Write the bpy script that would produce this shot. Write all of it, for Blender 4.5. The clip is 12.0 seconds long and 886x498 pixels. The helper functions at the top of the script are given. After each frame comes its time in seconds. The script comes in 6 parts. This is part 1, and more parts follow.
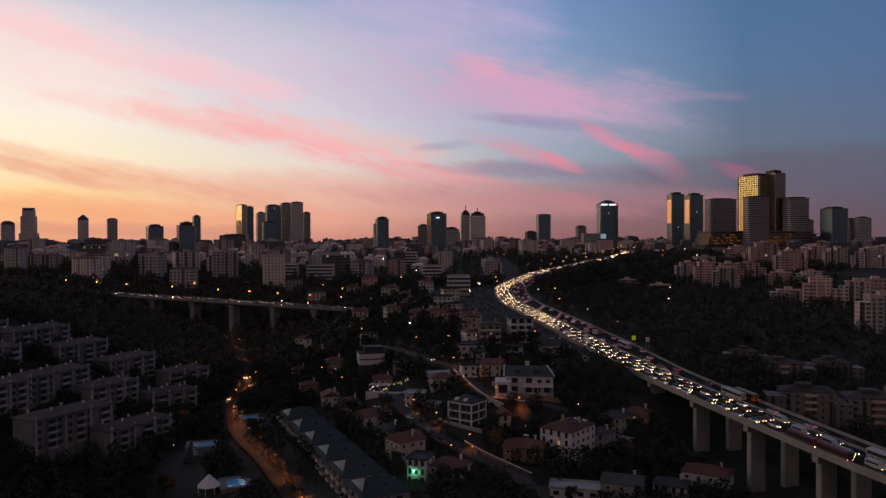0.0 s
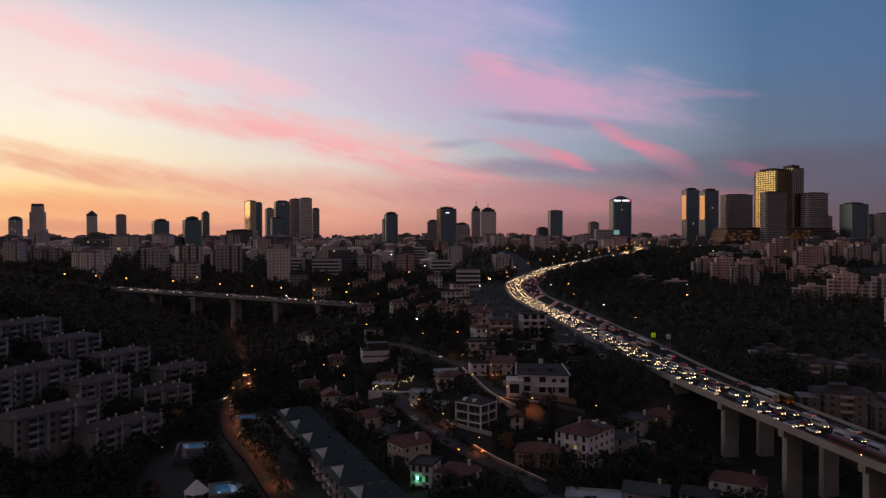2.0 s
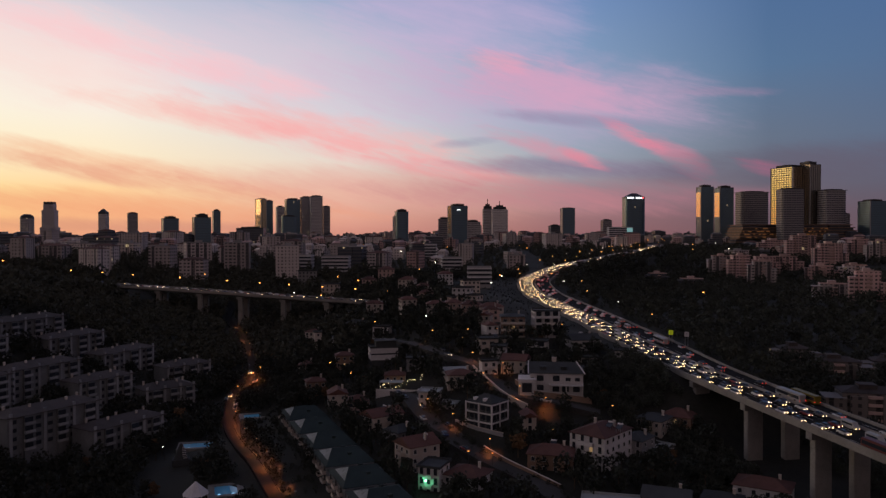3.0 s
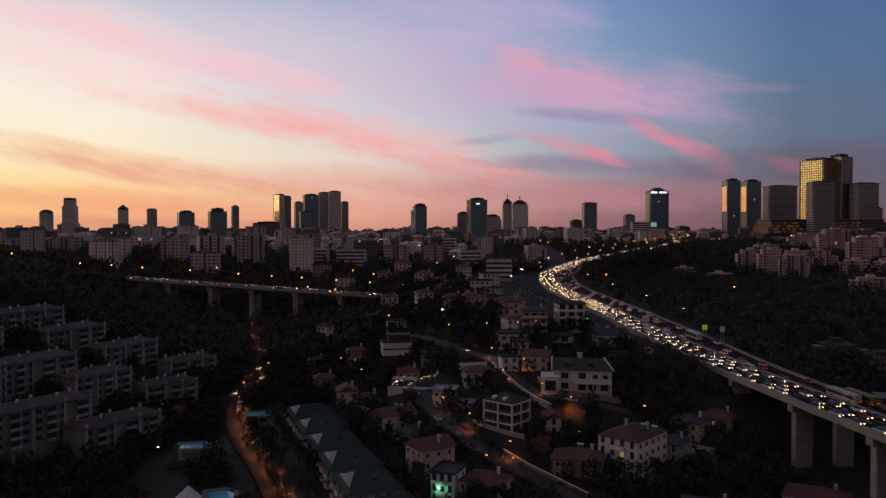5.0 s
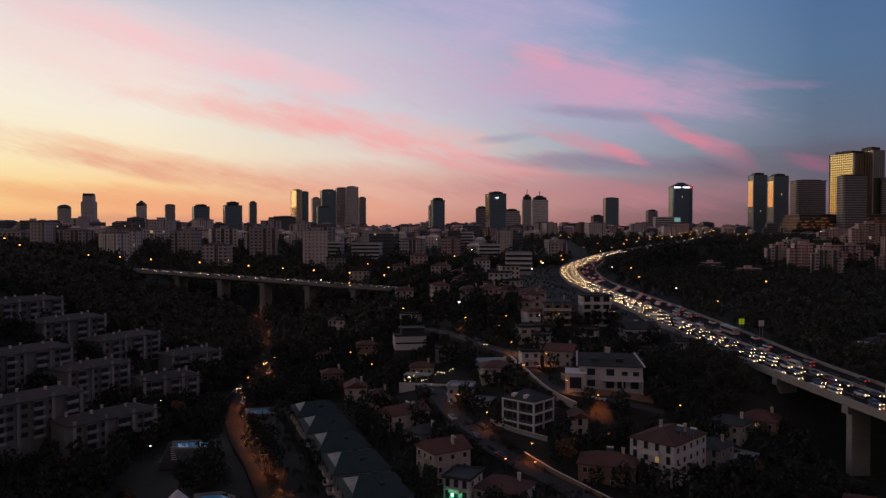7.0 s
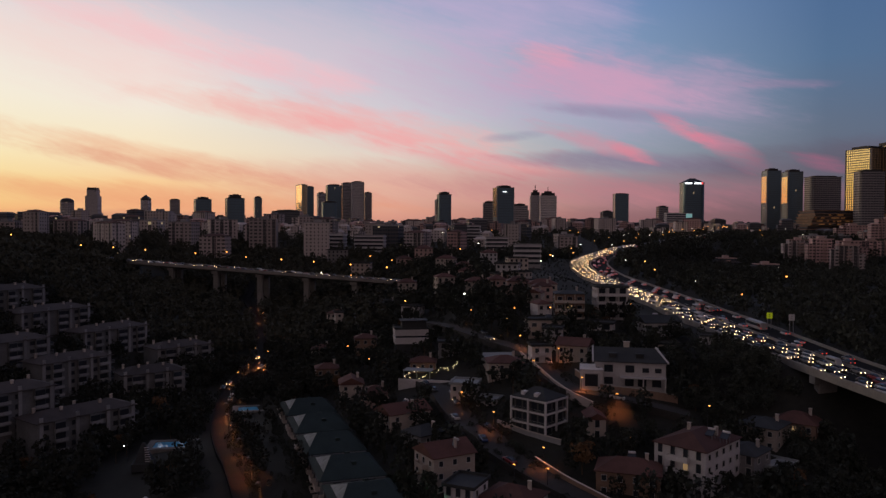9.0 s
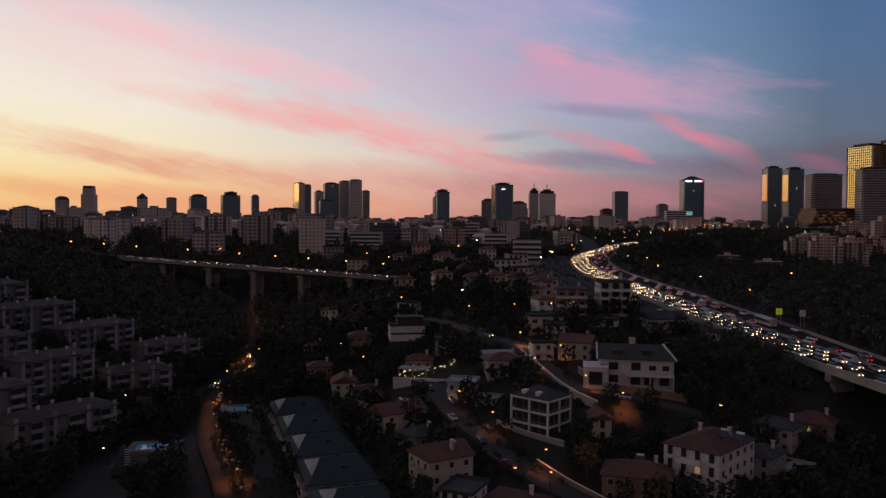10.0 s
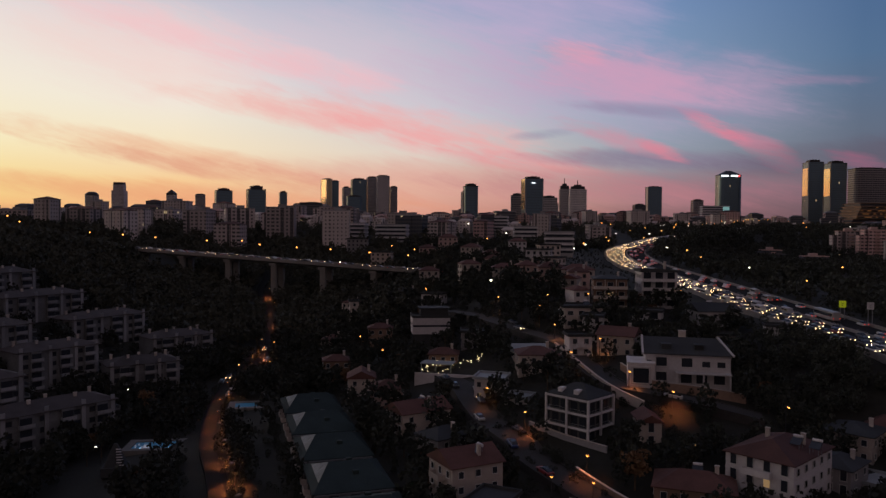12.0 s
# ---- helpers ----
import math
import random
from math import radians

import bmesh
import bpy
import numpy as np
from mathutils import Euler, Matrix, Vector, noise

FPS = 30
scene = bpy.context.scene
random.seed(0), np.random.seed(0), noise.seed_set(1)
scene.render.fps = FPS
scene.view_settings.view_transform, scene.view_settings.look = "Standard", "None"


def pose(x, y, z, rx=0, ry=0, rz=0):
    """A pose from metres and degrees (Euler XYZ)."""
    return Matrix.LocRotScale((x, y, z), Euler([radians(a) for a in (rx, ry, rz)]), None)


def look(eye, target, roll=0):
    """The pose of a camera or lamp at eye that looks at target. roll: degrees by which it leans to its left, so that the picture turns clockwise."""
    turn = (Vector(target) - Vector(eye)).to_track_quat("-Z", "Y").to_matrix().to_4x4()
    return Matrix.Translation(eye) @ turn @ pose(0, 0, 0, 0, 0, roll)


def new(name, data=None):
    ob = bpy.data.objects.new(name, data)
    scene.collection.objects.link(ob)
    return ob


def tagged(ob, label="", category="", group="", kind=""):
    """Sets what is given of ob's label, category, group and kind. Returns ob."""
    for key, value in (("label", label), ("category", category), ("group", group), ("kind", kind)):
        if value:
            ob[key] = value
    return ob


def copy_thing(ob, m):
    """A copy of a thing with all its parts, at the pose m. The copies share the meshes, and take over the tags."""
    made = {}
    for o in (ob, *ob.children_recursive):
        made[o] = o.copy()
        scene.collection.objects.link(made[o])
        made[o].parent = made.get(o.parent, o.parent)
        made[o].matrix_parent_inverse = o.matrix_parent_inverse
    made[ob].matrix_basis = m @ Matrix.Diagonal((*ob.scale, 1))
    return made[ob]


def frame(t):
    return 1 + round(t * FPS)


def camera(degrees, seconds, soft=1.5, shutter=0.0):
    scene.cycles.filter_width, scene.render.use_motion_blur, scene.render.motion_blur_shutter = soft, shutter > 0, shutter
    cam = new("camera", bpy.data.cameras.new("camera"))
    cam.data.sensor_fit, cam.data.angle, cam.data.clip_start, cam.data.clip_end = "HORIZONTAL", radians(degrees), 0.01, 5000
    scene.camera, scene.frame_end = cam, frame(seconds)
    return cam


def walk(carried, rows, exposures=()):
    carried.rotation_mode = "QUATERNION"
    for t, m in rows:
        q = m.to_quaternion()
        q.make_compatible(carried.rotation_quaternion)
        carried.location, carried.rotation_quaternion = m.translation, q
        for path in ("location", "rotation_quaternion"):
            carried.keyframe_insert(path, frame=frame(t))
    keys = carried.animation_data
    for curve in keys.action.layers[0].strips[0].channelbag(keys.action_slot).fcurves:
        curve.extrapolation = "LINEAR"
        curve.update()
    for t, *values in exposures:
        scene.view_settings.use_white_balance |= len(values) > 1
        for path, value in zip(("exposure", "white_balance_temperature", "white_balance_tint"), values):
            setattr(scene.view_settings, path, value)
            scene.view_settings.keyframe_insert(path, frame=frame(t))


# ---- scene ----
cam = camera(62.0, 12.0, 1.4)
PATH = [
    (0, (0.082, 0.044, 99.857), (0.081, 2.044, 99.834), -0.2),
    (0.5, (0.562, 4.942, 98.954), (0.55, 6.942, 98.931), -0.2),
    (1, (0.705, 10.197, 98.083), (0.686, 12.197, 98.058), -0.2),
    (1.5, (0.999, 15.558, 97.149), (0.976, 17.558, 97.122), -0.2),
    (2, (1.257, 20.963, 96.138), (1.227, 22.963, 96.11), -0.1),
    (2.5, (1.518, 26.509, 94.963), (1.472, 28.508, 94.934), -0.1),
    (3, (1.783, 31.848, 93.911), (1.722, 33.846, 93.88), -0.1),
    (5, (2.432, 53.62, 89.399), (2.317, 55.616, 89.362), -0.1),
    (5.5, (2.325, 58.969, 88.143), (2.198, 60.964, 88.105), -0.1),
    (6, (2.445, 64.377, 86.838), (2.305, 66.372, 86.799), -0.1),
    (6.5, (2.369, 69.709, 85.686), (2.216, 71.703, 85.645), -0.0),
    (7, (2.268, 74.671, 84.512), (2.102, 76.664, 84.47), 0.0),
    (9, (1.635, 96.594, 79.514), (1.45, 98.585, 79.467), 0.3),
    (9.5, (1.477, 101.912, 78.289), (1.294, 103.903, 78.241), 0.3),
    (10, (1.198, 107.364, 76.946), (1.017, 109.356, 76.898), 0.3),
    (10.5, (0.816, 112.748, 75.623), (0.626, 114.738, 75.574), 0.3),
    (11, (0.451, 118.078, 74.302), (0.225, 120.065, 74.252), 0.3),
    (11.5, (0.181, 123.504, 73.111), (-0.07, 125.488, 73.06), 0.3),
    (12, (-0.187, 129.043, 71.776), (-0.445, 131.026, 71.724), 0.4),
]
walk(cam, [(t, look(eye, target, roll)) for t, eye, target, roll in PATH], [(0.0, 0.04), (6.0, -0.03), (12.0, -0.1)])


# ---- sky and light ----
def srgb(r, g, b):
    """Linear colour from 0..255 values."""
    return tuple((c / 255 / 12.92 if c <= 10 else ((c / 255 + 0.055) / 1.055) ** 2.4) for c in (r, g, b)) + (1.0,)


class Nodes:
    """Short hand for building a node tree."""

    def __init__(self, tree):
        self.tree = tree
        tree.nodes.clear()

    def add(self, kind, **settings):
        node = self.tree.nodes.new(kind)
        for key, value in settings.items():
            if key == "operation":
                node.operation = value
            elif key == "blend":
                node.data_type, node.blend_type = "RGBA", value
            elif key == "noise_type":
                node.noise_type = value
        return node

    def put(self, socket, value):
        if hasattr(value, "is_linked"):
            self.tree.links.new(value, socket)
        else:
            socket.default_value = value

    def math(self, operation, a, b=0.0, c=0.0):
        node = self.add("ShaderNodeMath", operation=operation)
        for n, value in enumerate((a, b, c)):
            self.put(node.inputs[n], value)
        return node.outputs[0]

    def mix(self, factor, a, b, blend="MIX"):
        node = self.add("ShaderNodeMix", blend=blend)
        self.put(node.inputs[0], factor)
        self.put(node.inputs[6], a)
        self.put(node.inputs[7], b)
        return node.outputs[2]

    def smooth(self, value, low, high, mode="SMOOTHSTEP"):
        node = self.add("ShaderNodeMapRange")
        node.interpolation_type = mode
        self.put(node.inputs[0], value)
        node.inputs[1].default_value, node.inputs[2].default_value = low, high
        return node.outputs[0]

    def ramp(self, factor, stops, mode="LINEAR"):
        node = self.add("ShaderNodeValToRGB")
        node.color_ramp.interpolation = mode
        while len(node.color_ramp.elements) < len(stops):
            node.color_ramp.elements.new(0.5)
        for element, (at, colour) in zip(node.color_ramp.elements, stops):
            element.position, element.color = at, colour
        self.put(node.inputs[0], factor)
        return node.outputs[0]

    def noise(self, vector, scale, detail=4.0, rough=0.5, distortion=0.0):
        node = self.add("ShaderNodeTexNoise")
        if vector is not None:
            self.put(node.inputs["Vector"], vector)
        node.inputs["Scale"].default_value = scale
        node.inputs["Detail"].default_value = detail
        node.inputs["Roughness"].default_value = rough
        node.inputs["Distortion"].default_value = distortion
        return node.outputs[0]

    def xyz(self, x, y, z):
        node = self.add("ShaderNodeCombineXYZ")
        for n, value in enumerate((x, y, z)):
            self.put(node.inputs[n], value)
        return node.outputs[0]


world = bpy.data.worlds.new("dusk_sky")
scene.world = world
world.use_nodes = True
sky = Nodes(world.node_tree)
direction = sky.add("ShaderNodeTexCoord").outputs["Generated"]
split = sky.add("ShaderNodeSeparateXYZ")
sky.put(split.inputs[0], direction)
azimuth = sky.math("MULTIPLY", sky.math("ARCTAN2", split.outputs[0], split.outputs[1]), 57.2958)
elevation = sky.math("MULTIPLY", sky.math("ARCSINE", split.outputs[2]), 57.2958)
# slow wobble, so that the gradients are not ruled straight
wobble = sky.math("SUBTRACT", sky.noise(sky.xyz(sky.math("MULTIPLY", azimuth, 0.05), sky.math("MULTIPLY", elevation, 0.16), 0.0), 1.0, 3.0), 0.5)
height = sky.math("DIVIDE", sky.math("ADD", elevation, sky.math("MULTIPLY", wobble, 1.2)), 90.0)


def band(*stops):
    return sky.ramp(height, [(min(1, e / 90), srgb(*c)) for e, *c in stops])


ZENITH = (90, 84, 82, 94)
HIGH = (38, 98, 104, 134)
columns = [
    (-45, band((0, 240, 168, 122), (1.2, 254, 196, 124), (3, 255, 230, 150), (6, 255, 243, 198), (10, 254, 242, 220), (14, 244, 232, 226), (19, 212, 208, 220), HIGH, ZENITH)),
    (-27, band((0, 230, 158, 126), (1.5, 248, 182, 134), (3.5, 254, 210, 155), (6, 254, 236, 201), (9, 248, 240, 226), (12, 240, 233, 228), (15, 218, 216, 222), (19, 170, 180, 208), HIGH, ZENITH)),
    (-9, band((0, 206, 138, 124), (1.5, 226, 162, 142), (3.5, 234, 190, 168), (6, 228, 214, 204), (9, 208, 210, 216), (13, 184, 194, 210), (19, 144, 164, 200), HIGH, ZENITH)),
    (8, band((0, 148, 102, 104), (1.5, 156, 114, 118), (3.5, 154, 136, 142), (6, 156, 164, 178), (9, 150, 168, 190), (13, 134, 158, 190), (19, 110, 140, 188), HIGH, ZENITH)),
    (22, band((0, 108, 82, 90), (2, 108, 90, 100), (4, 104, 100, 114), (7, 102, 114, 134), (12, 88, 116, 150), (19, 77, 107, 151), HIGH, ZENITH)),
    (38, band((0, 100, 80, 88), (3, 90, 86, 102), (7, 86, 103, 133), (19, 73, 105, 153), HIGH, ZENITH)),
    (75, band((0, 74, 72, 88), (5, 84, 82, 104), (12, 102, 96, 116), (22, 98, 96, 120), HIGH, ZENITH)),
    (120, band((0, 80, 76, 86), (5, 102, 92, 98), (12, 144, 120, 116), (22, 136, 117, 116), (40, 110, 101, 108), ZENITH)),
]
colour = columns[0][1]
for (a0, _), (a1, ramp) in zip(columns, columns[1:]):
    colour = sky.mix(sky.smooth(azimuth, a0, a1, "LINEAR"), colour, ramp)
# left of the sunset the sky darkens again
far_left = band((0, 80, 74, 82), (5, 98, 86, 92), (12, 140, 118, 114), (22, 130, 113, 114), (40, 108, 101, 108), ZENITH)
colour = sky.mix(sky.smooth(azimuth, -75, -130), colour, far_left)

# streaky cloud texture, drawn out along the wind
drawn = sky.xyz(sky.math("MULTIPLY", sky.math("ADD", azimuth, sky.math("MULTIPLY", elevation, 1.6)), 0.12),
                sky.math("MULTIPLY", sky.math("ADD", elevation, sky.math("MULTIPLY", azimuth, 0.2)), 0.62), 0.0)
streaks = sky.noise(drawn, 1.0, 7.0, 0.6, 0.6)
puffs = sky.noise(sky.xyz(sky.math("MULTIPLY", azimuth, 0.22), sky.math("MULTIPLY", elevation, 0.42), 3.0), 1.0, 5.0, 0.55, 0.3)
wisps = sky.noise(sky.xyz(sky.math("MULTIPLY", sky.math("ADD", azimuth, elevation), 0.5), sky.math("MULTIPLY", sky.math("ADD", elevation, sky.math("MULTIPLY", azimuth, 0.25)), 1.9), 7.0), 1.0, 6.0, 0.62, 0.8)
tears = sky.math("ADD", sky.math("MULTIPLY", sky.math("SUBTRACT", wisps, 0.5), 1.8),
                 sky.math("ADD", sky.math("MULTIPLY", sky.math("SUBTRACT", streaks, 0.5), 3.0), sky.math("MULTIPLY", sky.math("SUBTRACT", puffs, 0.5), 2.4)))


def cloud(az, el, length, depth, fall, tint, cover, ragged=1.0):
    """A soft cloud: centre, half length and half depth in degrees, its fall to the right in degrees."""
    global colour
    c, s = math.cos(radians(fall)), math.sin(radians(fall))
    du, dv = sky.math("SUBTRACT", azimuth, az), sky.math("SUBTRACT", elevation, el)
    u = sky.math("DIVIDE", sky.math("SUBTRACT", sky.math("MULTIPLY", du, c), sky.math("MULTIPLY", dv, s)), length)
    v = sky.math("DIVIDE", sky.math("ADD", sky.math("MULTIPLY", du, s), sky.math("MULTIPLY", dv, c)), depth)
    away = sky.math("ADD", sky.math("MULTIPLY", u, u), sky.math("MULTIPLY", v, v))
    body = sky.smooth(sky.math("ADD", away, sky.math("MULTIPLY", tears, -0.75 * ragged)), 1.9, -0.7)
    colour = sky.mix(sky.math("MULTIPLY", body, cover), colour, srgb(*tint))


# broad veils
cloud(-12, 12.5, 13, 4.2, 8, (226, 198, 214), 0.6, 0.5)
cloud(-1, 16.4, 9, 3.2, 4, (204, 178, 212), 0.65, 0.7)
cloud(4, 10.8, 14, 3.2, 6, (196, 166, 200), 0.55, 0.8)
cloud(-29, 12.5, 9, 3.4, 10, (252, 214, 208), 0.6, 0.7)
cloud(-24, 13.4, 12, 1.3, 11, (250, 202, 206), 0.75)
cloud(-17, 11.8, 6, 0.8, 10, (248, 190, 198), 0.5)
# low bands towards the sunset
cloud(-26, 5.0, 15, 0.9, 9, (240, 172, 138), 0.6, 1.2)
cloud(-22, 3.9, 13, 0.7, 8, (226, 150, 128), 0.5, 1.2)
cloud(-26, 2.4, 15, 0.9, 3, (240, 156, 116), 0.6)
cloud(-26, 0.9, 18, 0.45, 1, (196, 128, 116), 0.4)
# the long pink streak
cloud(-19, 8.9, 9, 1.0, 6, (250, 190, 178), 0.6)
cloud(-10, 7.8, 11, 1.7, 10, (246, 180, 178), 0.7, 1.3)
cloud(-7, 6.9, 8, 0.8, 11, (250, 164, 164), 0.55, 1.5)
cloud(-2, 5.2, 6, 0.8, 10, (234, 156, 160), 0.6)
cloud(-4, 3.6, 15, 1.5, 3, (226, 158, 150), 0.55)
# pink bank over the middle
cloud(2.4, 13.3, 2.6, 0.7, 8, (250, 160, 176), 0.6, 1.2)
cloud(6.2, 11.4, 6.4, 1.7, 14, (228, 162, 188), 0.5, 1.3)
cloud(8.5, 10.8, 9, 2.0, 6, (210, 162, 192), 0.45)
cloud(19.4, 10.4, 3, 0.35, 4, (176, 138, 170), 0.4)
# grey and mauve streaks under it
cloud(8.3, 8.9, 6, 0.5, 6, (140, 134, 164), 0.7)
cloud(0.1, 7.3, 2.2, 0.35, -4, (150, 146, 172), 0.6)
cloud(8.5, 5.3, 9, 0.7, 3, (136, 120, 146), 0.75)
cloud(9, 3.2, 14, 1.2, 2, (182, 120, 134), 0.6)
cloud(5.8, 7.0, 4.6, 0.6, 18, (214, 146, 162), 0.6, 1.8)
cloud(9.0, 6.0, 1.8, 0.4, 26, (232, 134, 152), 0.6, 1.6)
# the bright pink tail
cloud(12.4, 7.8, 2.2, 0.6, 26, (242, 132, 152), 0.7, 1.5)
cloud(15.6, 6.2, 3.2, 0.7, 30, (222, 128, 150), 0.5, 1.8)
cloud(25, 5.1, 12, 1.3, -2, (100, 90, 106), 0.6)
cloud(21.6, 4.9, 1.8, 0.5, 16, (176, 104, 132), 0.55, 1.5)

back = sky.add("ShaderNodeBackground")
sky.put(back.inputs[0], colour)
back.inputs[1].default_value = 1.0
sky.tree.links.new(back.outputs[0], sky.add("ShaderNodeOutputWorld").inputs[0])

# the last red light of the sun, on the horizon at the left
sun = new("sun", bpy.data.lights.new("sun", "SUN"))
sun.data.energy, sun.data.angle, sun.data.color = 0.4, radians(30), (1.0, 0.58, 0.38)
sun.matrix_world = look((0, 0, 0), (math.sin(radians(60)), -math.cos(radians(60)), -0.06))


# ---- materials ----
def material(name, base, rough=0.8, metal=0.0, spread=0.25, scale=0.6, bump=0.15, bump_scale=6.0, per_object=0.0, spots=None, specular=0.3):
    """A weathered surface: colour that varies at two scales, fine relief, and a shade of its own for each object."""
    made = bpy.data.materials.new(name)
    made.use_nodes = True
    n = Nodes(made.node_tree)
    place = n.add("ShaderNodeTexCoord").outputs["Object"]
    large, fine = n.noise(place, scale * 0.2, 5.0, 0.6), n.noise(place, scale * 3.0, 6.0, 0.65)
    value = n.math("ADD", n.math("MULTIPLY", large, 0.6), n.math("MULTIPLY", fine, 0.4))
    low, high = tuple(c * (1 - spread) for c in base[:3]) + (1,), tuple(min(1, c * (1 + spread)) for c in base[:3]) + (1,)
    shade = n.ramp(value, [(0.34, low), (0.66, high)])
    if spots:
        shade = n.mix(n.smooth(n.noise(place, scale * 0.5, 6.0, 0.7), 0.55, 0.72), shade, tuple(spots) + (1,))
    if per_object:
        chance = n.add("ShaderNodeObjectInfo").outputs["Random"]
        grey = n.math("ADD", n.math("MULTIPLY", chance, per_object * 2), 1 - per_object)
        shade = n.mix(1.0, shade, n.xyz(grey, grey, grey), "MULTIPLY")
    lit = n.add("ShaderNodeBsdfPrincipled")
    n.put(lit.inputs["Base Color"], shade)
    n.put(lit.inputs["Roughness"], n.math("ADD", rough - 0.08, n.math("MULTIPLY", fine, 0.16)))
    lit.inputs["Metallic"].default_value = metal
    lit.inputs["Specular IOR Level"].default_value = specular
    if bump:
        relief = n.add("ShaderNodeBump")
        relief.inputs["Strength"].default_value = bump
        n.put(relief.inputs["Height"], n.noise(place, bump_scale, 4.0))
        n.put(lit.inputs["Normal"], relief.outputs[0])
    n.tree.links.new(lit.outputs[0], n.add("ShaderNodeOutputMaterial").inputs[0])
    return made


def glow(name, tint, strength):
    made = bpy.data.materials.new(name)
    made.use_nodes = True
    n = Nodes(made.node_tree)
    lit = n.add("ShaderNodeEmission")
    lit.inputs[0].default_value, lit.inputs[1].default_value = (*tint, 1), strength
    n.tree.links.new(lit.outputs[0], n.add("ShaderNodeOutputMaterial").inputs[0])
    return made


def facade(name, wall, glass, floor=3.3, bay=3.0, window=(0.62, 0.55), rough=0.25, lit_share=0.03, metal=0.0, tint=(1.0, 0.75, 0.42), wall_rough=0.75, uneven=False):
    """The outer wall of a building far off: rows of glazed windows between wall, a few of them lit."""
    made = bpy.data.materials.new(name)
    made.use_nodes = True
    n = Nodes(made.node_tree)
    place = n.add("ShaderNodeTexCoord").outputs["Object"]
    s = n.add("ShaderNodeSeparateXYZ")
    n.put(s.inputs[0], place)
    normal = n.add("ShaderNodeSeparateXYZ")
    n.put(normal.inputs[0], n.add("ShaderNodeTexCoord").outputs["Normal"])
    sideways = n.smooth(n.math("ABSOLUTE", normal.outputs[0]), 0.6, 0.8)
    along = n.math("ADD", n.math("MULTIPLY", s.outputs[0], n.math("SUBTRACT", 1.0, sideways)), n.math("MULTIPLY", s.outputs[1], sideways))
    upright = n.math("SUBTRACT", 1.0, n.smooth(n.math("ABSOLUTE", normal.outputs[2]), 0.5, 0.7))
    u, v = n.math("DIVIDE", along, bay), n.math("DIVIDE", s.outputs[2], floor)
    column = n.add("ShaderNodeTexWhiteNoise")
    n.put(column.inputs["Vector"], n.xyz(n.math("FLOOR", n.math("ADD", u, 100.0)), sideways, n.add("ShaderNodeObjectInfo").outputs["Random"]))
    spread_u = n.math("ADD", 0.55 if uneven else 1.0, n.math("MULTIPLY", column.outputs[0], 0.8 if uneven else 0.0))
    fu, fv = n.math("FRACT", n.math("ADD", u, 100.0)), n.math("FRACT", n.math("ADD", v, 100.0))
    inside_u = n.math("LESS_THAN", n.math("ABSOLUTE", n.math("SUBTRACT", fu, 0.5)), n.math("MULTIPLY", spread_u, window[0] / 2))
    stack = n.math("MULTIPLY", n.math("GREATER_THAN", column.outputs[0], 0.75), 0.22 if uneven else 0.0)
    inside_v = n.math("LESS_THAN", n.math("ABSOLUTE", n.math("SUBTRACT", fv, 0.5)), n.math("ADD", stack, window[1] / 2))
    pane = n.math("MULTIPLY", n.math("MULTIPLY", inside_u, inside_v), upright)
    cell = n.add("ShaderNodeTexWhiteNoise")
    n.put(cell.inputs["Vector"], n.xyz(n.math("FLOOR", n.math("ADD", u, 100.0)), n.math("FLOOR", n.math("ADD", v, 100.0)), n.math("MULTIPLY", n.add("ShaderNodeObjectInfo").outputs["Random"], 50.0)))
    lit_one = n.math("MULTIPLY", n.math("LESS_THAN", cell.outputs[0], lit_share), pane)
    chance = n.add("ShaderNodeObjectInfo").outputs["Random"]
    grey = n.math("ADD", n.math("MULTIPLY", chance, 0.5), 0.75)
    stain = n.math("ADD", n.math("MULTIPLY", n.noise(place, 0.08, 5.0, 0.6), 0.5), 0.75)
    grey = n.math("MULTIPLY", grey, stain)
    plaster = n.mix(1.0, (*wall, 1), n.xyz(grey, grey, grey), "MULTIPLY")
    shell = n.add("ShaderNodeBsdfPrincipled")
    n.put(shell.inputs["Base Color"], n.mix(pane, plaster, (*glass, 1)))
    n.put(shell.inputs["Roughness"], n.math("ADD", wall_rough, n.math("MULTIPLY", pane, rough - wall_rough)))
    n.put(shell.inputs["Metallic"], n.math("MULTIPLY", pane, metal))
    n.put(shell.inputs["Emission Color"], (*tint, 1))
    n.put(shell.inputs["Emission Strength"], n.math("MULTIPLY", lit_one, 0.35))
    n.tree.links.new(shell.outputs[0], n.add("ShaderNodeOutputMaterial").inputs[0])
    return made


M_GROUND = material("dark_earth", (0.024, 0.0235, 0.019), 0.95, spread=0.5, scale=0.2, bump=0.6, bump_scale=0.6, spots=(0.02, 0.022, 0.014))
M_ASPHALT = material("asphalt", (0.02, 0.0195, 0.0195), 0.88, specular=0.06, spread=0.2, scale=0.5, bump=0.1, bump_scale=12)
M_ROAD = material("worn_asphalt", (0.05, 0.047, 0.046), 0.85, spread=0.3, scale=0.4, bump=0.15, bump_scale=10)
M_PAINT = material("road_paint", (0.5, 0.5, 0.48), 0.7, spread=0.2)
M_CONCRETE = material("weathered_concrete", (0.24, 0.225, 0.21), 0.85, spread=0.25, scale=0.5, bump=0.2, spots=(0.17, 0.16, 0.15))
M_WHITE = material("white_render", (0.56, 0.535, 0.545), 0.8, spread=0.2, scale=0.5, per_object=0.12)
M_CREAM = material("cream_render", (0.48, 0.42, 0.38), 0.85, spread=0.15, scale=0.5, per_object=0.2)
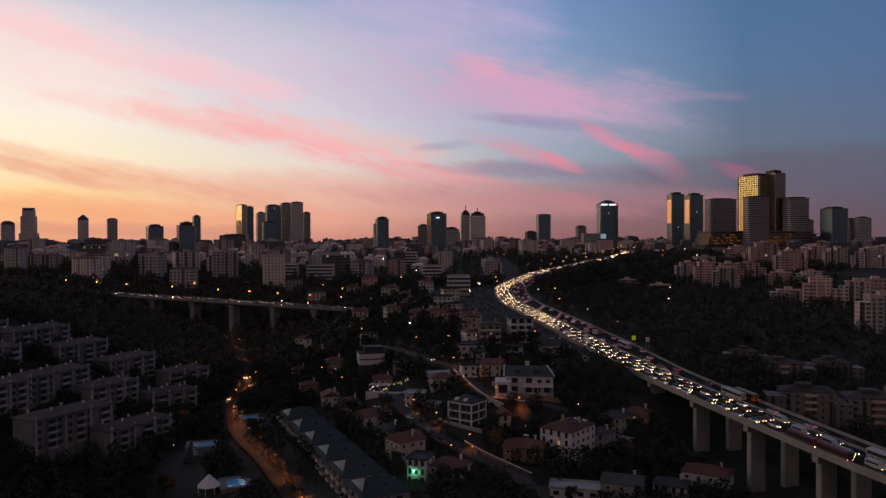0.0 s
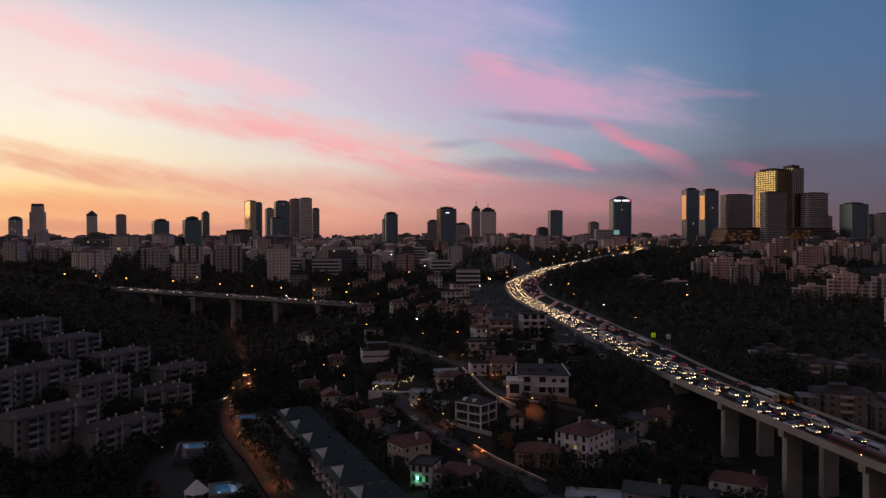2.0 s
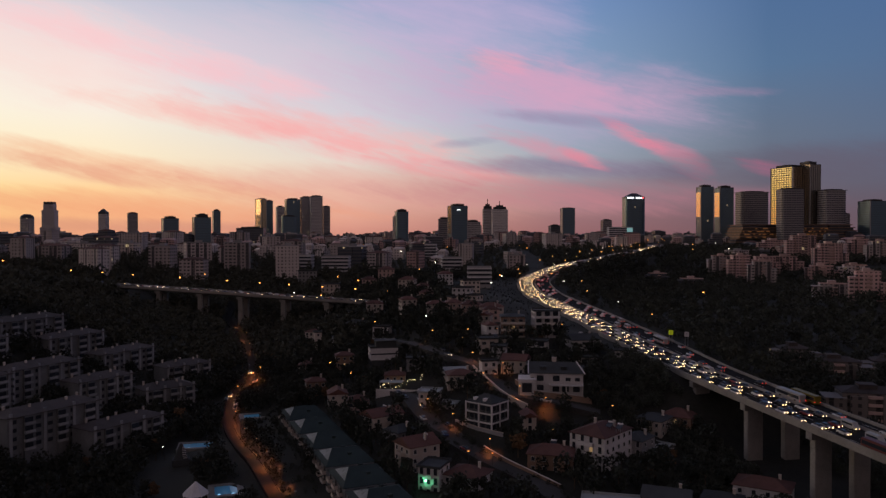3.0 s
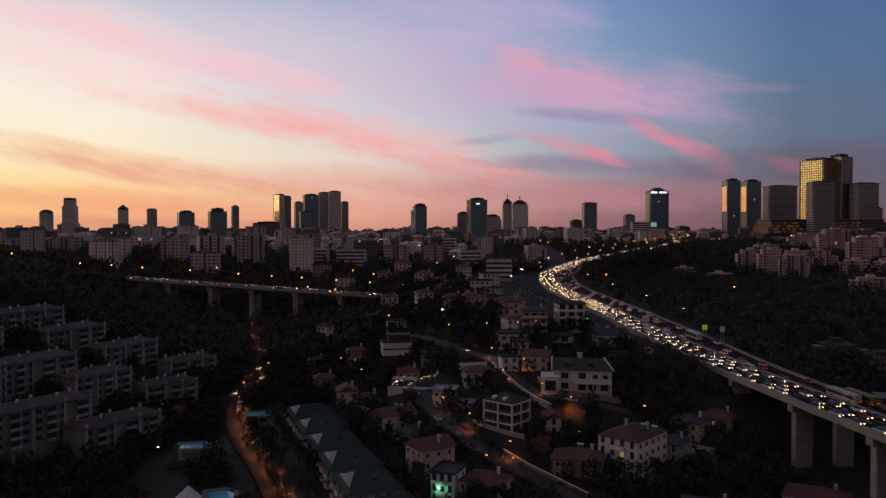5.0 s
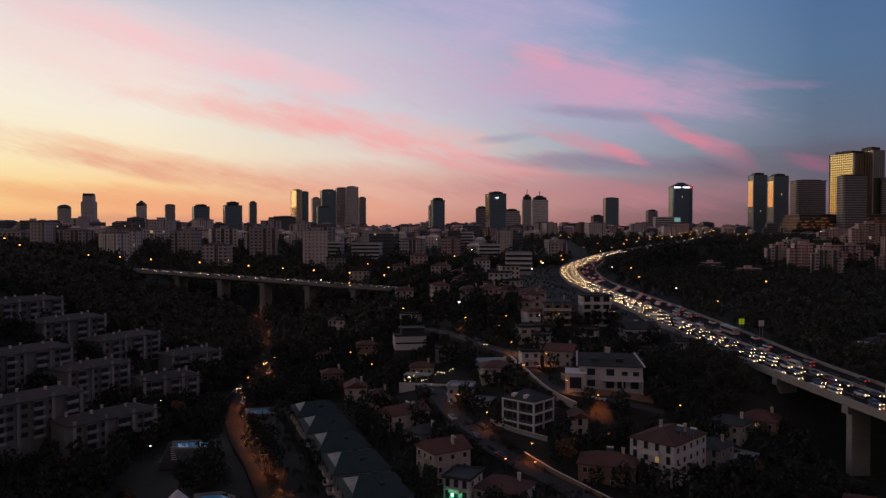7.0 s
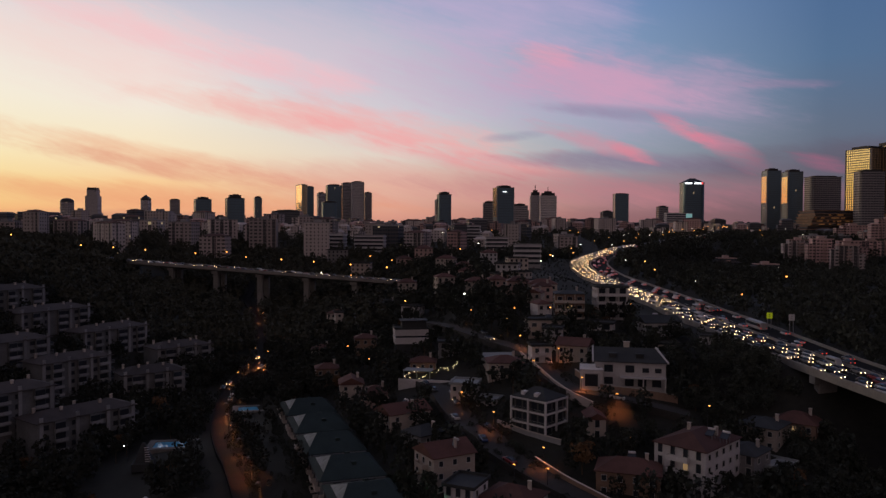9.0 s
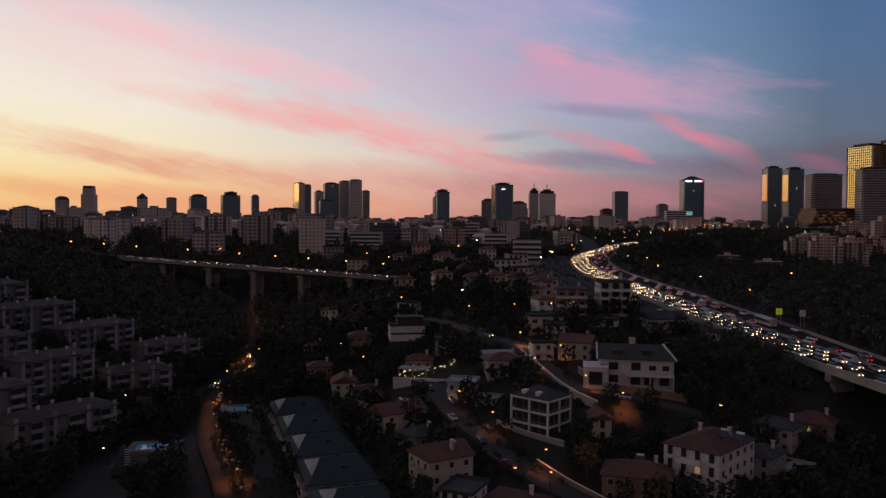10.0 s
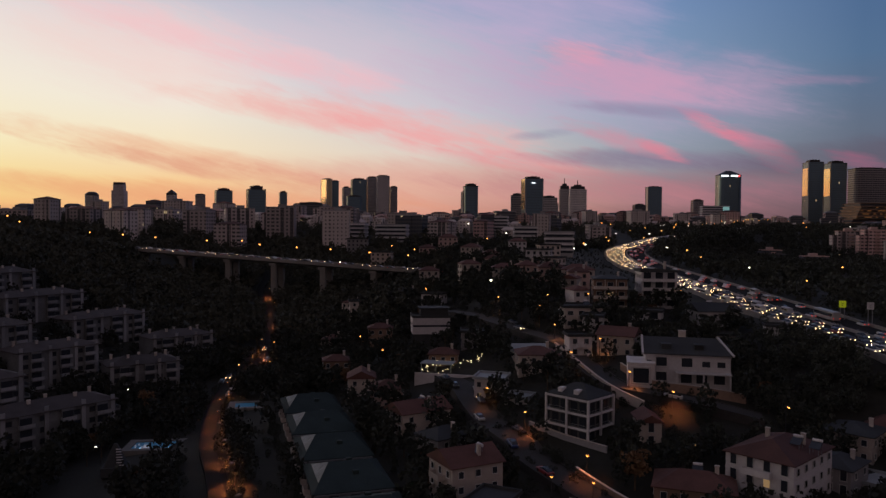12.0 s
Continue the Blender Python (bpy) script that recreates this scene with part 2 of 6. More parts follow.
M_PINK = material("pink_render", (0.46, 0.33, 0.3), 0.85, spread=0.15, scale=0.5, per_object=0.2)
M_GREY = material("grey_render", (0.3, 0.29, 0.3), 0.85, spread=0.2, scale=0.5, per_object=0.2)
M_BROWN = material("brown_render", (0.24, 0.16, 0.12), 0.85, spread=0.2, scale=0.5, per_object=0.2)
# render darkened: the shade on the left slope is put into its colour
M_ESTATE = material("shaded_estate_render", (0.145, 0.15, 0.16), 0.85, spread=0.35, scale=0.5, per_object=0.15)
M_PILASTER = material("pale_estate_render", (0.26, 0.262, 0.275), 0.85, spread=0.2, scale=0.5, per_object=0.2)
# pale mottled colour that paints the sunset glow on the left hips
M_HIP = material("sunset_lit_hip", (0.24, 0.26, 0.26), 0.7, spread=0.5, scale=1.0, spots=(0.05, 0.055, 0.06))
M_TILE_DARK = material("dark_roof_tile", (0.06, 0.05, 0.049), 0.9, spread=0.3, scale=1.2, bump=0.4, bump_scale=5, per_object=0.2)
M_TILE = material("clay_roof_tile", (0.1, 0.047, 0.039), 0.85, spread=0.3, scale=1.2, bump=0.4, bump_scale=5, per_object=0.25)
M_SLATE = material("dark_roofing", (0.05, 0.053, 0.056), 0.8, specular=0.15, spread=0.25, scale=0.8, bump=0.2, per_object=0.2)
M_GREEN_ROOF = material("green_metal_roof", (0.03, 0.044, 0.044), 0.8, specular=0.12, spread=0.25, scale=0.6, per_object=0.1)
M_PALE_ROOF = material("pale_metal_roof", (0.3, 0.32, 0.33), 0.6, spread=0.2, scale=0.6)
M_GLASS = material("window_glass", (0.03, 0.035, 0.045), 0.12, spread=0.1, bump=0, specular=0.6)
M_WOOD = material("window_frame_paint", (0.5, 0.49, 0.48), 0.6, spread=0.1, bump=0)
M_FRAME_DARK = material("dark_window_frame", (0.1, 0.1, 0.1), 0.6, spread=0.1, bump=0)
M_METAL = material("galvanised_metal", (0.3, 0.3, 0.31), 0.5, metal=0.7, spread=0.15, bump=0)
M_DARK = material("dark_metal", (0.05, 0.05, 0.055), 0.5, metal=0.4, spread=0.15, bump=0)
M_BARK = material("bark", (0.09, 0.065, 0.045), 0.95, spread=0.3, scale=3)
M_LEAF = material("dull_green_leaves", (0.037, 0.041, 0.033), 0.9, spread=0.45, scale=0.8, bump=0, per_object=0.35)
# second leaf colour, lightened to put distance haze into the far woods
M_LEAF_HAZY = material("hazy_pale_leaves", (0.06, 0.062, 0.047), 0.9, spread=0.4, scale=0.8, bump=0)
M_LEAF_DARK = material("dark_conifer_needles", (0.036, 0.041, 0.033), 0.9, spread=0.4, scale=0.8, bump=0, per_object=0.3)
M_LEAF_RUST = material("rust_autumn_leaves", (0.13, 0.075, 0.04), 0.9, spread=0.4, scale=0.8, bump=0, per_object=0.3)
# dark grey that puts the shade inside the deep balconies into the wall
M_SHADE_WALL = material("shaded_recess_wall", (0.07, 0.068, 0.07), 0.7, spread=0.2)
M_LAMP = glow("street_lamp_glow", (1.0, 0.36, 0.07), 4.2)
M_LAMP_WHITE = glow("white_lamp_glow", (1.0, 0.9, 0.72), 6.0)
M_HEAD = glow("headlamp_glow", (1.0, 0.6, 0.27), 14.0)
M_TAIL = glow("tail_lamp_glow", (1.0, 0.06, 0.04), 1.2)
M_ROOM = glow("lit_room", (1.0, 0.62, 0.3), 0.24)
M_SCREEN = glow("lit_teal_screen", (0.45, 0.85, 0.85), 0.35)


# ---- building blocks ----
def box(bm, x0, x1, y0, y1, z0, z1):
    """Adds a box to a bmesh."""
    v = [bm.verts.new((x, y, z)) for z in (z0, z1) for y in (y0, y1) for x in (x0, x1)]
    for f in ((0, 2, 3, 1), (4, 5, 7, 6), (0, 1, 5, 4), (1, 3, 7, 5), (3, 2, 6, 7), (2, 0, 4, 6)):
        bm.faces.new([v[i] for i in f])
    return bm


def prism(bm, ring, z0, z1, inset=0.0):
    """Adds an upright solid over a ring of (x, y); its top may be drawn in towards the middle."""
    cx, cy = sum(p[0] for p in ring) / len(ring), sum(p[1] for p in ring) / len(ring)
    low = [bm.verts.new((x, y, z0)) for x, y in ring]
    top = [bm.verts.new((x + (cx - x) * inset, y + (cy - y) * inset, z1)) for x, y in ring]
    for a in range(len(ring)):
        b = (a + 1) % len(ring)
        bm.faces.new((low[a], low[b], top[b], top[a]))
    bm.faces.new(top)
    bm.faces.new(low[::-1])
    return bm


def rounded(w, d, r, steps=4):
    """The ring of a rectangle with rounded corners."""
    ring = []
    for cx, cy, a0 in ((w / 2 - r, d / 2 - r, 0), (r - w / 2, d / 2 - r, 90), (r - w / 2, r - d / 2, 180), (w / 2 - r, r - d / 2, 270)):
        for k in range(steps + 1):
            a = radians(a0 + 90 * k / steps)
            ring.append((cx + r * math.cos(a), cy + r * math.sin(a)))
    return ring


def circle(r, steps=12):
    return [(r * math.cos(math.tau * k / steps), r * math.sin(math.tau * k / steps)) for k in range(steps)]


def mesh_of(bm, name, mat):
    data = bpy.data.meshes.new(name)
    bm.normal_update()
    bm.to_mesh(data)
    bm.free()
    for one in mat if isinstance(mat, (list, tuple)) else (mat,):
        data.materials.append(one)
    return data


def part(name, bm, mat, parent, label="", at=None):
    """Links a bmesh, or a mesh that others share, as one object under a thing or a part."""
    ob = new(name, bm if isinstance(bm, bpy.types.Mesh) else mesh_of(bm, name, mat))
    ob.parent = parent
    if at is not None:
        ob.matrix_basis = at
    if label:
        ob["label"] = label
    return ob


def thing(name, m, label, category, group="", kind=""):
    ob = new(name)
    ob.empty_display_size = 0.5
    ob.matrix_basis = m
    return tagged(ob, label, category, group, kind)


# ---- lie of the land ----
BROAD_HILLS = [
    (-900, -100, -6.6), (-900, 500, 1.3), (-900, 1100, -3.5), (-900, 1700, -0.1),
    (-300, -100, -2.3), (-300, 500, 4.2), (-300, 1100, -1.6), (-300, 1700, 0.4),
    (300, -100, -9.7), (300, 500, -17.5), (300, 1100, -3.5), (300, 1700, 3.6),
    (900, -100, -11.8), (900, 500, -9.4), (900, 1100, 1), (900, 1700, 0.7),
]
SMALL_HILLS = [
    (-250, 150, 5.6), (-250, 290, 14.4), (-250, 430, 29.2), (-250, 570, -7.4),
    (-130, 150, -5.2), (-130, 290, -18.3), (-130, 430, -27.6), (-130, 570, -23.2),
    (-20, 150, 14), (-20, 290, 13.9), (-20, 430, 23.4), (-20, 570, 18.8),
    (90, 150, -4.5), (90, 290, -2.8), (90, 430, 11.8), (90, 570, -5.4),
    (200, 150, 14.3), (200, 290, 3.4), (200, 430, 5.5), (200, 570, 0.6),
]


def land(x, y):
    """Height of the natural ground."""
    z = 84 / (1 + math.exp(-(math.hypot(x, y) - 450) / 160))
    for cx, cy, h in BROAD_HILLS:
        z += h * math.exp(-((x - cx) ** 2 + (y - cy) ** 2) / (2 * 420**2))
    for cx, cy, h in SMALL_HILLS:
        z += h * math.exp(-((x - cx) ** 2 + (y - cy) ** 2) / (2 * 90**2))
    z -= 16 * math.exp(-((x - 235) ** 2 + (y - 795) ** 2) / (2 * 90**2))
    z += 5.5 * math.exp(-((x + 92) ** 2 + (y - 288) ** 2) / (2 * 34**2))
    z += 6 * math.exp(-((x - 36) ** 2 + (y - 322) ** 2) / (2 * 25**2))
    return z


def spline(points, step):
    """A smooth line through the given points, in steps of about that many metres."""
    out, last = [], len(points) - 1
    for k in range(last):
        p0, p1, p2, p3 = (Vector(points[max(0, min(last, k + o))]) for o in (-1, 0, 1, 2))
        count = max(1, int((p2 - p1).length / step))
        for s in range(count):
            t = s / count
            out.append(0.5 * (2 * p1 + (p2 - p0) * t + (2 * p0 - 5 * p1 + 4 * p2 - p3) * t * t + (3 * p1 - p0 - 3 * p2 + p3) * t**3))
    out.append(Vector(points[last]))
    return out


HIGHWAY = spline([(275, -150, 18), (212, 4, 24), (175, 104, 28.5), (139, 204, 33), (121.5, 262, 36), (105, 323, 39.3), (98, 356, 41), (86, 427, 44.2), (80, 464, 46.2),
                  (68, 527, 49.6), (60.5, 576, 52.2), (60, 639, 56), (67.5, 678, 58.4), (84, 723, 61.1), (111.5, 786, 65.1), (153.5, 866, 68.1), (209.5, 981, 72), (247, 1050, 74.4), (298, 1180, 77.6), (352, 1400, 80)], 6)
BRIDGE = spline([(-420, 630, 65), (-275, 596, 58), (-180, 583, 52.9), (-80, 571, 47.4), (-40, 567, 45.6), (10, 556, 48)], 6)
HIGHWAY_HALF, ABUTMENT = 16.0, 335.0


def right_edge(y):
    """How far the right-hand edge of the highway lies from its line: narrow on the viaduct, wide where the slip road joins."""
    return float(np.interp(y, (230, 290, 330, 360, 400, 530, 600, 680, 800, 1100), (5.4, 6.6, 8, 10, 12.5, 12.5, 11.5, 11, 10.8, 10.4)))


def nearest(line, x, y, reach):
    best, near = reach, None
    for p in line:
        d = math.hypot(p.x - x, p.y - y)
        if d < best:
            best, near = d, p
    return best, near


def ground(x, y):
    """Height of the ground, with the cutting and the bank of the highway."""
    z = land(x, y)
    if y > ABUTMENT - 40:
        d, near = nearest(HIGHWAY, x, y, 46)
        if near is not None:
            k = max(0.0, min(1.0, (46 - d) / 24)) * max(0.0, min(1.0, (y - ABUTMENT + 40) / 40))
            k = k * k * (3 - 2 * k)
            z += (near.z - 1.0 - z) * k
    return z


def strip(bm, line, cuts, lift=0.0):
    """Sweeps a profile of (offset to the right, height) along a line."""
    rings = []
    for k, p in enumerate(line):
        way = (line[min(k + 1, len(line) - 1)] - line[max(k - 1, 0)]).normalized()
        right = Vector((way.y, -way.x, 0)).normalized()
        rings.append([bm.verts.new(p + right * o + Vector((0, 0, h + lift))) for o, h in cuts])
    for a, b in zip(rings, rings[1:]):
        for k in range(len(cuts) - 1):
            bm.faces.new((a[k], b[k], b[k + 1], a[k + 1]))
    return bm


def solid_strip(bm, line, profile):
    """The same with a closed profile, or one that changes with the distance, and closed ends."""
    rings = []
    for k, p in enumerate(line):
        cuts = profile(p.y) if callable(profile) else profile
        way = (line[min(k + 1, len(line) - 1)] - line[max(k - 1, 0)]).normalized()
        right = Vector((way.y, -way.x, 0)).normalized()
        rings.append([bm.verts.new(p + right * o + Vector((0, 0, h))) for o, h in cuts])
    count = len(cuts)
    for a, b in zip(rings, rings[1:]):
        for k in range(count):
            bm.faces.new((a[k], a[(k + 1) % count], b[(k + 1) % count], b[k]))
    bm.faces.new(rings[0][::-1])
    bm.faces.new(rings[-1])
    return bm


def make_ground():
    """One sheet: fine near the walk, coarser towards the horizon."""
    def steps(fine0, fine1, step, far):
        inner = list(np.arange(fine0, fine1 + 0.1, step))
        out, d = [], step
        while not out or out[-1] < far:
            d *= 1.22
            out.append((out[-1] if out else 0) + d)
        return [fine0 - o for o in out[::-1]] + inner + [fine1 + o for o in out]
    xs, ys = steps(-330, 430, 6, 4200), steps(150, 860, 6, 3600)
    verts = []
    for y in ys:
        for x in xs:
            verts.append((x, y, ground(x, y) + 0.7 * noise.noise(Vector((x * 0.05, y * 0.05, 0)))))
    w = len(xs)
    faces = [(j * w + i, j * w + i + 1, (j + 1) * w + i + 1, (j + 1) * w + i) for j in range(len(ys) - 1) for i in range(w - 1)]
    data = bpy.data.meshes.new("ground")
    data.from_pydata(verts, [], faces)
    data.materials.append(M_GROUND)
    data.polygons.foreach_set("use_smooth", [True] * len(faces))
    return tagged(new("ground", data), "dark rough earth and grass of a hilly city valley", "ground", kind="structure")


make_ground()


def make_highway():
    """The road deck; a viaduct with piers up to the abutment, then on a bank."""
    road = tagged(new("road_highway"), "wide asphalt highway on a concrete viaduct, full of traffic", "highway", kind="structure")
    h = HIGHWAY_HALF

    def deck_cut(y):
        r = right_edge(y)
        return [(-h, -0.02), (r, -0.02), (r, -1.3), (r - 4, -2.2), (4 - h, -2.2), (-h, -1.3)]

    def asphalt_cut(y):
        r = right_edge(y)
        return [(0.6 - h, 0.02), (r - 0.6, 0.02), (r - 0.6, -0.01), (0.6 - h, -0.01)]

    def right_cut(y):
        r = right_edge(y) - 0.25
        return [(r - 0.3, -1.25), (r - 0.25, 1.0), (r + 0.25, 1.0), (r + 0.3, -1.25)]

    part("deck", solid_strip(bmesh.new(), HIGHWAY, deck_cut), M_CONCRETE, road, "weathered grey concrete deck")
    part("asphalt", solid_strip(bmesh.new(), HIGHWAY, asphalt_cut), M_ASPHALT, road, "dark asphalt road surface")
    o = 0.25 - h
    for cut in ([(o - 0.3, -1.25), (o - 0.25, 1.0), (o + 0.25, 1.0), (o + 0.3, -1.25)], right_cut):
        part("parapet", solid_strip(bmesh.new(), HIGHWAY, cut), M_CONCRETE, road, "stained concrete parapet")
    part("median_barrier", solid_strip(bmesh.new(), HIGHWAY, [(-1.6, 0.0), (-1.4, 0.9), (-1.1, 0.9), (-0.9, 0.0)]), M_CONCRETE, road, "low concrete median barrier")
    dash = bmesh.new()
    for o in (-12.4, -9.1, -5.8, 2.9):
        for k in range(0, len(HIGHWAY) - 1, 2):
            strip(dash, HIGHWAY[k:k + 2], [(o - 0.09, 0.026), (o + 0.09, 0.026)])
    tagged(part("lane_markings", dash, M_PAINT, road, "broken white lane markings"), kind="stuff")
    for n in range(11):
        y = 323.5 - 30.6 * n
        k = min(range(1, len(HIGHWAY) - 1), key=lambda i: abs(HIGHWAY[i].y - y))
        k -= HIGHWAY[k].y > y
        f = (y - HIGHWAY[k].y) / (HIGHWAY[k + 1].y - HIGHWAY[k].y)
        p = HIGHWAY[k].lerp(HIGHWAY[k + 1], f)
        way = (HIGHWAY[k + 1] - HIGHWAY[k - 1]).normalized()
        right = Vector((way.y, -way.x, 0)).normalized()
        turn = math.degrees(math.atan2(right.y, right.x))
        cap = bmesh.new()
        r = right_edge(p.y)
        box(cap, -h + 0.2, r - 0.2, -1.1, 1.1, -3.4, -1.6)
        box(cap, -h - 0.25, -h + 1.6, -1.25, 1.25, -3.5, -1.32)
        box(cap, r - 1.6, r + 0.25, -1.25, 1.25, -3.5, -1.32)
        part("cap_beam", cap, M_CONCRETE, road, "", pose(*p, rz=turn))
        for o in (-h + 4.2, r - 3.6):
            q = p + right * o
            low = land(q.x, q.y) - 2
            shaft = bmesh.new()
            prism(shaft, rounded(6.2, 2.3, 0.35, 2), low - p.z, -3.4)
            part("pier", shaft, M_CONCRETE, road, "tall stained concrete pier", pose(q.x, q.y, p.z, rz=turn))


def make_bridge():
    """The smaller viaduct over the side valley."""
    road = tagged(new("road_bridge"), "slender concrete viaduct across a dark wooded valley", "bridge", kind="structure")
    part("deck", solid_strip(bmesh.new(), BRIDGE, [(-8, 0), (8, 0), (8, -1.0), (5, -2.0), (-5, -2.0), (-8, -1.0)]), M_CONCRETE, road)
    part("asphalt", strip(bmesh.new(), BRIDGE, [(-7.4, 0.03), (7.4, 0.03)]), M_ASPHALT, road)
    for o in (-7.8, 7.8):
        part("parapet", solid_strip(bmesh.new(), BRIDGE, [(o - 0.2, 0), (o - 0.2, 0.95), (o + 0.2, 0.95), (o + 0.2, 0)]), M_CONCRETE, road)
    for x, y, z in ((-264, 594.5, 57.4), (-230.5, 589.5, 55.6), (-197, 585, 53.8), (-165, 581, 52), (-132, 577, 50.2), (-99, 573, 48.4)):
        cap = bmesh.new()
        box(cap, -2.4, 2.4, -6.6, 6.6, -3.6, -1.8)
        part("cap_beam", cap, M_CONCRETE, road, "", pose(x, y, z, rz=-12))
        for o in (-4.3, 4.3):
            shaft = bmesh.new()
            prism(shaft, rounded(3.6, 2.4, 0.3, 2), land(x, y) - 3 - z, -3.6)
            part("pier", shaft, M_CONCRETE, road, "grey concrete pier", pose(x, y, z, rz=-12) @ pose(0, o, 0))


make_highway()
make_bridge()


# ---- buildings ----
def window_ring(w, h, bar, glazed):
    """A window frame as one ring with a deeper bottom rail; glazed: its pane is set into the same mesh."""
    bm = bmesh.new()
    def ring(x, z0, z1, y, low=0.0):
        return [bm.verts.new(p) for p in ((-x, y - low, z0), (x, y - low, z0), (x, y, z1), (-x, y, z1))]
    rings = [ring(w / 2 + bar, -bar, h + bar, 0.02), ring(w / 2 + bar, -bar, h + bar, -0.09, 0.08), ring(w / 2, 0, h, -0.09, 0.05), ring(w / 2, 0, h, -0.01)]
    for a, b in zip(rings, rings[1:]):
        for k in range(4):
            bm.faces.new((a[k], a[(k + 1) % 4], b[(k + 1) % 4], b[k]))
    if glazed:
        bm.faces.new(rings[3]).material_index = 1
    return bm


def window_meshes():
    made = {}
    for kind, w, h in (("small", 1.1, 1.3), ("wide", 1.9, 1.4), ("tall", 1.2, 2.1), ("big", 2.6, 2.2)):
        pane = box(bmesh.new(), -w / 2, w / 2, -0.02, 0.01, 0, h)
        lit = pane.copy()
        made[kind] = (mesh_of(window_ring(w, h, 0.1, False), "window_frame", M_WOOD), mesh_of(pane, "pane", M_GLASS), mesh_of(lit, "pane", M_ROOM),
                      mesh_of(window_ring(w, h, 0.1, True), "window", (M_FRAME_DARK, M_GLASS)))
    return made


WINDOWS = window_meshes()


def add_window(owner, m, kind, lit=False, simple=False):
    frame_mesh, pane, pane_lit, whole = WINDOWS[kind]
    if simple:
        return part("window", whole, None, owner, "", m)
    ob = part("window", frame_mesh, None, owner, "", m)
    part("pane", pane_lit if lit else pane, None, ob, "warmly lit pane" if lit else "")
    return ob


def roof_mesh(kind, w, d, rise, over=0.5):
    """Roofs with an eave board; the bottom stands at height 0."""
    bm, a, b, t = bmesh.new(), w / 2 + over, d / 2 + over, 0.18
    box(bm, -a, a, -b, b, 0, t)
    if kind == "flat":
        for x0, x1, y0, y1 in ((-a, a, -b, -b + 0.25), (-a, a, b - 0.25, b), (-a, -a + 0.25, -b + 0.25, b - 0.25), (a - 0.25, a, -b + 0.25, b - 0.25)):
            box(bm, x0, x1, y0, y1, t, t + 0.6)
        return bm
    along_x = w >= d
    if kind == "hip":
        run = min(a, b) * 0.92
        ends = ((-a + run, 0), (a - run, 0)) if along_x else ((0, -b + run), (0, b - run))
    else:
        ends = ((-a, 0), (a, 0)) if along_x else ((0, -b), (0, b))
    c = [bm.verts.new((x, y, t + 0.004)) for x, y in ((-a, -b), (a, -b), (a, b), (-a, b))]
    e = [bm.verts.new((x, y, t + rise)) for x, y in ends]
    if along_x:
        for f in ((c[0], c[1], e[1], e[0]), (c[2], c[3], e[0], e[1]), (c[3], c[0], e[0]), (c[1], c[2], e[1])):
            bm.faces.new(f)
    else:
        for f in ((c[1], c[2], e[1], e[0]), (c[3], c[0], e[0], e[1]), (c[0], c[1], e[0]), (c[2], c[3], e[1])):
            bm.faces.new(f)
    return bm


def chimney_mesh():
    bm = bmesh.new()
    box(bm, -0.4, 0.4, -0.3, 0.3, -1.2, 1.5)
    box(bm, -0.48, 0.48, -0.38, 0.38, 1.5, 1.65)
    return mesh_of(bm, "chimney", M_CREAM)


CHIMNEY = chimney_mesh()


def house(x, y, z, rz, w, d, floors, roof, wall, cover, label, bays=0, kind="small", rise=0.0, balcony=0, lit=(), chimneys=1, category="house", group="hillside houses", storey=3.0, name="house", simple=False, sides=True):
    """A house: walls on a plinth, storeys with windows, roof with chimneys, balconies. z is the height of its eaves' floor line."""
    own = thing(name, pose(x, y, z, rz=rz), label, category, group)
    tall = floors * storey
    bm = bmesh.new()
    box(bm, -w / 2, w / 2, -d / 2, d / 2, -5, tall)
    box(bm, -w / 2 - 0.12, w / 2 + 0.12, -d / 2 - 0.12, d / 2 + 0.12, -5, 0.35)
    for k in range(1, floors):
        box(bm, -w / 2 - 0.06, w / 2 + 0.06, -d / 2 - 0.06, d / 2 + 0.06, k * storey - 0.14, k * storey + 0.06)
    part("wall", bm, wall, own)
    top = part("roof", roof_mesh(roof, w, d, rise or min(w, d) * 0.24), cover, own, "", pose(0, 0, tall))
    for k in range(chimneys):
        part("chimney", CHIMNEY, None, top, "", pose(w * (0.28 - 0.5 * (k % 2)) + 0.6 * (k // 2), d * (0.12 - 0.06 * k), (rise or min(w, d) * 0.24) * 0.75))
    bays = bays or max(2, int(w / 3.0))
    deep = max(1, int(d / 3.6))
    for f in range(floors):
        for b in range(bays):
            u = (b + 0.5) / bays * w - w / 2
            add_window(own, pose(u, -d / 2 - 0.065, f * storey + 0.95), kind, (f, b) in lit, simple)
        for b in range(deep if sides else 0):
            u = (b + 0.5) / deep * d - d / 2
            add_window(own, pose(w / 2 + 0.065, u, f * storey + 0.95, rz=90), "small", False, simple)
            add_window(own, pose(-w / 2 - 0.065, u, f * storey + 0.95, rz=-90), "small", False, simple)
    for k in range(balcony):
        f = k + 1 if floors > 1 else 0
        if f >= floors:
            break
        slab = bmesh.new()
        bw = w * 0.42
        box(slab, -bw / 2, bw / 2, -1.5, 0, -0.18, 0)
        box(slab, -bw / 2, bw / 2, -1.5, -1.4, 0, 0.95)
        box(slab, -bw / 2, -bw / 2 + 0.1, -1.4, 0, 0, 0.95)
        box(slab, bw / 2 - 0.1, bw / 2, -1.4, 0, 0, 0.95)
        part("balcony", slab, wall, own, "", pose(0, -d / 2 - 0.07, f * storey + 0.1))
    return own


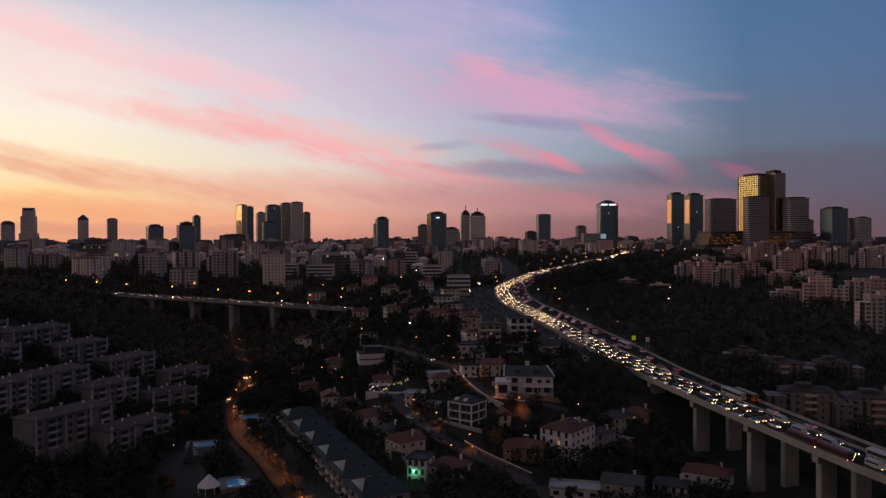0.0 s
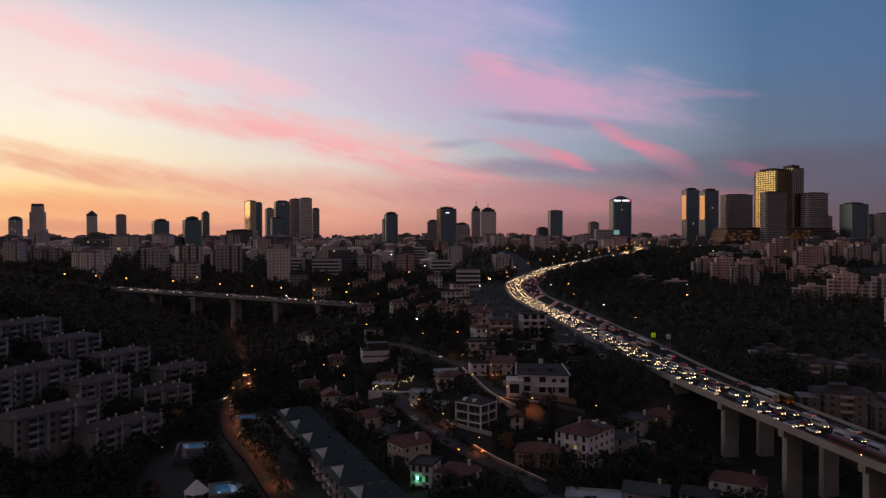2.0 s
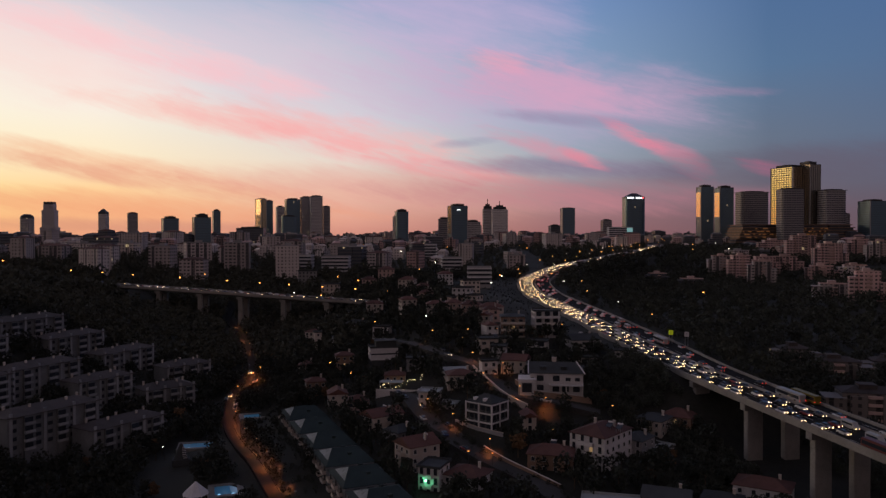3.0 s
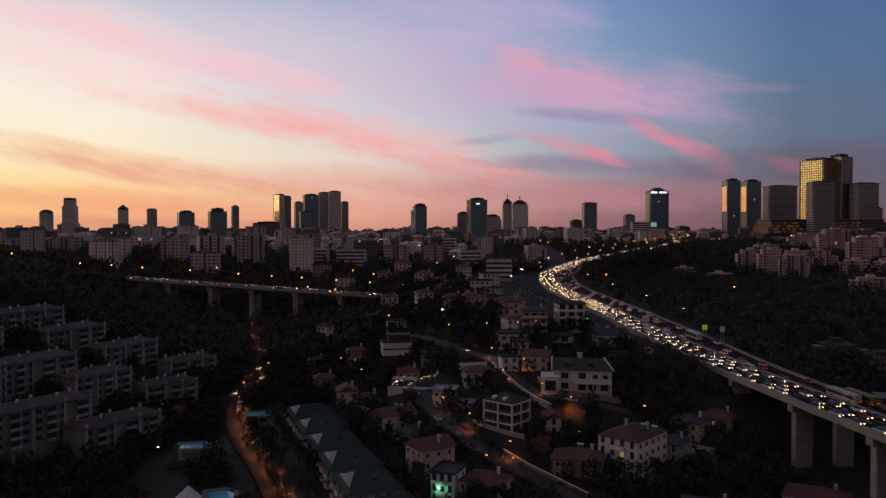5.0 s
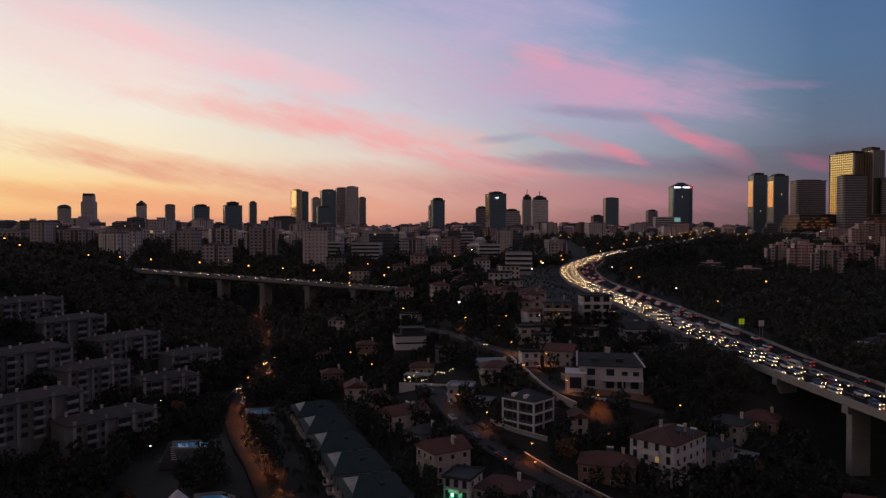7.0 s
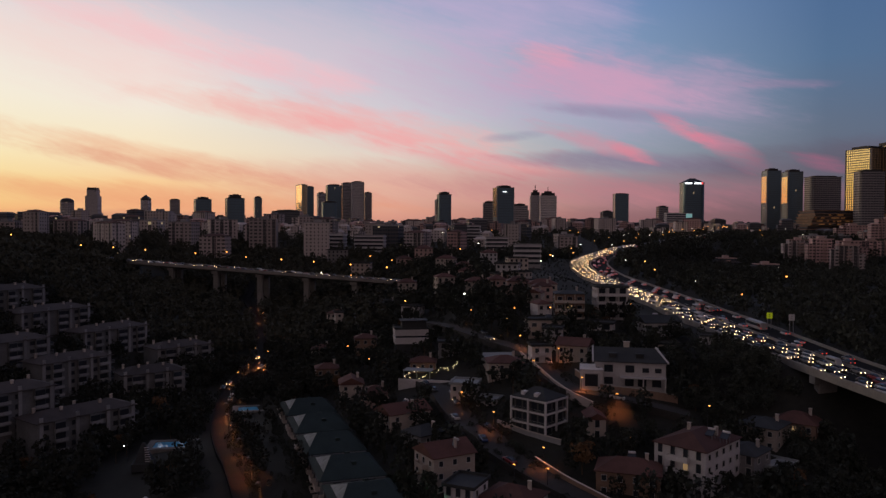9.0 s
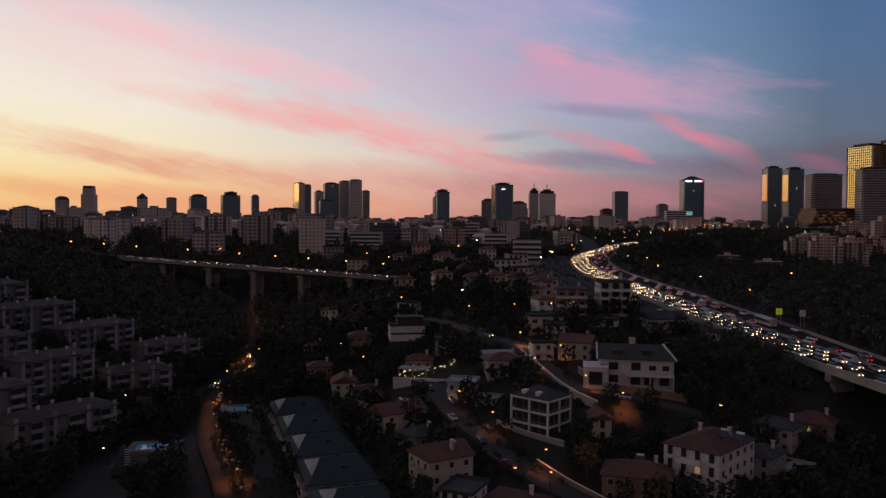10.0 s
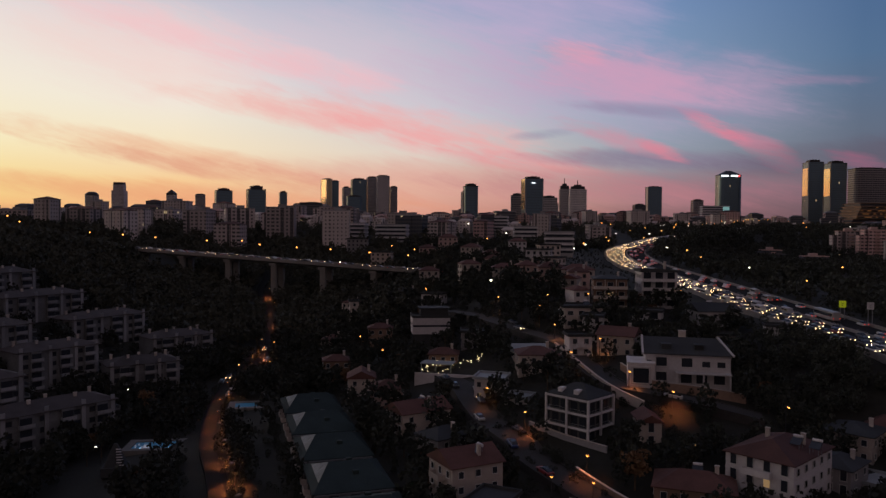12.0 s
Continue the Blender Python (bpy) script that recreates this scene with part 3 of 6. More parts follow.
def low_block(x, y, w, d, h, rz, skin, roof_mat, label, hip, name="apartment_building", group="city blocks"):
    """An apartment block some way off: walls, roof slab or hipped roof, stair head."""
    z = ground(x, y)
    own = thing(name, pose(x, y, z, rz=rz), label, "apartment building", group)
    bm = bmesh.new()
    box(bm, -w / 2, w / 2, -d / 2, d / 2, -8, h)
    box(bm, -w * 0.2, w * 0.12, -d / 2 - 0.9, -d / 2, 2, h - 0.4)
    part("wall", bm, skin, own)
    part("roof", roof_mesh("hip" if hip else "flat", w, d, min(w, d) * 0.16, 0.35), roof_mat, own, "", pose(0, 0, h))
    if not hip:
        head = bmesh.new()
        box(head, -w * 0.1, w * 0.16, -d * 0.2, d * 0.2, 0, 2.6)
        box(head, -w * 0.12, w * 0.18, -d * 0.22, d * 0.22, 2.6, 2.8)
        part("stair_head", head, M_GREY, own, "", pose(0, 0, h + 0.2))
    return own


def tower(x, y, top, w, d, rz, skin, label, shape="slab", crown=4.0, crown_mat=None, name="tower_block", group="skyline towers", base=None):
    """A high-rise on the skyline: shaft, corner ribs, crown, with set-backs, a dome or a spire where it has one."""
    z = land(x, y) - 4 if base is None else base
    tall = top - z
    own = thing(name, pose(x, y, z, rz=rz), label, "high-rise", group)
    bm = bmesh.new()
    body = tall - crown
    if shape == "round":
        prism(bm, [(px * w / 2, py * d / 2) for px, py in circle(1, 20)], 0, body)
    elif shape in ("soft", "cone"):
        prism(bm, rounded(w, d, min(w, d) * 0.25, 4), 0, body)
    elif shape == "step":
        prism(bm, rounded(w, d, 1, 1), 0, body * 0.42)
        prism(bm, rounded(w * 0.82, d * 0.82, 1, 1), body * 0.42, body * 0.85)
        prism(bm, rounded(w * 0.66, d * 0.66, 1, 1), body * 0.85, body)
    else:
        prism(bm, rounded(w, d, 0.8, 1), 0, body)
    part("shaft", bm, skin, own)
    bm = bmesh.new()
    if shape == "step":
        prism(bm, rounded(w * 0.62, d * 0.62, 1, 1), 0, crown)
    elif shape == "point":
        prism(bm, rounded(w, d, 0.8, 1), 0, crown * 0.3)
        prism(bm, rounded(w, d, 0.8, 1), crown * 0.3, crown, 0.9)
    elif shape == "cone":
        prism(bm, rounded(w * 1.03, d * 1.03, w * 0.26, 4), 0, 1.2)
        prism(bm, rounded(w, d, w * 0.25, 4), 1.2, crown, 0.75)
    elif shape == "spire":
        prism(bm, rounded(w * 0.8, d * 0.8, 0.8, 1), 0, crown * 0.3)
        prism(bm, rounded(w * 0.45, d * 0.45, 0.8, 1), crown * 0.3, crown * 0.5)
        prism(bm, circle(0.8, 6), crown * 0.5, crown)
    elif shape == "round":
        for k in range(5):
            a, b = k / 5, (k + 1) / 5
            r0, r1 = math.sqrt(1 - a * a * 0.9), math.sqrt(1 - b * b * 0.9)
            prism(bm, [(px * w / 2 * r0, py * d / 2 * r0) for px, py in circle(1, 20)], crown * a, crown * b, 1 - r1 / r0)
    else:
        prism(bm, rounded(w * 1.01, d * 1.01, 0.8, 1), 0, 0.8)
        prism(bm, rounded(w * 0.7, d * 0.7, 0.8, 1), 0.8, crown * 0.8)
        box(bm, -w * 0.12, w * 0.2, -d * 0.15, d * 0.15, crown * 0.8, crown)
    part("crown", bm, crown_mat or M_DARK, own, "", pose(0, 0, body))
    if shape == "slab":
        for sx in (-1, 1):
            for sy in (-1, 1):
                rib = bmesh.new()
                box(rib, -0.5, 0.5, -0.5, 0.5, 0, body + 0.6)
                part("corner_rib", rib, M_GREY, own, "", pose(sx * (w / 2 - 0.1), sy * (d / 2 - 0.1), 0))
    return own


F_GLASS = facade("blue_glass_curtain_wall", (0.07, 0.095, 0.11), (0.13, 0.19, 0.235), 3.6, 1.6, (0.94, 0.88), 0.3, 0.002, 0.75, wall_rough=0.5)
# glass tinted gold: the sunset's reflection is put into its colour
F_BAY = facade("sunset_gold_mirror", (0.3, 0.22, 0.12), (0.95, 0.74, 0.46), 3.6, 2.0, (0.94, 0.9), 0.1, 0.0, 0.95, wall_rough=0.4)
# mirror glass with a gold tint that deepens the sunset it reflects
F_GOLD = facade("sunset_gold_curtain_wall", (0.06, 0.05, 0.04), (0.95, 0.72, 0.44), 3.8, 3.4, (0.66, 0.72), 0.1, 0.0, 0.95, wall_rough=0.6)
# F_GREY, F_PALE and F_LOW have walls lightened to stand for distance haze
F_GREY = facade("grey_panel_tower", (0.34, 0.31, 0.31), (0.05, 0.06, 0.075), 3.4, 2.4, (0.6, 0.5), 0.2, 0.01, 0.2)
F_PALE = facade("pale_panel_tower", (0.56, 0.51, 0.5), (0.06, 0.065, 0.08), 3.4, 2.2, (0.5, 0.5), 0.2, 0.01, 0.2)
F_BANDS = facade("banded_tower", (0.25, 0.23, 0.23), (0.09, 0.09, 0.105), 3.6, 4.0, (0.84, 0.5), 0.2, 0.0, 0.3)
F_LOW = facade("old_apartment_render", (0.56, 0.49, 0.47), (0.08, 0.075, 0.08), 3.0, 3.2, (0.42, 0.45), 0.3, 0.006, uneven=True)
# the pink of the dusk glow is put into this wall colour
F_LOW_PINK = facade("dusk_pink_apartment_render", (0.54, 0.36, 0.34), (0.05, 0.04, 0.045), 3.0, 3.4, (0.72, 0.46), 0.3, 0.004, uneven=True)
F_LOW_PALE = facade("pale_apartment_render", (0.47, 0.4, 0.39), (0.05, 0.047, 0.052), 3.0, 3.8, (0.62, 0.5), 0.3, 0.005, uneven=True)
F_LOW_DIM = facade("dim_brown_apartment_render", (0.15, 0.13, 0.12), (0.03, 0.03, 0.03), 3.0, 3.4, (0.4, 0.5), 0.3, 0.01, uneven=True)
F_LOW_DARK = facade("dark_office_wall", (0.1, 0.1, 0.11), (0.06, 0.065, 0.08), 3.4, 2.6, (0.8, 0.55), 0.2, 0.006)

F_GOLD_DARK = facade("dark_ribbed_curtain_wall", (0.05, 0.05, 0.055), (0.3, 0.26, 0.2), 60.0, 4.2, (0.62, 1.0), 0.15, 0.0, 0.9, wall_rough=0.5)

# skyline
tower(-886, 1500, 143, 26, 26, 0, F_GREY, "dark round office tower with a shallow domed top", "round", 8)
tower(-1062, 1890, 187, 38, 34, 10, F_PALE, "tall pale stepped tower against the sunset", "step", 6)
tower(-946, 1937, 171, 20, 20, 0, F_PALE, "slim pale tower with a pointed top", "point", 14)
tower(-898, 2000, 164, 24, 20, 30, F_GREY, "plain slim dark slab tower", "slab", 3)
tower(-415, 1061, 125, 20, 18, 31, F_GLASS, "squat dark glass tower with a flat top", "slab", 4)
tower(-428, 1092, 121, 12, 18, 39, F_GOLD, "glass slab tinted gold for the sunset it reflects", "slab", 2)
tower(-370, 1061, 128.5, 22, 20, 29, F_GLASS, "broad dark glass tower with flat top", "slab", 6)
tower(-674, 2015, 172, 18, 18, 28, F_GLASS, "narrow grey tower with an open top", "slab", 5)
tower(-492, 1800, 190, 14, 34, 39, F_GOLD, "glass tower tinted gold for the sunset it reflects", "slab", 3)
tower(-475, 1810, 186, 15, 24, 22, F_GLASS, "dark glass tower beside a golden one", "slab", 3)
tower(-458, 1850, 174, 17, 22, 24, F_PALE, "pale grey tower with an angled top", "slab", 4)
tower(-401, 1700, 146, 32, 26, 22, F_GLASS, "dark green glass tower", "soft", 4)
tower(-413, 1790, 189, 32, 30, 22, F_GLASS, "broad dark blue glass tower", "slab", 4)
tower(-383, 1800, 194, 24, 26, 20, F_GREY, "brown-grey slab tower in a group", "slab", 3)
tower(-350, 1760, 194, 26, 26, 20, F_PALE, "light slab tower lit by the dusk", "slab", 3)
tower(-332, 1790, 171, 15, 22, 20, F_GREY, "lower grey tower beside the tall slab", "slab", 3)
tower(-340, 1200, 112, 42, 24, 5, F_LOW_DARK, "dark block on the edge of the tower group", "slab", 3)
tower(-99, 1193, 139, 20, 22, 14, F_GLASS, "dark glass tower with a rounded top", "soft", 5)
tower(-107, 1200, 130, 10, 20, 14, F_GREY, "narrow wing of a dark tower", "slab", 3)
tower(-34, 1250, 128, 17, 17, 0, F_GREY, "small grey tower among taller ones", "slab", 4)
orange_edge = tower(-10, 1124, 144, 24, 22, 16, F_GLASS, "dark tower with one edge tinted as sunset reflection", "slab", 4)
tower(13, 1200, 122, 22, 20, 5, F_PALE, "stubby pale tower with flat top", "slab", 4)
tower(50, 1650, 178, 21, 21, 4, F_PALE, "pale tower topped with a spire", "spire", 22)
tower(75, 1620, 172, 33, 24, 4, F_PALE, "pale broad tower topped with a spire", "spire", 18)
tower(166, 1400, 118, 18, 18, 5, F_LOW_DARK, "dark low tower with flat top", "slab", 3)
tower(204, 1500, 153, 24, 22, 4, F_GLASS, "teal glass slab tower on the ridge", "slab", 2)
tower(280, 1500, 130, 17, 17, 5, F_GREY, "small plain tower on the ridge", "slab", 3)
tower(339, 1525, 182, 40, 34, 6, F_GLASS, "rounded teal glass tower with a low conical roof", "cone", 9)
twin_a = tower(441, 1400, 190, 23, 24, 3, F_GLASS, "slim dark twin tower, one face gold with reflected sunset", "slab", 5)
twin_b = tower(479, 1410, 189, 25, 24, 5, F_GLASS, "second slim dark twin tower, a face gold with reflected sunset", "slab", 5)
tower(545, 1450, 181, 56, 30, 8, F_BANDS, "broad grey tower with pale floor bands", "soft", 3)
tower(556, 1322, 218, 28, 44, 28, F_GOLD, "tall glass tower tinted gold for the reflected sunset", "slab", 6)
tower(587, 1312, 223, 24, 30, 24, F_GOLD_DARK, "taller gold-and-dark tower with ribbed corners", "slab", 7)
tower(517, 1220, 172, 37, 24, 4, F_BANDS, "banded grey tower in front of the gold one", "soft", 3)
tower(616, 1290, 174, 39, 28, 4, F_BANDS, "banded grey tower with a pale top floor", "soft", 3)
tower(552, 1600, 190, 16, 16, 0, F_GREY, "slim grey tower behind others", "slab", 3)
tower(662, 1250, 155, 32, 26, 15, F_GLASS, "dark glass tower with a flat roof", "slab", 4)
tower(718, 1300, 137, 18, 18, 5, F_GREY, "plain grey residential tower", "slab", 3)
tower(727, 1280, 139, 20, 18, 5, F_GREY, "second plain grey residential tower", "slab", 3)
tower(680, 1380, 138, 16, 16, 5, F_GREY, "third plain grey residential tower", "slab", 3)
tower(0, 1350, 118, 60, 20, 0, F_LOW, "long low block among the towers", "slab", 3)


def podium_building(x, y, z, rz):
    """The long shopping podium under the towers: stacked decks with glowing soffits."""
    own = thing("podium_building", pose(x, y, z, rz=rz), "long podium of stacked decks with warm lit edges", "podium")
    for k in range(7):
        for x0, x1, lit in ((-122 + 2 * k, 34, 1 < k < 6), (34, 102 - 5 * k, False)):
            front = -28 if lit else -22
            deck = bmesh.new()
            box(deck, x0, x1, front, 30, k * 4.6 + 3.3, k * 4.6 + 4.6)
            part("deck_edge", deck, M_BROWN, own)
            core = bmesh.new()
            box(core, x0 + 1.5, x1 - 1.5, front + 3, 28, k * 4.6, k * 4.6 + 3.3)
            part("glazed_floor", core, F_SHOP if lit else F_LOW_DARK, own, "warmly lit shop floor" if lit else "")


F_SHOP = facade("lit_shop_floor", (0.12, 0.1, 0.08), (0.1, 0.08, 0.06), 4.6, 3.0, (0.95, 0.24), 0.4, 0.4, 0.0, (0.45, 0.17, 0.05))
podium_building(556, 1265, 82, 4)


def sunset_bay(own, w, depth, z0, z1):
    """A tall mirror strip added to a tower's side, tinted gold for the reflected western sky."""
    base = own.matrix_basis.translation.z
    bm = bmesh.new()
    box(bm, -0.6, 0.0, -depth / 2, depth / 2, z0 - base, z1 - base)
    part("glazed_bay", bm, F_BAY, own, "tall mirror strip tinted gold as the sunset reflection", pose(-w / 2 - 0.05, 0, 0))


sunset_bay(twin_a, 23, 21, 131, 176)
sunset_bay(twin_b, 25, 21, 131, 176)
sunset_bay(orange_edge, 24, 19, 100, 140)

# ---- the hillside village ----
def white_villa(x, y, z, rz):
    """The large white villa: two storeys, dark pitched roof with dormers, a gable wing and a low front block with one big window."""
    own = thing("villa", pose(x, y, z, rz=rz), "large white-rendered villa with dark pitched roof and dormers", "villa")
    bm = bmesh.new()
    box(bm, -8.5, 12, 0, 13, -6, 7.6)
    box(bm, -8.62, 12.12, -0.12, 13.12, 3.5, 3.8)
    box(bm, -8.7, 12.2, -0.2, 13.2, 7.2, 7.6)
    part("wall", bm, M_WHITE, own)
    wing = bmesh.new()
    box(wing, -13, -6.4, -3.5, 6, -6, 5.4)
    box(wing, -13.15, -6.25, -3.65, 6.15, 5.4, 5.75)
    front = part("front_block", wing, M_WHITE, own, "pale front block with a large window")
    surround = bmesh.new()
    for b in ((-12.1, -11.6, 0.3, 4.8), (-7.8, -7.3, 0.3, 4.8), (-11.6, -7.8, 0.3, 0.7), (-11.6, -7.8, 4.4, 4.8)):
        box(surround, b[0], b[1], -3.85, -3.5, b[2], b[3])
    part("window_surround", surround, M_WHITE, front, "broad white window surround")
    pane = bmesh.new()
    box(pane, -11.6, -7.8, -3.6, -3.52, 0.7, 4.4)
    part("pane", pane, M_GLASS, front, "dark window glass")
    roof = bmesh.new()
    low, high, ridge = 7.62, 7.85, 11.2
    ring = [(-9.2, -0.7), (12.6, -0.7), (12.6, 13.6), (-9.2, 13.6)]
    prism(roof, ring, low, high)
    e = [roof.verts.new(p) for p in ((-9.2, -0.7, high + 0.004), (12.6, -0.7, high + 0.004), (12.6, 13.6, high + 0.004), (-9.2, 13.6, high + 0.004), (-9.2, 6.4, ridge), (9.6, 6.4, ridge))]
    for f in ((0, 1, 5, 4), (2, 3, 4, 5), (1, 2, 5), (3, 0, 4)):
        roof.faces.new([e[k] for k in f])
    cover = part("roof", roof, M_SLATE, own, "dark grey roof")
    for dx in (-3.4, 4.6):
        bm = bmesh.new()
        box(bm, dx - 1.1, dx + 1.1, 1.2, 4.5, 8.2, 9.9)
        box(bm, dx - 1.25, dx + 1.25, 1.0, 4.7, 9.9, 10.05)
        part("dormer", bm, M_SLATE, cover)
    bm = bmesh.new()
    for a, b in (((-9.25, -0.9, 7.7), (-9.25, 6.4, 11.3)), ((-9.25, 6.4, 11.3), (-9.25, 13.7, 7.7)), ((12.6, -0.8, 7.8), (9.7, 6.4, 11.3))):
        a, b = Vector(a), Vector(b)
        v = [bm.verts.new(p + Vector((dx, 0, dz))) for p in (a, b) for dx, dz in ((-0.25, -0.2), (0.25, -0.2), (0.25, 0.25), (-0.25, 0.25))]
        for f in ((0, 1, 5, 4), (1, 2, 6, 5), (2, 3, 7, 6), (3, 0, 4, 7), (3, 2, 1, 0), (4, 5, 6, 7)):
            bm.faces.new([v[k] for k in f])
    part("barge_board", bm, M_WHITE, cover, "white barge boards")
    part("chimney", CHIMNEY, None, cover, "pale chimney", pose(1.0, 7.6, 11.2) @ Matrix.Diagonal((2.2, 1.4, 1, 1)))
    for u, h, kind, lit in ((-4.6, 4.6, "big", 0), (-7.6, 4.7, "small", 0), (-7.6, 1.0, "small", 0), (-4.6, 0.9, "big", 0), (1.6, 4.6, "big", 0), (6.2, 4.7, "wide", 0), (9.8, 4.7, "wide", 0)):
        add_window(own, pose(u, -0.065, h), kind, bool(lit))
    for u in (1.5, 5.2, 9.4):
        add_window(own, pose(u, -0.065, 0.5), "big")
    porch = bmesh.new()
    box(porch, -1.2, 12.0, -2.6, -0.13, 3.15, 3.45)
    for u in (-1.0, 5.4, 11.7):
        box(porch, u - 0.18, u + 0.18, -2.5, -2.15, -5, 3.15)
    part("porch", porch, M_WHITE, own, "white porch on slim posts")
    return own


white_villa(35.6, 321.0, 33.0, -5.4)


def frame_building(x, y, z, rz):
    """A four-storey block, each corner and floor marked by white posts and beams round deep glazed balconies."""
    own = thing("frame_building", pose(x, y, z, rz=rz), "block with white concrete frame round deep balconies, dark roof", "apartment building")
    w, d, s = 12.0, 10.5, 3.3
    core = bmesh.new()
    box(core, -w / 2 + 0.8, w / 2 - 0.8, -d / 2 + 0.8, d / 2 - 0.8, -5, 3 * s)
    part("core", core, M_SHADE_WALL, own)
    for k in range(4):
        beam = bmesh.new()
        for x0, x1, y0, y1 in ((-w / 2, w / 2, -d / 2, -d / 2 + 0.4), (-w / 2, w / 2, d / 2 - 0.4, d / 2), (-w / 2, -w / 2 + 0.4, -d / 2 + 0.4, d / 2 - 0.4), (w / 2 - 0.4, w / 2, -d / 2 + 0.4, d / 2 - 0.4)):
            box(beam, x0, x1, y0, y1, k * s - 0.22, k * s + 0.22)
        part("floor_beam", beam, M_WHITE, own, "white floor beam")
        slab = bmesh.new()
        box(slab, -w / 2 + 0.41, w / 2 - 0.41, -d / 2 + 0.41, d / 2 - 0.41, k * s - 0.12, k * s + 0.08)
        part("floor_slab", slab, M_SHADE_WALL, own)
    for u, v in ((-1, -1), (0, -1), (1, -1), (1, 0), (1, 1), (-1, 0), (-1, 1)):
        post = bmesh.new()
        box(post, -0.23, 0.23, -0.23, 0.23, -5, 3 * s + 0.3)
        part("post", post, M_WHITE, own, "", pose(u * (w / 2 - 0.18), v * (d / 2 - 0.18), 0))
    for k in range(3):
        for u in (-3.6, -1.2, 1.6, 4.0):
            pane = bmesh.new()
            box(pane, u - 0.9, u + 0.9, -d / 2 + 0.72, -d / 2 + 0.78, k * s + 0.3, k * s + 2.6)
            part("pane", pane, M_GLASS, own, "dark balcony glazing")
        for u in (-2.6, 0, 2.6):
            pane = bmesh.new()
            box(pane, w / 2 - 0.78, w / 2 - 0.72, u - 0.9, u + 0.9, k * s + 0.3, k * s + 2.6)
            part("pane", pane, M_GLASS, own, "dark balcony glazing")
        rail = bmesh.new()
        for hgt in (0.5, 0.95):
            box(rail, -w / 2 + 0.4, w / 2 - 0.4, -d / 2 + 0.1, -d / 2 + 0.16, k * s + hgt, k * s + hgt + 0.06)
            box(rail, w / 2 - 0.16, w / 2 - 0.1, -d / 2 + 0.4, d / 2 - 0.4, k * s + hgt, k * s + hgt + 0.06)
        part("railing", rail, M_METAL, own, "thin metal railing")
    top = part("roof", roof_mesh("hip", w - 1.2, d - 1.2, 2.4, 0.4), M_SLATE, own, "dark hipped roof", pose(0, 0, 3 * s + 0.25))
    for u in (-2.6, 1.8):
        dorm = bmesh.new()
        box(dorm, u - 0.6, u + 0.6, -d / 2 + 1.1, -d / 2 + 2.8, 0.3, 1.6)
        ob = part("dormer", dorm, M_WHITE, top, "white dormer")
    return own


frame_building(9.6, 302.5, 23.8, -38)


def flat_office(x, y, z, rz):
    """A dark ground floor under two white bands, with a set-back top storey."""
    own = thing("office_building", pose(x, y, z, rz=rz), "small office with two white bands and flat roof", "office building")
    bm = bmesh.new()
    box(bm, -6.2, 6.2, -5, 5, -5, 4.4)
    part("ground_floor", bm, M_SLATE, own, "dark ground floor")
    for z0, z1 in ((4.4, 6.9), (7.6, 10.1)):
        bm = bmesh.new()
        box(bm, -6.6, 6.6, -5.4, 5.4, z0, z1)
        part("white_band", bm, M_WHITE, own, "white cladding band")
    bm = bmesh.new()
    box(bm, -6.35, 6.35, -5.15, 5.15, 6.9, 7.6)
    part("window_strip", bm, M_GLASS, own, "dark window strip")
    part("roof", roof_mesh("flat", 12.8, 10.4, 1, 0.3), M_SLATE, own, "", pose(0, 0, 10.1))
    bm = bmesh.new()
    box(bm, -3.5, 6.2, -2, 5, 10.3, 13)
    box(bm, -4.1, 6.8, -2.6, 5.4, 13, 13.3)
    part("top_storey", bm, M_SLATE, own, "dark set-back top storey")
    return own


flat_office(-38.5, 389, 30.8, 14)

brown_flats = house(25.2, 402, 44.4, 0, 11.7, 11, 3, "hip", M_BROWN, M_SLATE, "brown apartment house with pale balcony bands", 3, "wide", 1.2, lit=((1, 1),), storey=3.4)
white_flats = house(41.7, 402.5, 44.5, 4, 12.4, 11, 4, "flat", M_WHITE, M_SLATE, "white apartment house with stacked balconies", 3, "big", storey=3.2)
def balcony_bands(own, w, d, floors, storey, mat):
    """Balconies across the whole front, one to a floor, with a top rail and dividing fins."""
    for f in range(floors):
        slab = bmesh.new()
        box(slab, -w / 2, w / 2, -1.7, 0, -0.2, 0)
        box(slab, -w / 2, w / 2, -1.7, -1.58, 0, 0.9)
        box(slab, -w / 2, -w / 2 + 0.12, -1.58, 0, 0, 0.9)
        box(slab, w / 2 - 0.12, w / 2, -1.58, 0, 0, 0.9)
        band = part("balcony", slab, mat, own, "long pale balcony", pose(0, -d / 2 - 0.075, f * storey + 0.1))
        for u in (-w / 6, w / 6):
            fin = bmesh.new()
            box(fin, u - 0.08, u + 0.08, -1.55, 0, 0.91, storey - 0.25)
            part("divider", fin, mat, band)


balcony_bands(brown_flats, 11.7, 11, 3, 3.4, M_CREAM)
balcony_bands(white_flats, 12.4, 11, 4, 3.2, M_WHITE)
house(-5.5, 462, 49.7, 8, 9.5, 9, 2, "hip", M_PINK, M_TILE, "pinkish house with red hipped roof", 3, storey=3.2)
house(5.0, 452, 49.6, 6, 11.5, 9, 2, "hip", M_PINK, M_TILE, "pink-rendered house with red roof, in a row", 4, storey=3.2)
house(16, 442, 49.6, 2, 13, 9, 2, "hip", M_CREAM, M_TILE, "pale house at the end of a red-roofed row", 4)
house(47.5, 281.5, 16.8, -40, 13, 18.5, 4, "hip", M_WHITE, M_TILE, "tall white house with red hipped roof and balconies", 4, "tall", 2.6, 3, ((2, 2),), 2)
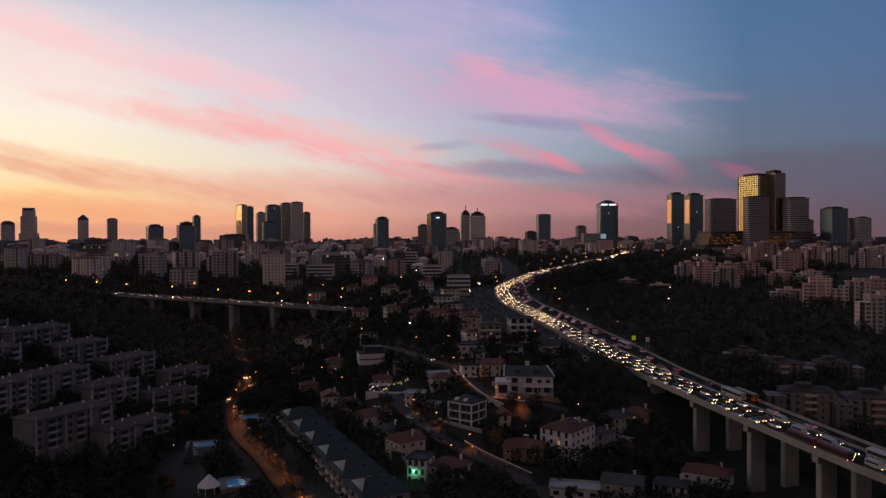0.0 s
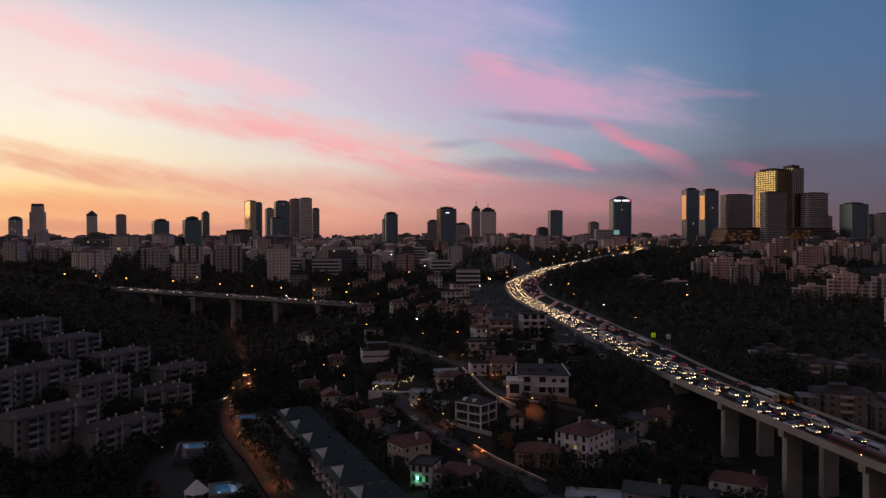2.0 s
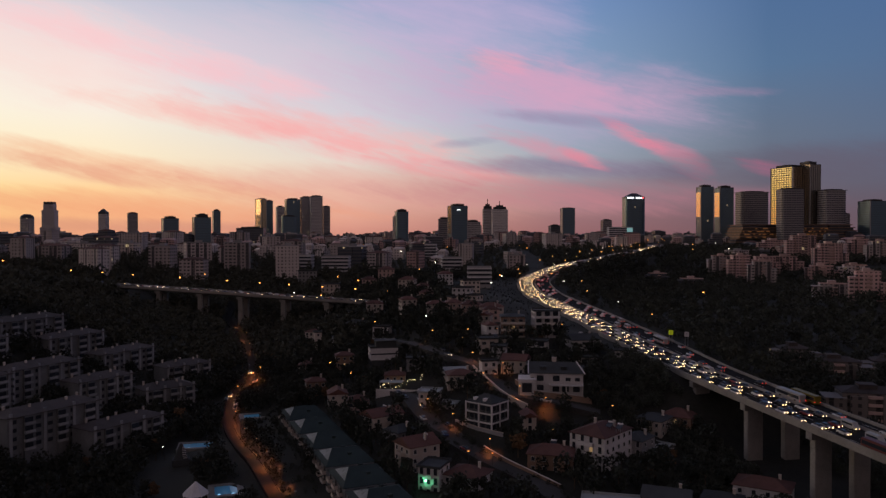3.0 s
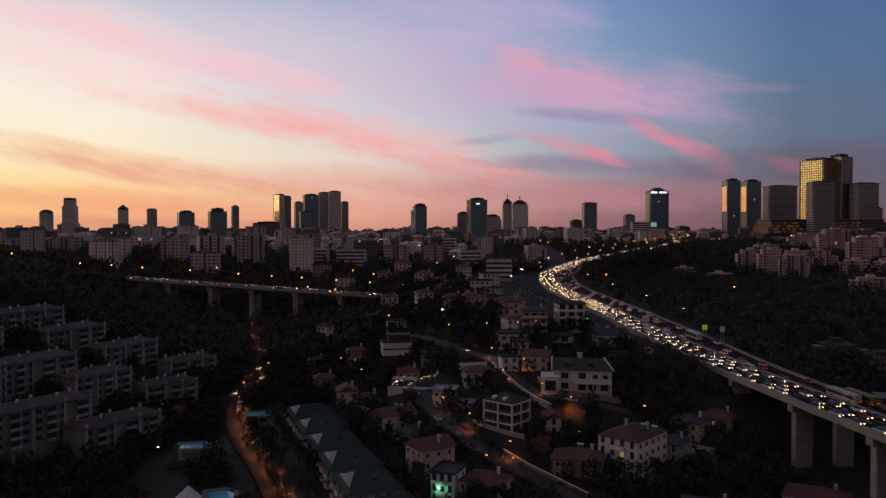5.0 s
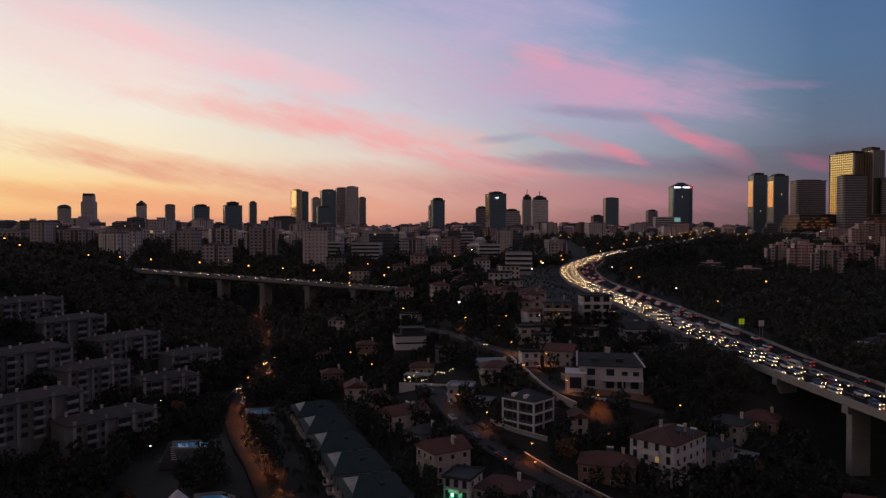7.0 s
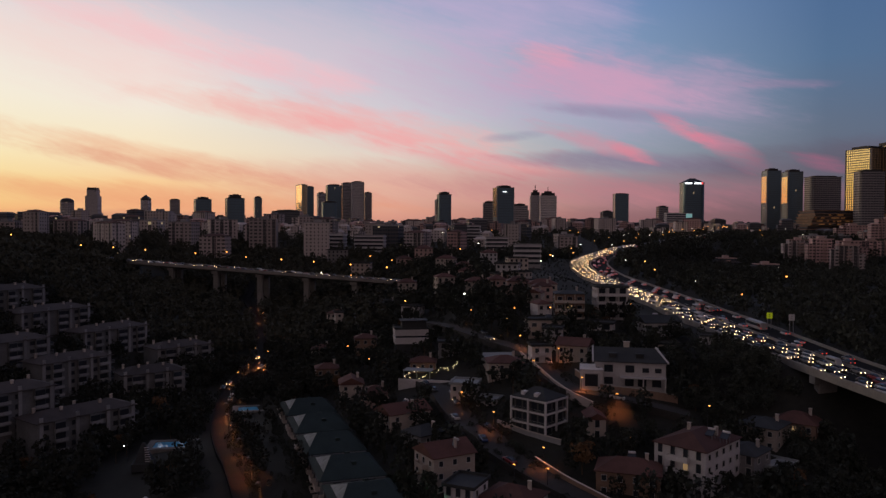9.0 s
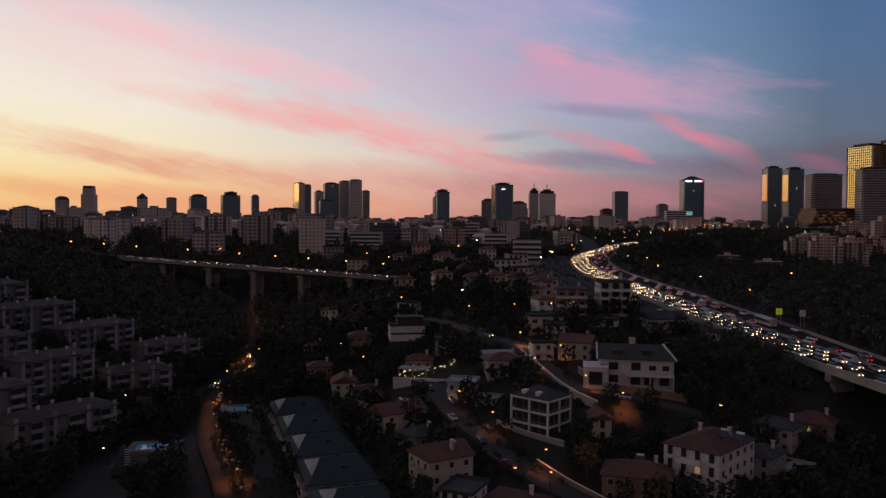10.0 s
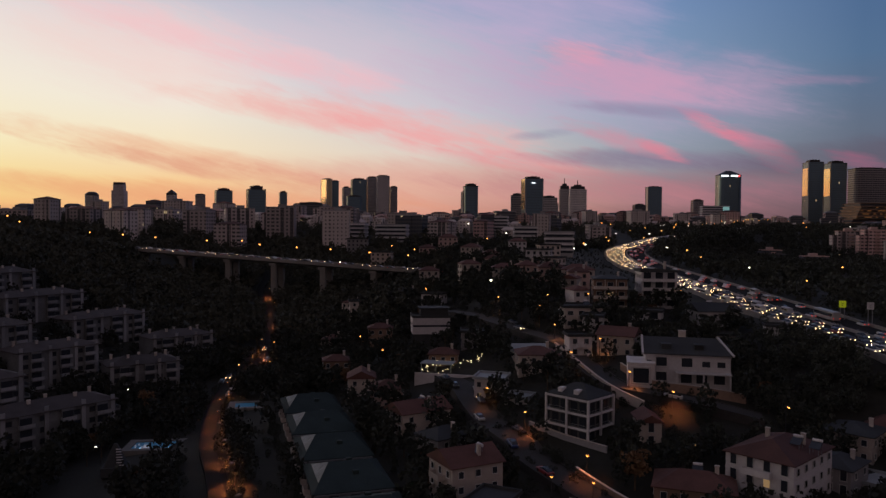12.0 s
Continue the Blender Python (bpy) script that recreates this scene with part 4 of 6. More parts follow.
house(61.5, 289, 18.5, -40, 8, 10, 2, "hip", M_GREY, M_SLATE, "grey house with dark roof and white pillars", 3, "tall", 1.8)
house(69, 291, 17.6, -38, 8, 9, 1, "flat", M_WHITE, M_PALE_ROOF, "low white shed with pale flat roof", 2, chimneys=0, category="shed")
house(-14.5, 277, 16.4, -55, 10, 11.5, 3, "gable", M_CREAM, M_TILE, "cream house with red gable roof and a balcony", 3, "small", 2.6, 2)
house(-8.2, 263, 13.6, -20, 7, 9, 3, "flat", M_WHITE, M_SLATE, "white house with open top-floor frame, lit green", 3, "tall", 0, 2, chimneys=0)
house(2.5, 262.5, 14.2, -25, 12, 11, 2, "hip", M_WHITE, M_TILE, "white house with brown-red hipped roof", 4, "small", 2.4)
house(30, 275, 17.4, -12, 14.5, 10, 2, "hip", M_BROWN, M_TILE, "red-roofed low house with pink garden wall", 4, "small", 2.4)
house(24.4, 299, 23.6, 5, 4.6, 8, 2, "gable", M_CREAM, M_TILE, "narrow cream house with brown roof", 1, "tall", 1.6, chimneys=0)
house(23.4, 350, 35.5, -18, 10.5, 10, 2, "gable", M_CREAM, M_TILE, "cream house with broad red gable", 3, "small", 2.2)
house(35.5, 377, 39.7, -14, 9, 9, 2, "flat", M_WHITE, M_SLATE, "white cube house with dark windows", 2, "big", chimneys=0)
house(57.5, 384, 39.6, 12, 14, 11, 2, "gable", M_WHITE, M_SLATE, "white-gabled house with dark low roof", 4, "small", 2.4)
house(51, 366, 37, -4, 20, 6, 1, "flat", M_CREAM, M_SLATE, "long low pale garage block", 5, "wide", chimneys=0, category="garage")
house(72, 366, 37, -8, 6, 6, 2, "flat", M_WHITE, M_SLATE, "small pale block above the trees", 2, "small", chimneys=0)
house(15, 383, 39.4, 10, 15, 11, 2, "flat", M_CREAM, M_SLATE, "cream house with flat terrace roof", 4, "wide", 0, 2, chimneys=0, storey=3.4)
house(17, 364, 37, -10, 6, 8, 3, "flat", M_WHITE, M_SLATE, "slim white house with balconies on each floor", 2, "tall", 0, 2, chimneys=0, storey=2.7)
house(-3, 356, 32.2, 12, 10, 9, 1, "gable", M_CREAM, M_PALE_ROOF, "low house with pale curved roof edge", 3, "small", 1.8, chimneys=0)
house(-0.5, 343.5, 30.4, 8, 11.5, 10, 2, "hip", M_CREAM, M_TILE, "low cream house with brown hipped roof", 4, "small", 1.9)
house(-12.6, 330, 25.6, -8, 8, 8, 2, "flat", M_WHITE, M_PALE_ROOF, "white garden building with pale roof", 3, "small", chimneys=0)
house(-4.8, 322, 25.4, -20, 6, 6, 1, "flat", M_WHITE, M_PALE_ROOF, "small white annexe with pale roof", 2, "small", chimneys=0)
house(-21, 374, 32, 5, 9, 8, 2, "flat", M_GREY, M_SLATE, "small bluish-grey house by the terrace", 3, "small", chimneys=0)
house(-54, 350, 20.6, 14, 8, 9, 2, "gable", M_CREAM, M_TILE, "cream gabled house among dark trees", 2, "small", 2.2)
house(-43, 336, 20.7, 10, 9, 9, 2, "hip", M_PINK, M_TILE, "reddish house with red roof", 3, "small", 2.0)
house(-30.5, 315, 19.9, -50, 9, 14, 2, "gable", M_CREAM, M_TILE, "long cream house with red gable roof", 3, "tall", 2.4)
house(-22, 298, 18.4, -40, 8, 10, 2, "hip", M_GREY, M_SLATE, "dim grey house with dark roof", 2, "small", 1.8)
house(-80.6, 411, 22.2, 10, 8, 8, 2, "hip", M_CREAM, M_TILE, "small pale house in the wooded valley", 2)
house(-66, 490, 34.6, 0, 13, 9, 2, "hip", M_WHITE, M_SLATE, "pale house below the viaduct", 4)
house(-72.7, 459, 30, 20, 6, 6, 2, "flat", M_WHITE, M_SLATE, "tiny white house among trees", 2, chimneys=0)
house(-86, 466, 29, 20, 4, 6, 3, "flat", M_CREAM, M_SLATE, "slim pale house among trees", 1, chimneys=0)
house(71.5, 306, 21.2, -38, 10, 11, 2, "hip", M_CREAM, M_SLATE, "pale house with dark roof under the viaduct", 3, "small", 1.6)
house(82, 311, 21.2, -30, 11, 10, 2, "hip", M_BROWN, M_TILE, "red-roofed house near the viaduct piers", 3, "small", 2.4, lit=((1, 1),))
house(94, 262, 8.5, -30, 16, 11, 3, "hip", M_WHITE, M_TILE, "pale house with red roof near the piers", 4, "small", 2.2)
house(60, 246, 13.5, -20, 13, 10, 2, "gable", M_GREY, M_SLATE, "long grey shed roof below the houses", 3, "small", 2.0)
house(78, 252, 10.5, -25, 11, 9, 2, "hip", M_WHITE, M_SLATE, "white house with dark roof and bright windows", 4, "tall", 1.8)
house(44, 247, 14.2, -12, 16, 8, 1, "flat", M_WHITE, M_PALE_ROOF, "low white hall with pale sheet roof", 4, "wide", chimneys=0)


def solar_heater(x, y, z, rz):
    """A roof-top water heater: tilted panel and a white tank on a frame."""
    own = thing("solar_heater", pose(x, y, z, rz=rz), "white solar water heater tank on a house roof", "solar heater", "roof heaters")
    tank = bmesh.new()
    prism(tank, circle(0.32, 10), -0.9, 0.9)
    part("tank", tank, M_WHITE, own, "white tank", pose(0, 0.5, 1.5, ry=90))
    panel = bmesh.new()
    box(panel, -1.0, 1.0, -1.0, 0.9, -0.05, 0.05)
    part("panel", panel, M_GLASS, own, "dark tilted panel", pose(0, -0.4, 0.8, rx=35))
    stand = bmesh.new()
    for u in (-0.8, 0.8):
        box(stand, u - 0.05, u + 0.05, 0.4, 0.5, -1.2, 1.4)
        box(stand, u - 0.05, u + 0.05, -1.2, -1.1, -1.2, 0.3)
    part("stand", stand, M_METAL, own)


for x, y, z, rz in ((50, 279, 30.6, -40), (53, 277.5, 30.3, -40), (-12, 277, 26.8, -55), (31, 277, 24.8, -12), (16, 384, 46.4, 10), (57, 386, 46.8, 12), (-30, 316, 27.2, -50)):
    solar_heater(x, y, z, rz)

# a scatter of further houses on the slope behind
for x, y, rz, w, floors, wall, cover, roof in (
    (-45, 445, -15, 9, 2, M_WHITE, M_SLATE, "flat"), (-16, 470, 5, 11, 2, M_CREAM, M_TILE, "hip"),
    (-35, 500, 20, 10, 3, M_CREAM, M_TILE, "hip"), (0, 500, -10, 12, 3, M_WHITE, M_SLATE, "flat"),
    (-60, 530, 10, 11, 3, M_CREAM, M_TILE, "hip"), (-25, 540, 0, 10, 2, M_PINK, M_TILE, "hip"),
    (5, 555, 15, 12, 3, M_CREAM, M_SLATE, "flat"), (-95, 500, -20, 9, 2, M_CREAM, M_TILE, "hip"), (-75, 540, 10, 8, 2, M_WHITE, M_SLATE, "flat"),
    (-110, 640, 0, 14, 4, M_CREAM, M_SLATE, "flat"), (-80, 655, 10, 12, 3, M_PINK, M_TILE, "hip"), (-45, 625, -10, 13, 3, M_CREAM, M_TILE, "hip"),
    (-68, 680, 5, 14, 4, M_PINK, M_TILE, "hip"), (-15, 640, 5, 12, 3, M_WHITE, M_TILE, "hip"), (-140, 690, 10, 16, 4, M_GREY, M_SLATE, "flat"),
    (-30, 590, 12, 11, 2, M_CREAM, M_TILE, "hip"), (-100, 600, 8, 12, 3, M_GREY, M_SLATE, "flat"), (-60, 405, 12, 9, 2, M_BROWN, M_TILE, "hip"),
    (-30, 362, 4, 9, 1, M_BROWN, M_TILE, "hip"), (-68, 372, 18, 9, 2, M_BROWN, M_TILE, "hip"), (48, 345, -12, 9, 1, M_GREY, M_SLATE, "flat"),
):
    house(x, y, ground(x, y), rz, w, w * 0.8, floors, roof, wall, cover,
          "%s house with %s roof on the wooded slope" % ({M_CREAM: "cream", M_WHITE: "white", M_PINK: "pinkish", M_GREY: "grey", M_BROWN: "brown"}[wall], {"hip": "a tiled hipped", "flat": "a flat"}[roof]),
          chimneys=0 if roof == "flat" else 1, simple=y > 480, lit=((0, 1),) if (x + y) % 3 == 0 else ())


# smaller houses that fill the gaps between those
random.seed(77)
filled = [(o.matrix_basis.translation.x, o.matrix_basis.translation.y) for o in scene.collection.objects if o.parent is None and o.name.split(".")[0] in ("house", "villa", "frame_building", "office_building")]
KEEP = [(20, 322), (15, 340), (10, 357), (3, 371), (-10, 390), (-24, 408), (-23, 343), (-14, 322), (-5, 303), (4, 288), (12, 279), (20, 264), (-27, 350), (36, 322), (44, 322), (28, 322), (-25, 336), (-20, 330), (-30, 340), (-18, 340)]
added = tries = 0
while added < 12 and tries < 9000:
    tries += 1
    y = random.uniform(300, 480)
    x = random.uniform(-62, 62 if y < 420 else 45)
    if any((x - a) ** 2 + (y - b) ** 2 < 125 for a, b in filled) or any((x - a) ** 2 + (y - b) ** 2 < 60 for a, b in KEEP):
        continue
    if x < -5 or y < 345 or (x > 17) or (-45 < x < 12 and 362 < y < 446):
        continue
    filled.append((x, y))
    added += 1
    wall, word = random.choice(((M_CREAM, "cream"), (M_WHITE, "white"), (M_PINK, "pinkish"), (M_CREAM, "cream"), (M_BROWN, "brown")))
    roof = random.choice(("hip", "hip", "gable", "flat"))
    house(x, y, ground(x, y), random.uniform(-40, 30), random.uniform(6, 9), random.uniform(5.5, 8.5), random.choice((1, 2, 2, 3)), roof, wall, M_SLATE if roof == "flat" else M_TILE,
          "small %s house with %s roof among gardens" % (word, {"hip": "a hipped tiled", "gable": "a gabled tiled", "flat": "a flat dark"}[roof]), chimneys=0 if roof == "flat" else 1, simple=True, sides=added % 2 == 0, balcony=random.choice((0, 0, 1)))


def white_office(x, y, z, w, floors, rz, label):
    """A larger pale office with strip windows."""
    own = thing("office_building", pose(x, y, z, rz=rz), label, "office building", "hillside offices")
    tall = floors * 3.4
    bm = bmesh.new()
    box(bm, -w / 2, w / 2, 0, 14, -6, tall)
    part("wall", bm, M_GREY, own)
    for k in range(floors):
        bm = bmesh.new()
        box(bm, -w / 2 - 0.5, w / 2 + 0.5, -0.6, 14, k * 3.4 + 2.2, k * 3.4 + 3.3)
        part("white_band", bm, M_WHITE, own, "white floor band")
        bm = bmesh.new()
        box(bm, -w / 2 + 0.4, w / 2 - 0.4, -0.08, -0.02, k * 3.4 + 0.6, k * 3.4 + 2.1)
        part("window_strip", bm, M_GLASS, own, "dark strip window")
    part("roof", roof_mesh("flat", w, 14, 1, 0.2), M_GREY, own, "", pose(0, 7, tall))
    return own


white_office(12.5, 603, 57, 18, 4, 0, "pale office block with banded floors on the hill")
white_office(-11, 740, 61, 19, 4, 5, "grey office block with banded floors")
white_office(-125, 745, 62, 26, 4, 0, "wide pale office with banded floors and lit base")
white_office(-157, 755, 63, 13, 4, 0, "narrow pale office with banded floors")
white_office(-42, 890, 69, 19, 5, 0, "banded office block higher on the hill")
lit_hall = white_office(267, 1300, 87, 40, 7, 4, "long white hall with banded floors and a lit screen")
bm = bmesh.new()
box(bm, 10.5, 20, -0.95, -0.62, 12, 23)
part("screen", bm, M_SCREEN, lit_hall, "pale teal lit screen")


# ---- the terraced block with green roofs ----
def green_row():
    for k in range(-1, 5):
        x, y, z = -57.2 + 8.8 * k, 317.7 - 19.6 * k, 9.0 - 0.1 * k
        w, d, h = 15.5, 20.2, 11.2
        own = thing("terraced_block", pose(x, y, z, rz=24), "stepped apartment block with green metal roof and balconies", "apartment building", "green-roofed row")
        bm = bmesh.new()
        box(bm, -w / 2, w / 2, -d / 2, d / 2, -6, h)
        for f in range(1, 4):
            box(bm, -w / 2 - 0.08, w / 2 + 0.08, -d / 2 - 0.08, d / 2 + 0.08, f * 2.9 - 0.15, f * 2.9 + 0.1)
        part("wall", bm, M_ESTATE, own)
        a, b, rise = w / 2 + 0.5, d / 2 - 0.35, 3.2
        cover = box(bmesh.new(), -a, a, -b, b, 0, 0.2)
        c = [cover.verts.new((u, v, 0.204)) for u, v in ((-a, -b), (a, -b), (a, b), (-a, b))]
        e = [cover.verts.new((u, 0, 0.2 + rise)) for u in (4.6 - a, a - 3.8)]
        for f in ((c[0], c[1], e[1], e[0]), (c[2], c[3], e[0], e[1]), (c[3], c[0], e[0]), (c[1], c[2], e[1])):
            cover.faces.new(f)
        for v in (-4.2, 4.2):
            box(cover, 0.5, 1.7, v - 0.5, v + 0.5, 0.6, 2.6)
        top = part("roof", cover, M_GREEN_ROOF, own, "green metal hipped roof", pose(0, 0, h))
        # thin overlay: the western glow on this hip is put into its colour
        hip = bmesh.new()
        tri = [Vector((-a + 0.4, -b + 1.0, 0.25)), Vector((-a + 4.3, 0, 0.2 + rise * 0.94)), Vector((-a + 0.4, b - 1.0, 0.25))]
        upper = [hip.verts.new(v + Vector((-0.03, 0, 0.14))) for v in tri]
        lower = [hip.verts.new(v + Vector((0, 0, 0.02))) for v in tri]
        hip.faces.new(upper[::-1])
        hip.faces.new(lower)
        for i in range(3):
            hip.faces.new((upper[i], upper[(i + 1) % 3], lower[(i + 1) % 3], lower[i]))
        part("hip_sheet", hip, M_HIP, top, "pale overlay painted as sunset glow on the hip")
        for f in range(4):
            for v in (-6.5, 0, 6.5):
                slab = bmesh.new()
                box(slab, -1.3, 0, -1.7, 1.7, -0.15, 0)
                box(slab, -1.3, -1.2, -1.7, 1.7, 0, 0.95)
                box(slab, -1.2, 0, -1.7, -1.6, 0, 0.95)
                box(slab, -1.2, 0, 1.6, 1.7, 0, 0.95)
                part("balcony", slab, M_CREAM, own, "", pose(-w / 2 - 0.09, v, f * 2.9))
                add_window(own, pose(-w / 2 - 0.15, v, f * 2.9 + 0.4, rz=-90), "tall", False, True)
            for u in (-4.2, 0, 4.2):
                add_window(own, pose(u, -d / 2 - 0.15, f * 2.9 + 0.9), "wide", False, True)
        dish = bmesh.new()
        prism(dish, circle(0.55, 10), 0, 0.12, 0.35)
        part("satellite_dish", dish, M_WHITE, own, "white satellite dish", pose(-w / 2 - 0.6, -d / 2 + 2, 4.6, rx=60, rz=-40))


green_row()


# ---- apartment estate on the dark slope ----
def estate_balcony():
    """A balcony of a stair bay: dark glazed recess behind a parapet on a slab."""
    bm = bmesh.new()
    box(bm, -1.9, 1.9, -1.1, -0.01, 0, 0.16)
    box(bm, -1.9, 1.9, -1.1, -1.0, 0.16, 1.0)
    box(bm, -1.9, -1.8, -1.0, -0.01, 0.16, 1.0)
    box(bm, 1.8, 1.9, -1.0, -0.01, 0.16, 1.0)
    n = len(bm.faces)
    box(bm, -1.5, 1.5, -0.06, -0.01, 0.17, 2.5)
    bm.faces.ensure_lookup_table()
    for f in bm.faces[n:]:
        f.material_index = 1
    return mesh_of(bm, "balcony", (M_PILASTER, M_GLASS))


ESTATE_BALCONY = estate_balcony()


def estate_block(x, y, z, length, rz):
    """A long four-storey block: the given point is the right end of its eaves line."""
    w, d, s = length, 13.0, 3.05
    own = thing("apartment_building", pose(x, y, z - 4 * s, rz=rz) @ pose(-w / 2, d / 2, 0), "long pale four-storey apartment block with red tiled roof", "apartment building", "apartment estate")
    bm = bmesh.new()
    box(bm, -w / 2, w / 2, -d / 2, d / 2, -10, 4 * s)
    for u in (-0.3, 0.05, 0.36):
        box(bm, u * w - 1.6, u * w + 1.6, -d / 2 - 1.0, -d / 2, -8, 4 * s)
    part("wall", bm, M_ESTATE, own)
    top = part("roof", roof_mesh("hip", w, d, 2.2, 0.8), M_TILE_DARK, own, "dark red-brown tiled roof", pose(0, 0, 4 * s))
    for k in range(5):
        part("chimney", CHIMNEY, None, top, "", pose(w * (k / 4 - 0.5) * 0.8, 2.4 - 4.2 * (k % 2), 1.3))
    for u in (-0.47, -0.12, 0.2, 0.47):
        strip_bm = bmesh.new()
        box(strip_bm, u * w - 0.55, u * w + 0.55, -d / 2 - 0.35, -d / 2 - 0.004, -4, 4 * s + 1.6)
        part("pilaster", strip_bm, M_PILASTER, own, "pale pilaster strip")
    bays = max(4, int(w / 4.4))
    for f in range(4):
        for b in range(bays):
            u = (b + 0.5) / bays * w - w / 2
            if min(abs(u - c * w) for c in (-0.3, 0.05, 0.36)) < 2.2:
                continue
            add_window(own, pose(u, -d / 2 - 0.03, f * s + 0.8), "wide", False, True)
        for c in (-0.3, 0.05, 0.36):
            part("balcony", ESTATE_BALCONY, None, own, "dark recessed balcony", pose(c * w, -d / 2 - 1.0, f * s))
        slab = bmesh.new()
        box(slab, 0, 1.5, -d / 2, d / 2 - 3, -0.2, 0)
        box(slab, 1.4, 1.5, -d / 2, d / 2 - 3, 0, 0.95)
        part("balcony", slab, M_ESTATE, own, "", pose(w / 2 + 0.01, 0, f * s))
        for v in (-3, 1.5):
            add_window(own, pose(w / 2 + 0.03, v, f * s + 0.2, rz=90), "tall", False, True)


for x, y, z, length, rz in ((-120.5, 326, 22.5, 31, 60), (-143, 318, 30, 36, 62), (-125.5, 374, 25, 23, 44), (-133, 417, 28.5, 25, 52), (-153, 369, 31, 27, 62), (-165, 421, 36, 33, 68),
                            (-176, 366, 38, 34, 68), (-189.5, 416, 44.5, 34, 70), (-186, 330, 38, 30, 66), (-210.5, 415, 53, 38, 72), (-212, 370, 48, 36, 70), (-236, 400, 57, 36, 70)):
    estate_block(x, y, z, length, rz)


# ---- apartment blocks on the far right slope ----
def slope_block(x, y, w, d, h, rz, skin, label):
    """A tall pale block with stacked balconies on its front and a stepped roof."""
    z = ground(x, y)
    own = thing("apartment_building", pose(x, y, z, rz=rz), label, "apartment building", "blocks on the slope")
    bm = bmesh.new()
    box(bm, -w / 2, w / 2, -d / 2, d / 2, -10, h)
    box(bm, -w * 0.38, -w * 0.1, -d / 2 - 1.4, -d / 2, -10, h - 1)
    box(bm, w * 0.14, w * 0.4, -d / 2 - 1.4, -d / 2, -10, h - 1)
    part("wall", bm, skin, own)
    for u, wide, share, shift in ((-0.62, 0.34, 0.8, -2.0), (0.6, 0.3, 0.62 + 0.3 * ((x * 7) % 1), -3.5)):
        wing = bmesh.new()
        box(wing, u * w - wide * w / 2, u * w + wide * w / 2, -d / 2 + shift, d / 2 + shift - 2, -10, h * share)
        box(wing, u * w - wide * w / 2 - 0.3, u * w + wide * w / 2 + 0.3, -d / 2 + shift - 0.3, d / 2 + shift - 1.7, h * share, h * share + 0.7)
        part("wing", wing, skin, own, "lower stepped wing")
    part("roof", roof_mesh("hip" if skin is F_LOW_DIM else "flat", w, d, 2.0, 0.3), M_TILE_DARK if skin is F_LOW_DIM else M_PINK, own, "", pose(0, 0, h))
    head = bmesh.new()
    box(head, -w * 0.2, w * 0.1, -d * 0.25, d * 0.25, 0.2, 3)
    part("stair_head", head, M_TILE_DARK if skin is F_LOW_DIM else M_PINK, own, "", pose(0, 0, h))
    for k in range(int(h / 3)):
        slab = bmesh.new()
        box(slab, -w * 0.095, w * 0.135, -d / 2 - 1.3, -d / 2 - 0.02, 0, 1.1)
        part("balcony", slab, M_PINK, own, "", pose(0, 0, k * 3 + 1.2))
    return own


for x, y, w, d, h, rz, skin, label in (
    (288, 865, 20, 14, 25, -8, F_LOW_PALE, "grey-pink apartment block above the trees"), (299, 838, 18, 14, 30, -6, F_LOW_PINK, "pinkish apartment block with flat roof"),
    (309, 806, 18, 13, 26, -14, F_LOW_PALE, "pale block stepping down the slope"), (330, 852, 20, 14, 22, -10, F_LOW_PINK, "pinkish block with stacked balconies"),
    (356, 862, 24, 14, 18, -12, F_LOW_PINK, "low pinkish block among trees"), (422, 1050, 28, 16, 22, -8, F_LOW_PINK, "pinkish block under the podium"),
    (413, 944, 26, 18, 36, -12, F_LOW_PINK, "tall pink-lit apartment tower"), (399, 850, 22, 16, 33, -12, F_LOW_PINK, "stepped pink-lit apartment tower"),
    (362, 790, 20, 13, 15, -16, F_LOW_PINK, "low pinkish block on the slope"), (392, 784, 20, 13, 13, -16, F_LOW_PALE, "lower pale block on the slope"),
    (306, 652, 20, 13, 13, -18, F_LOW_PALE, "pale block among dark trees"), (318, 622, 17, 13, 28, -20, F_LOW_PINK, "pinkish block with balcony stacks"),
    (342, 608, 18, 13, 26, -20, F_LOW_PALE, "pale block above the wooded slope"), (376, 640, 20, 13, 22, -20, F_LOW_PINK, "pinkish block on the lower slope"),
    (473, 932, 19, 15, 30, -10, F_LOW_PINK, "pinkish tall block below the towers"), (482, 900, 22, 15, 29, -10, F_LOW_PALE, "wide pale block below the towers"),
    (520, 896, 22, 15, 28, -10, F_LOW_PALE, "pale block at the edge of the slope"), (305, 508, 24, 14, 25, -14, F_LOW_PALE, "white apartment block with balcony bands"),
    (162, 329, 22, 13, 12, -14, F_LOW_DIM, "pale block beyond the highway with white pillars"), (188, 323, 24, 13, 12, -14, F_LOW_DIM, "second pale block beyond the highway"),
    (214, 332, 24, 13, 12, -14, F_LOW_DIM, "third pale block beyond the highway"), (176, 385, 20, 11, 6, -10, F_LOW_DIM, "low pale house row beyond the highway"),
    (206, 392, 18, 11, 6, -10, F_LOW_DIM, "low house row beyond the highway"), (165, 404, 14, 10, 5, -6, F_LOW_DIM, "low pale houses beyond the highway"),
    (235, 800, 20, 12, 10, 0, F_LOW_DARK, "dark low block with lit windows"), (205, 820, 16, 12, 12, 0, F_LOW_DARK, "dark low block in the valley"),
):
    slope_block(x, y, w, d, h * (0.8 if y > 600 else 1.0), rz, skin, label)

